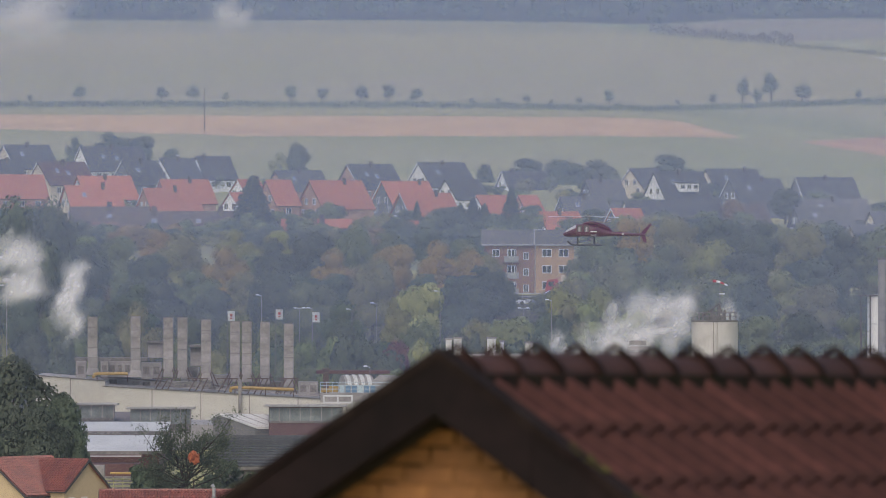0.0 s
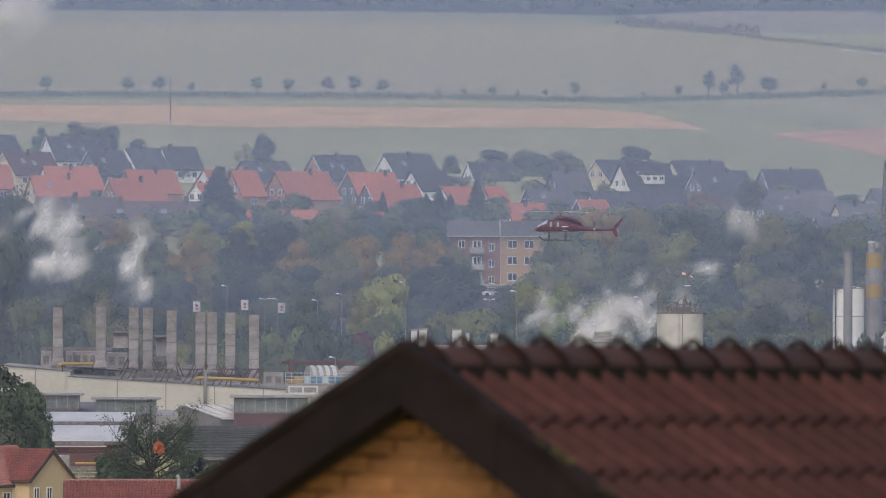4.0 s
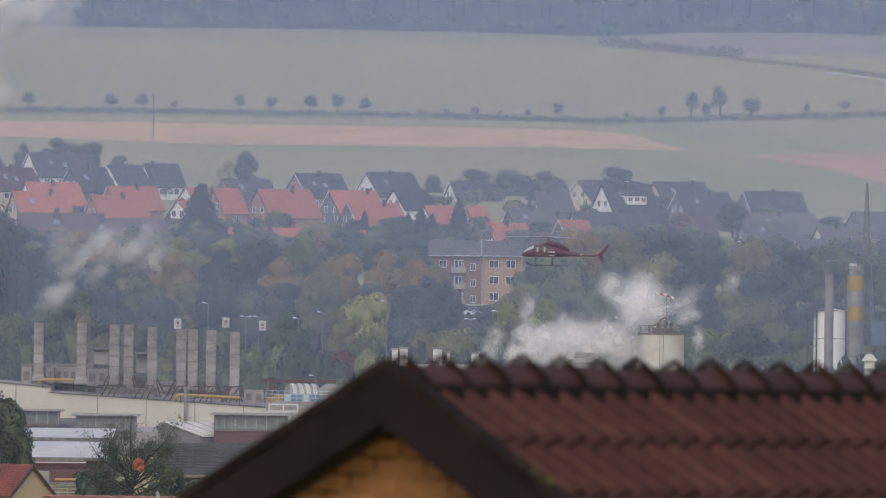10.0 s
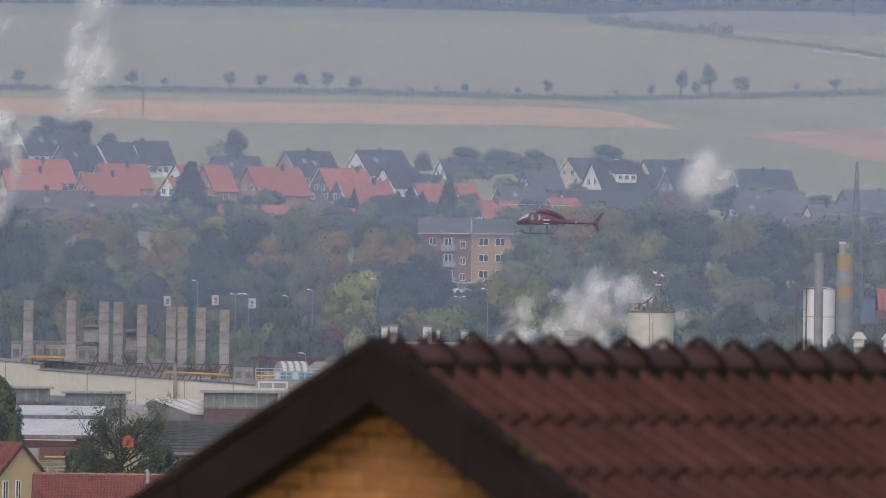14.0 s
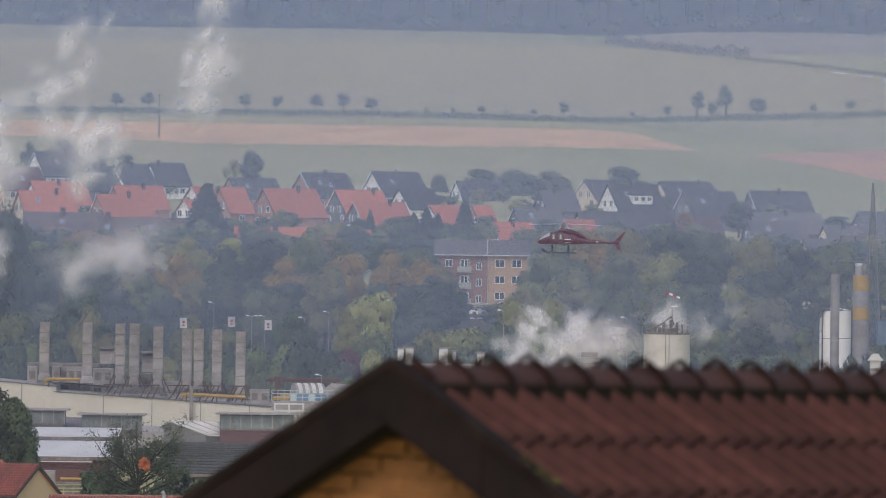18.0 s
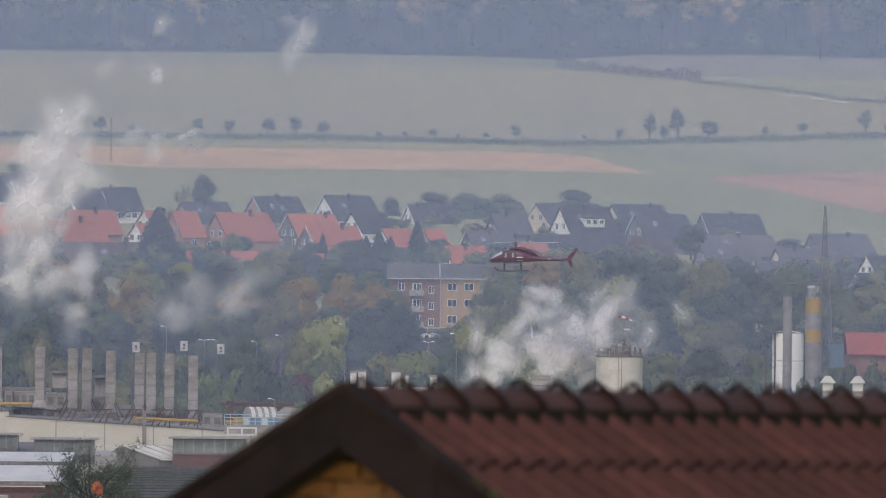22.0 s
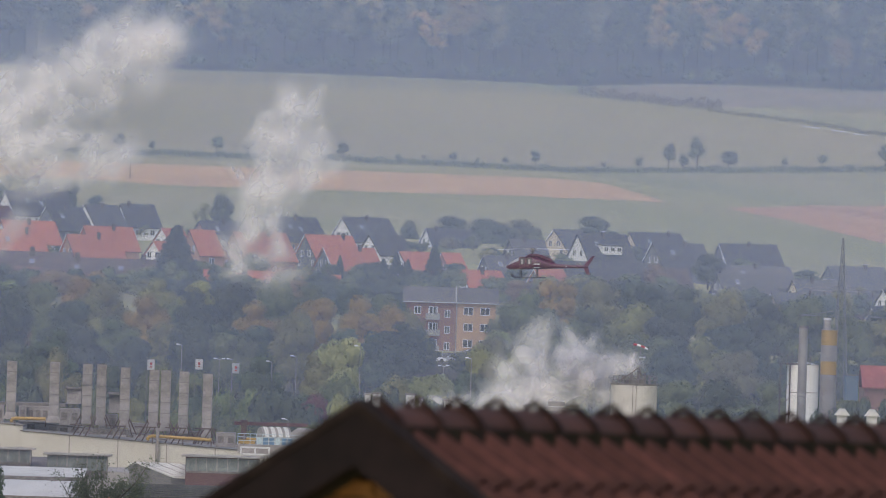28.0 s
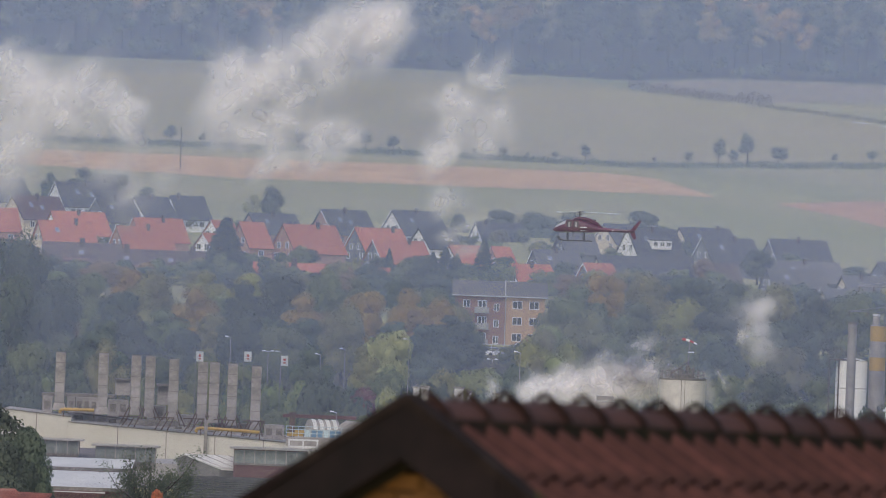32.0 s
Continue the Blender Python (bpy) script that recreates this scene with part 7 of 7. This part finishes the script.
    rotor = part("main_rotor", tube((0, 0, -0.05), (0, 0, 0.16), 0.32, 0.26, 16), M_STUFF, h, "rotor hub")
    for i in range(3):
        bm = prism([(-0.16, -0.012), (0.0, 0.018), (0.19, 0.0), (0.0, -0.018)], 0.55, 5.35)
        bmesh.ops.transform(bm, matrix=pose(0, 0, 0.08, -1.5, 4, 0), verts=bm.verts)
        bl = part("blade", bm, M_ROTOR, rotor, "long pale grey rotor blade")
        bl.matrix_basis = pose(0, 0, 0, 0, 0, 120 * i + 20)
        sl = part("blade_grip", box(-0.1, 0.1, 0.2, 0.6, 0.02, 0.12, 0.02), M_STUFF, rotor)
        sl.matrix_basis = pose(0, 0, 0, 0, 0, 120 * i + 20)
    tail = part("tail_rotor", tube((0, -0.1, 0), (0, 0.06, 0), 0.10, seg=10), M_STUFF, h, "tail rotor hub")
    for i in range(2):
        part("tail_blade", box(-0.09, 0.09, -0.012, 0.012, 0.08, 0.93, 0.008), M_STUFF, tail).matrix_basis = pose(0, 0, 0, 0, 180 * i, 0)
    return h, rotor, tail


HELI, ROTOR, TAIL = helicopter()

# ---- haze of the valley: airlight put into the colour of a few thin veils, one behind the other ----
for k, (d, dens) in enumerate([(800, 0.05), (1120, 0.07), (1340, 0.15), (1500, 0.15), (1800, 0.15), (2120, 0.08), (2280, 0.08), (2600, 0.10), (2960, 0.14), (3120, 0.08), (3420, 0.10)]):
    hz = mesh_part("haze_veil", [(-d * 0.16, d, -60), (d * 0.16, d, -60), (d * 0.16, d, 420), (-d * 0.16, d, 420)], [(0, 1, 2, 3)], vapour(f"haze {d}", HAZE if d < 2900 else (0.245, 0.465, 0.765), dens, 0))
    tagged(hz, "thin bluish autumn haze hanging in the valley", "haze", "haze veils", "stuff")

# ---- steam ----
STEAM = vapour("steam", (0.92, 0.91, 0.93), 0.35, 0.6)
DENSE = vapour("dense steam", (0.93, 0.92, 0.94), 0.40, 0.7)
FAINT = vapour("thin steam", (0.84, 0.83, 0.87), 0.17, 0.6)


def wisp_mesh(seed, vap):
    """A thin shred of steam: three soft sheets close behind one another, facing -y."""
    r = np.random.default_rng(seed)
    n, seg = 3, 14
    verts, faces, uvs = [], [], []
    for i in range(n):
        c = np.array((r.normal() * 0.18, (i - 1) * 0.003, r.normal() * 0.18))
        s, lean = r.uniform(0.8, 1.1), 0.0
        base = len(verts)
        for j in range(seg):
            q = 2 * math.pi * j / seg
            verts.append(tuple(c + np.array((math.cos(q), lean * math.cos(q), math.sin(q))) * s))
            uvs.append((0.5 + 0.5 * math.cos(q), 0.5 + 0.5 * math.sin(q)))
        faces.append(tuple(range(base, base + seg)))
    me = bpy.data.meshes.new("wisp")
    me.from_pydata(verts, [], faces)
    me.materials.append(vap)
    layer = me.uv_layers.new(name="UVMap")
    for lp in me.loops:
        layer.data[lp.index].uv = uvs[lp.vertex_index]
    return me


WISPS = [wisp_mesh(100 + i, STEAM) for i in range(8)]
PALE = [wisp_mesh(300 + i, FAINT) for i in range(8)]
THICK = [wisp_mesh(200 + i, DENSE) for i in range(8)]


def turned(place, thin, lean, roll):
    """The turn of a shred at a place: flat side to the valley's west end (thin 0) or edge-on to it (thin 1), falling over towards lean."""
    w = (place - Vector((0, 0, EYE))).normalized()
    x = w.cross(Vector((0, 0, 1))).normalized()
    n_ = x * math.cos(lean) + x.cross(w) * math.sin(lean)
    flat = Vector((0, 1, 0)).rotation_difference(w).to_matrix().to_4x4()
    return Matrix.Rotation(math.pi / 2 * thin, 4, w.cross(n_)) @ flat @ pose(0, 0, 0, 0, roll, 0)


def ease(x):
    x = min(1.0, max(0.0, x))
    return x * x * (3 - 2 * x)


def gone(x):
    """How far a shred has turned edge-on; the turn ends quickly."""
    return min(1.0, max(0.0, x)) ** 2


def along(at, t):
    """The place on a drift line at a time; it runs straight on before its start and after its end."""
    if t <= at[0][0]:
        (t0, u0, v0), (t1, u1, v1) = at[0], at[1]
    elif t >= at[-1][0]:
        (t0, u0, v0), (t1, u1, v1) = at[-2], at[-1]
    else:
        j = max(q for q in range(len(at) - 1) if at[q][0] <= t)
        (t0, u0, v0), (t1, u1, v1) = at[j], at[j + 1]
    f = (t - t0) / (t1 - t0)
    return u0 + (u1 - u0) * f, v0 + (v1 - v0) * f


def cloud(label, d, at, n, spread, grow, size, seed, life=(-9, -8, 40, 41), lean=0.0, lumps=5, kind=WISPS):
    """A drifting bank of steam. at: seconds, bearing and height of its middle; spread: its half width and height, widening by grow a second.
    Its shreds gather in lumps, drift apart and roll; life: when they turn their flat side out, and when they turn edge-on and thin away."""
    r = random.Random(seed)
    k = d / FOCAL
    origin = spot(at[0][1], at[0][2], d)
    bank = thing("steam_cloud", Matrix.Translation(origin), label, "steam", "steam")
    if isinstance(lumps, int):
        mids = [(r.uniform(-0.75, 0.75), r.uniform(-0.8, 0.8), r.uniform(0.22, 0.45)) for _ in range(lumps)]
    else:
        mids = lumps
    moves = []
    for i in range(n):
        mx, mz, mr = mids[i % len(mids)]
        ox, oz, oy = mx + r.gauss(0, mr * 0.55), mz + r.gauss(0, mr * 0.55), r.gauss(0, 2.5)
        w = new("wisp", kind[r.randrange(8)])
        w.parent = bank
        s = size * r.uniform(0.7, 1.35) * k
        w.scale = (s * r.uniform(1.0, 1.7), s, s * r.uniform(0.55, 0.9))
        roll, spin, ph = r.gauss(-45, 28), r.uniform(-1.2, 1.2), r.uniform(0, 6.28)
        # each shred comes and goes within about a second, one after the other
        on0, off0 = r.uniform(life[0], life[1]), r.uniform(life[2], life[3])
        on1, off1 = on0 + 1.0, off0 + 1.1
        mid_off = (off0 + off1) / 2
        ts = {0.0, 32.0, *[q[0] for q in at], *[q for q in (on0, (on0 + on1) / 2, on1, off0, mid_off, off1, off1 + 0.4, off1 + 1.5) if 0 < q < 32]}
        rows = []
        for t in sorted(ts):
            live = min(t, off1)
            u, v = along(at, live)
            g = max(0.6, 1 + grow * (live - at[0][0]))
            du = (ox * spread[0] - lean * oz * spread[1]) * g + 7 * math.sin(ph + live * 0.5)
            dv = oz * spread[1] * g + 7 * math.cos(ph + live * 0.4)
            thin = gone((on1 - t) / (on1 - on0)) + gone((t - off0) / (off1 - off0))
            place = spot(u + du, v + dv, d) + Vector((0, oy, 0))
            rows.append((t, Matrix.Translation(place - origin) @ turned(place, thin, ph, roll + spin * min(t, off0))))
        moves.append((w, rows))
    return moves


DRIFT = []
OVER = "white steam bank drifting over the village"
# banks that drift in from the west
DRIFT += cloud(OVER, 1330, [(0, -1020, 330), (19.3, 105, 255), (21, 200, 240), (23, 318, 232), (25.5, 477, 210), (28, 640, 170), (30, 754, 140), (32, 869, 112)], 46, (1, 1), 0.0, 40, 1, (-9, -8, 27, 35), 0, [(-40, -20, 36), (0, 0, 44), (40, -10, 40), (-15, 50, 40), (10, -60, 34), (-30, 100, 40)])
DRIFT += cloud(OVER, 1330, [(0, -1045, 480), (19.3, 80, 400), (21, 175, 385), (23, 293, 375), (25.5, 452, 345), (28, 600, 310), (30, 728, 285), (32, 836, 275)], 30, (1, 1), 0.0, 40, 21, (-9, -8, 24.5, 32), 0, [(-50, 20, 42), (0, 0, 40), (30, -40, 36), (10, 60, 34), (-20, -80, 36)])
DRIFT += cloud("large white steam cloud over the village", 1330, [(0, -1600, 160), (24, -70, 110), (28, 258, 98), (30, 405, 96), (32, 567, 72)], 110, (1, 1), 0.0, 46, 2, lumps=[(-135, 55, 46), (-60, 85, 52), (30, 105, 46), (-90, 0, 46), (-20, -25, 46), (55, -40, 46), (105, -80, 44), (135, -105, 34), (60, -85, 36)])
DRIFT += cloud("white steam cloud following behind", 1330, [(0, -1800, 260), (28, 40, 200), (30, 95, 160), (32, 129, 139)], 64, (1, 1), 0.0, 46, 3, lumps=[(-75, -55, 36), (-20, -40, 46), (55, -25, 46), (110, 0, 32), (-60, 40, 50), (-95, 100, 48), (0, 10, 46)])
DRIFT += cloud("thin trailing steam over the roofs", 1330, [(0, -1900, 330), (28, 60, 290), (30, 160, 240), (32, 250, 215)], 26, (1, 1), 0.0, 44, 22, (-9, -8, 28, 36), lumps=[(-90, 0, 50), (0, 20, 50), (90, -20, 50), (40, 60, 40)], kind=PALE)
DRIFT += cloud("tall thin column of steam over the village", 1330, [(0, -480, 330), (10, 50, 100), (13, 200, 110), (16, 385, 45), (19, 490, 60), (23, 760, -60)], 64, (42, 150), 0.01, 30, 4, (-9, -8, 17, 21.8), 0.45, 6)
DRIFT += cloud("pale steam over the western roofs", 1330, [(0, -700, 300), (13, 10, 210), (16, 140, 190), (19, 250, 170), (22, 420, 130)], 46, (70, 120), 0.02, 34, 5, (-9, -8, 17, 22))
DRIFT += cloud("white puff of steam by the stacks", 1240, [(0, 25, 478), (1, 55, 462), (3, 115, 455), (6, 210, 425), (9, 330, 400)], 38, (48, 52), 0.07, 24, 6, (-9, -8, 2.5, 7.5), lumps=5)
DRIFT += cloud("white puff of steam by the stacks", 1240, [(0, 135, 535), (1, 160, 520), (3, 262, 490), (6, 420, 470)], 34, (28, 60), 0.09, 22, 7, (-9, -8, 1.5, 5.5), lumps=5)
DRIFT += cloud("low drifting puff of steam", 1240, [(0, -330, 520), (6, 50, 440), (9, 200, 462), (13, 400, 440)], 24, (90, 48), 0.02, 38, 8, (-9, -8, 8.5, 13), lumps=4, kind=PALE)
DRIFT += cloud("low drifting puff of steam", 1240, [(0, -760, 470), (15.5, 85, 450), (17, 165, 468), (19, 290, 505), (23, 560, 520)], 32, (85, 40), 0.03, 38, 9, (-9, -8, 18.5, 23), lumps=4, kind=PALE)
DRIFT += cloud("low thin column of steam", 1240, [(0, -900, 480), (19, 130, 470), (21, 250, 465), (23, 380, 460), (26, 560, 440)], 22, (26, 75), 0.01, 30, 10, (-9, -8, 22, 26), lumps=4, kind=PALE)
DRIFT += cloud("pale steam high over the fields", 1330, [(0, 60, 28), (6, 100, 40), (9, 130, 30), (13, 260, -60)], 30, (90, 50), 0.02, 44, 11, (-9, -8, 9, 14), lumps=4, kind=PALE)
DRIFT += cloud("faint steam high over the fields", 1330, [(0, 420, 20), (6, 700, -120)], 10, (60, 30), 0.03, 36, 12, (-9, -8, 1, 4), lumps=3, kind=PALE)
DRIFT += cloud("pale steam before the hill", 1330, [(20, 590, -110), (23, 738, -158), (24, 818, -150), (25.5, 930, -150)], 8, (34, 16), 0.0, 24, 13, (19, 21.5, 23.5, 26), lumps=3, kind=PALE)
DRIFT += cloud("pale steam before the hill", 1330, [(20, 700, -250), (23, 905, -318), (23.5, 936, -325), (25.5, 1050, -350)], 10, (60, 24), 0.0, 30, 14, (19, 21.5, 22.9, 23.6), lumps=3, kind=PALE)
# tongues that rise from the plume beside the tank
DRIFT += cloud("tongue of steam beside the tank", 1302, [(0, 1165, 575), (1, 1215, 522), (2, 1255, 480), (3, 1300, 455), (5, 1370, 430)], 16, (40, 40), 0.12, 30, 15, (-9, -8, 1.2, 4.5), lumps=3)
DRIFT += cloud("puff of steam rising beside the tank", 1302, [(6, 1060, 660), (9, 1190, 565), (11, 1271, 462), (13, 1334, 372), (15, 1390, 300)], 26, (40, 48), 0.02, 34, 16, (5, 6, 11.8, 15.5), 0.2, 4)
DRIFT += cloud("wisps of steam beside the tank", 1302, [(14, 1150, 640), (16, 1270, 580), (18, 1350, 540)], 14, (60, 30), 0.05, 30, 17, (13, 14, 15.5, 18.5), lumps=3, kind=PALE)
DRIFT += cloud("wisps of steam rising beside the tank", 1302, [(16, 1080, 670), (19, 1190, 560), (21, 1250, 500), (23, 1300, 440), (25, 1350, 400)], 22, (75, 50), 0.04, 34, 18, (15, 16, 20.5, 24), 0.3, 5, kind=PALE)
DRIFT += cloud("wisps of steam rising beside the tank", 1302, [(17, 980, 680), (20, 1080, 560), (22, 1150, 500), (24, 1220, 450)], 16, (50, 45), 0.04, 32, 19, (16, 17, 20.5, 23.5), 0.3, 4, kind=PALE)
DRIFT += cloud("thin column of steam beside the tank", 1302, [(25, 1060, 700), (28, 1200, 565), (29, 1250, 540), (30, 1295, 515), (31, 1342, 490), (32, 1390, 465)], 26, (22, 66), 0.02, 28, 20, (24, 25, 31, 36), 0.2, 4, kind=PALE)


def vent_steam():
    """Steam that boils up from the hall roof beside the tank; each shred waits below the roof, rises, drifts east and thins away."""
    r = random.Random(77)
    d = 1302.0
    k = d / FOCAL
    origin = spot(1050, 700, d)
    bank = thing("roof_steam", Matrix.Translation(origin), "white steam boiling up from the hall roof", "steam", "steam")
    moves = []
    # shreds a second, from a time on
    births, t = [], -8.0
    while t < 32:
        rate = next(q for s_, q in ((23.5, 20), (19, 5), (14.5, 13), (8, 4), (3, 17), (-1.5, 4), (-9, 6)) if t >= s_)
        births.append(t)
        t += 1.0 / rate
    for born in births:
        u0 = r.gauss(1015, 60)
        s = r.uniform(24, 44)
        w = new("wisp", THICK[r.randrange(8)])
        w.parent = bank
        w.scale = (s * k * r.uniform(1.0, 1.6), s * k, s * k * r.uniform(0.6, 0.95))
        roll, spin, lean = r.gauss(-45, 30), r.uniform(-5, 5), r.uniform(0, 6.28)
        gust = 0.9 + 0.35 * math.sin(born * 0.9) + 0.25 * math.sin(born * 0.37 + 1)
        up, east = (r.uniform(7, 20) if born > 22 else r.uniform(6, 20)) * gust + 3, r.uniform(18, 38)
        fade = r.uniform(5.5, 9.0)
        oy = r.gauss(0, 1.5)
        rows = []
        for t in sorted({0.0, 32.0, *[min(32.0, max(0.0, born + q)) for q in (0, 1.2, fade - 0.9, fade - 0.45, fade, fade + 0.2, fade + 1.5)]}):
            a = min(t - born, fade)
            if a <= 0:
                u, v = u0, 705
            else:
                u = u0 + east * a
                v = 705 - min(a, 1.2) * (74 if born > 22 else 62) - up * max(0, a - 1.2)
            place = spot(u, v, d) + Vector((0, oy, 0))
            rows.append((t, Matrix.Translation(place - origin) @ turned(place, gone((a - fade + 0.9) / 0.9), lean, roll + spin * min(t, born + fade - 0.9))))
        moves.append((w, rows))
    return moves


DRIFT += vent_steam()


# ---- what moves ----
def motions():
    # the helicopter hovers, drifts a little and climbs: seconds, bearing and height of its hub, nose-down tilt, heading
    rows = []
    for t, u, v, tilt, head in [(0, 1043.5, 384, -0.6, 176), (3, 1049, 387, -0.3, 176), (6, 1061.5, 398, -0.2, 176), (9, 1063, 402, -0.3, 176), (11, 1062, 394, -0.5, 177), (13, 1065.5, 385, -0.2, 177), (16, 1080, 378, 0.0, 176), (19, 1080.5, 377, -0.3, 175), (23, 1079.5, 366, 1.2, 175), (25.5, 1079, 360, 1.2, 175), (28, 1078, 335, 1.5, 174), (30, 1075.5, 314, -0.4, 174), (32, 1072, 280, 0.2, 174)]:
        rows.append((t, Matrix.Translation(spot(u, v, 1290)) @ pose(0, 0, 0, 0, tilt, head)))
    walk(HELI, rows)
    spin = [(i / 30, pose(0, 0, 0, 0, 0, -78.8 * i)) for i in range(961)]
    walk(ROTOR, spin)
    walk(TAIL, [(i / 30, pose(-6.35, -0.24, -2.2, 0, 41.0 * i, 0)) for i in range(961)])
    # the lorries on the road behind the trees: seconds, bearing of the front
    y = 1712.5
    for ob, t0, u0 in ((LORRY, 0.0, 965.0), (RED_LORRY, 6.0, 850.0)):
        rows = []
        for t in range(0, 33, 4):
            x = (u0 - 155.0 * (t - t0) - 784) / FOCAL * y
            rows.append((t, Matrix.Translation((x, y, ground_z(x, y) + 0.125))))
        walk(ob, rows)
    for w, rows in DRIFT:
        walk(w, rows)


motions()
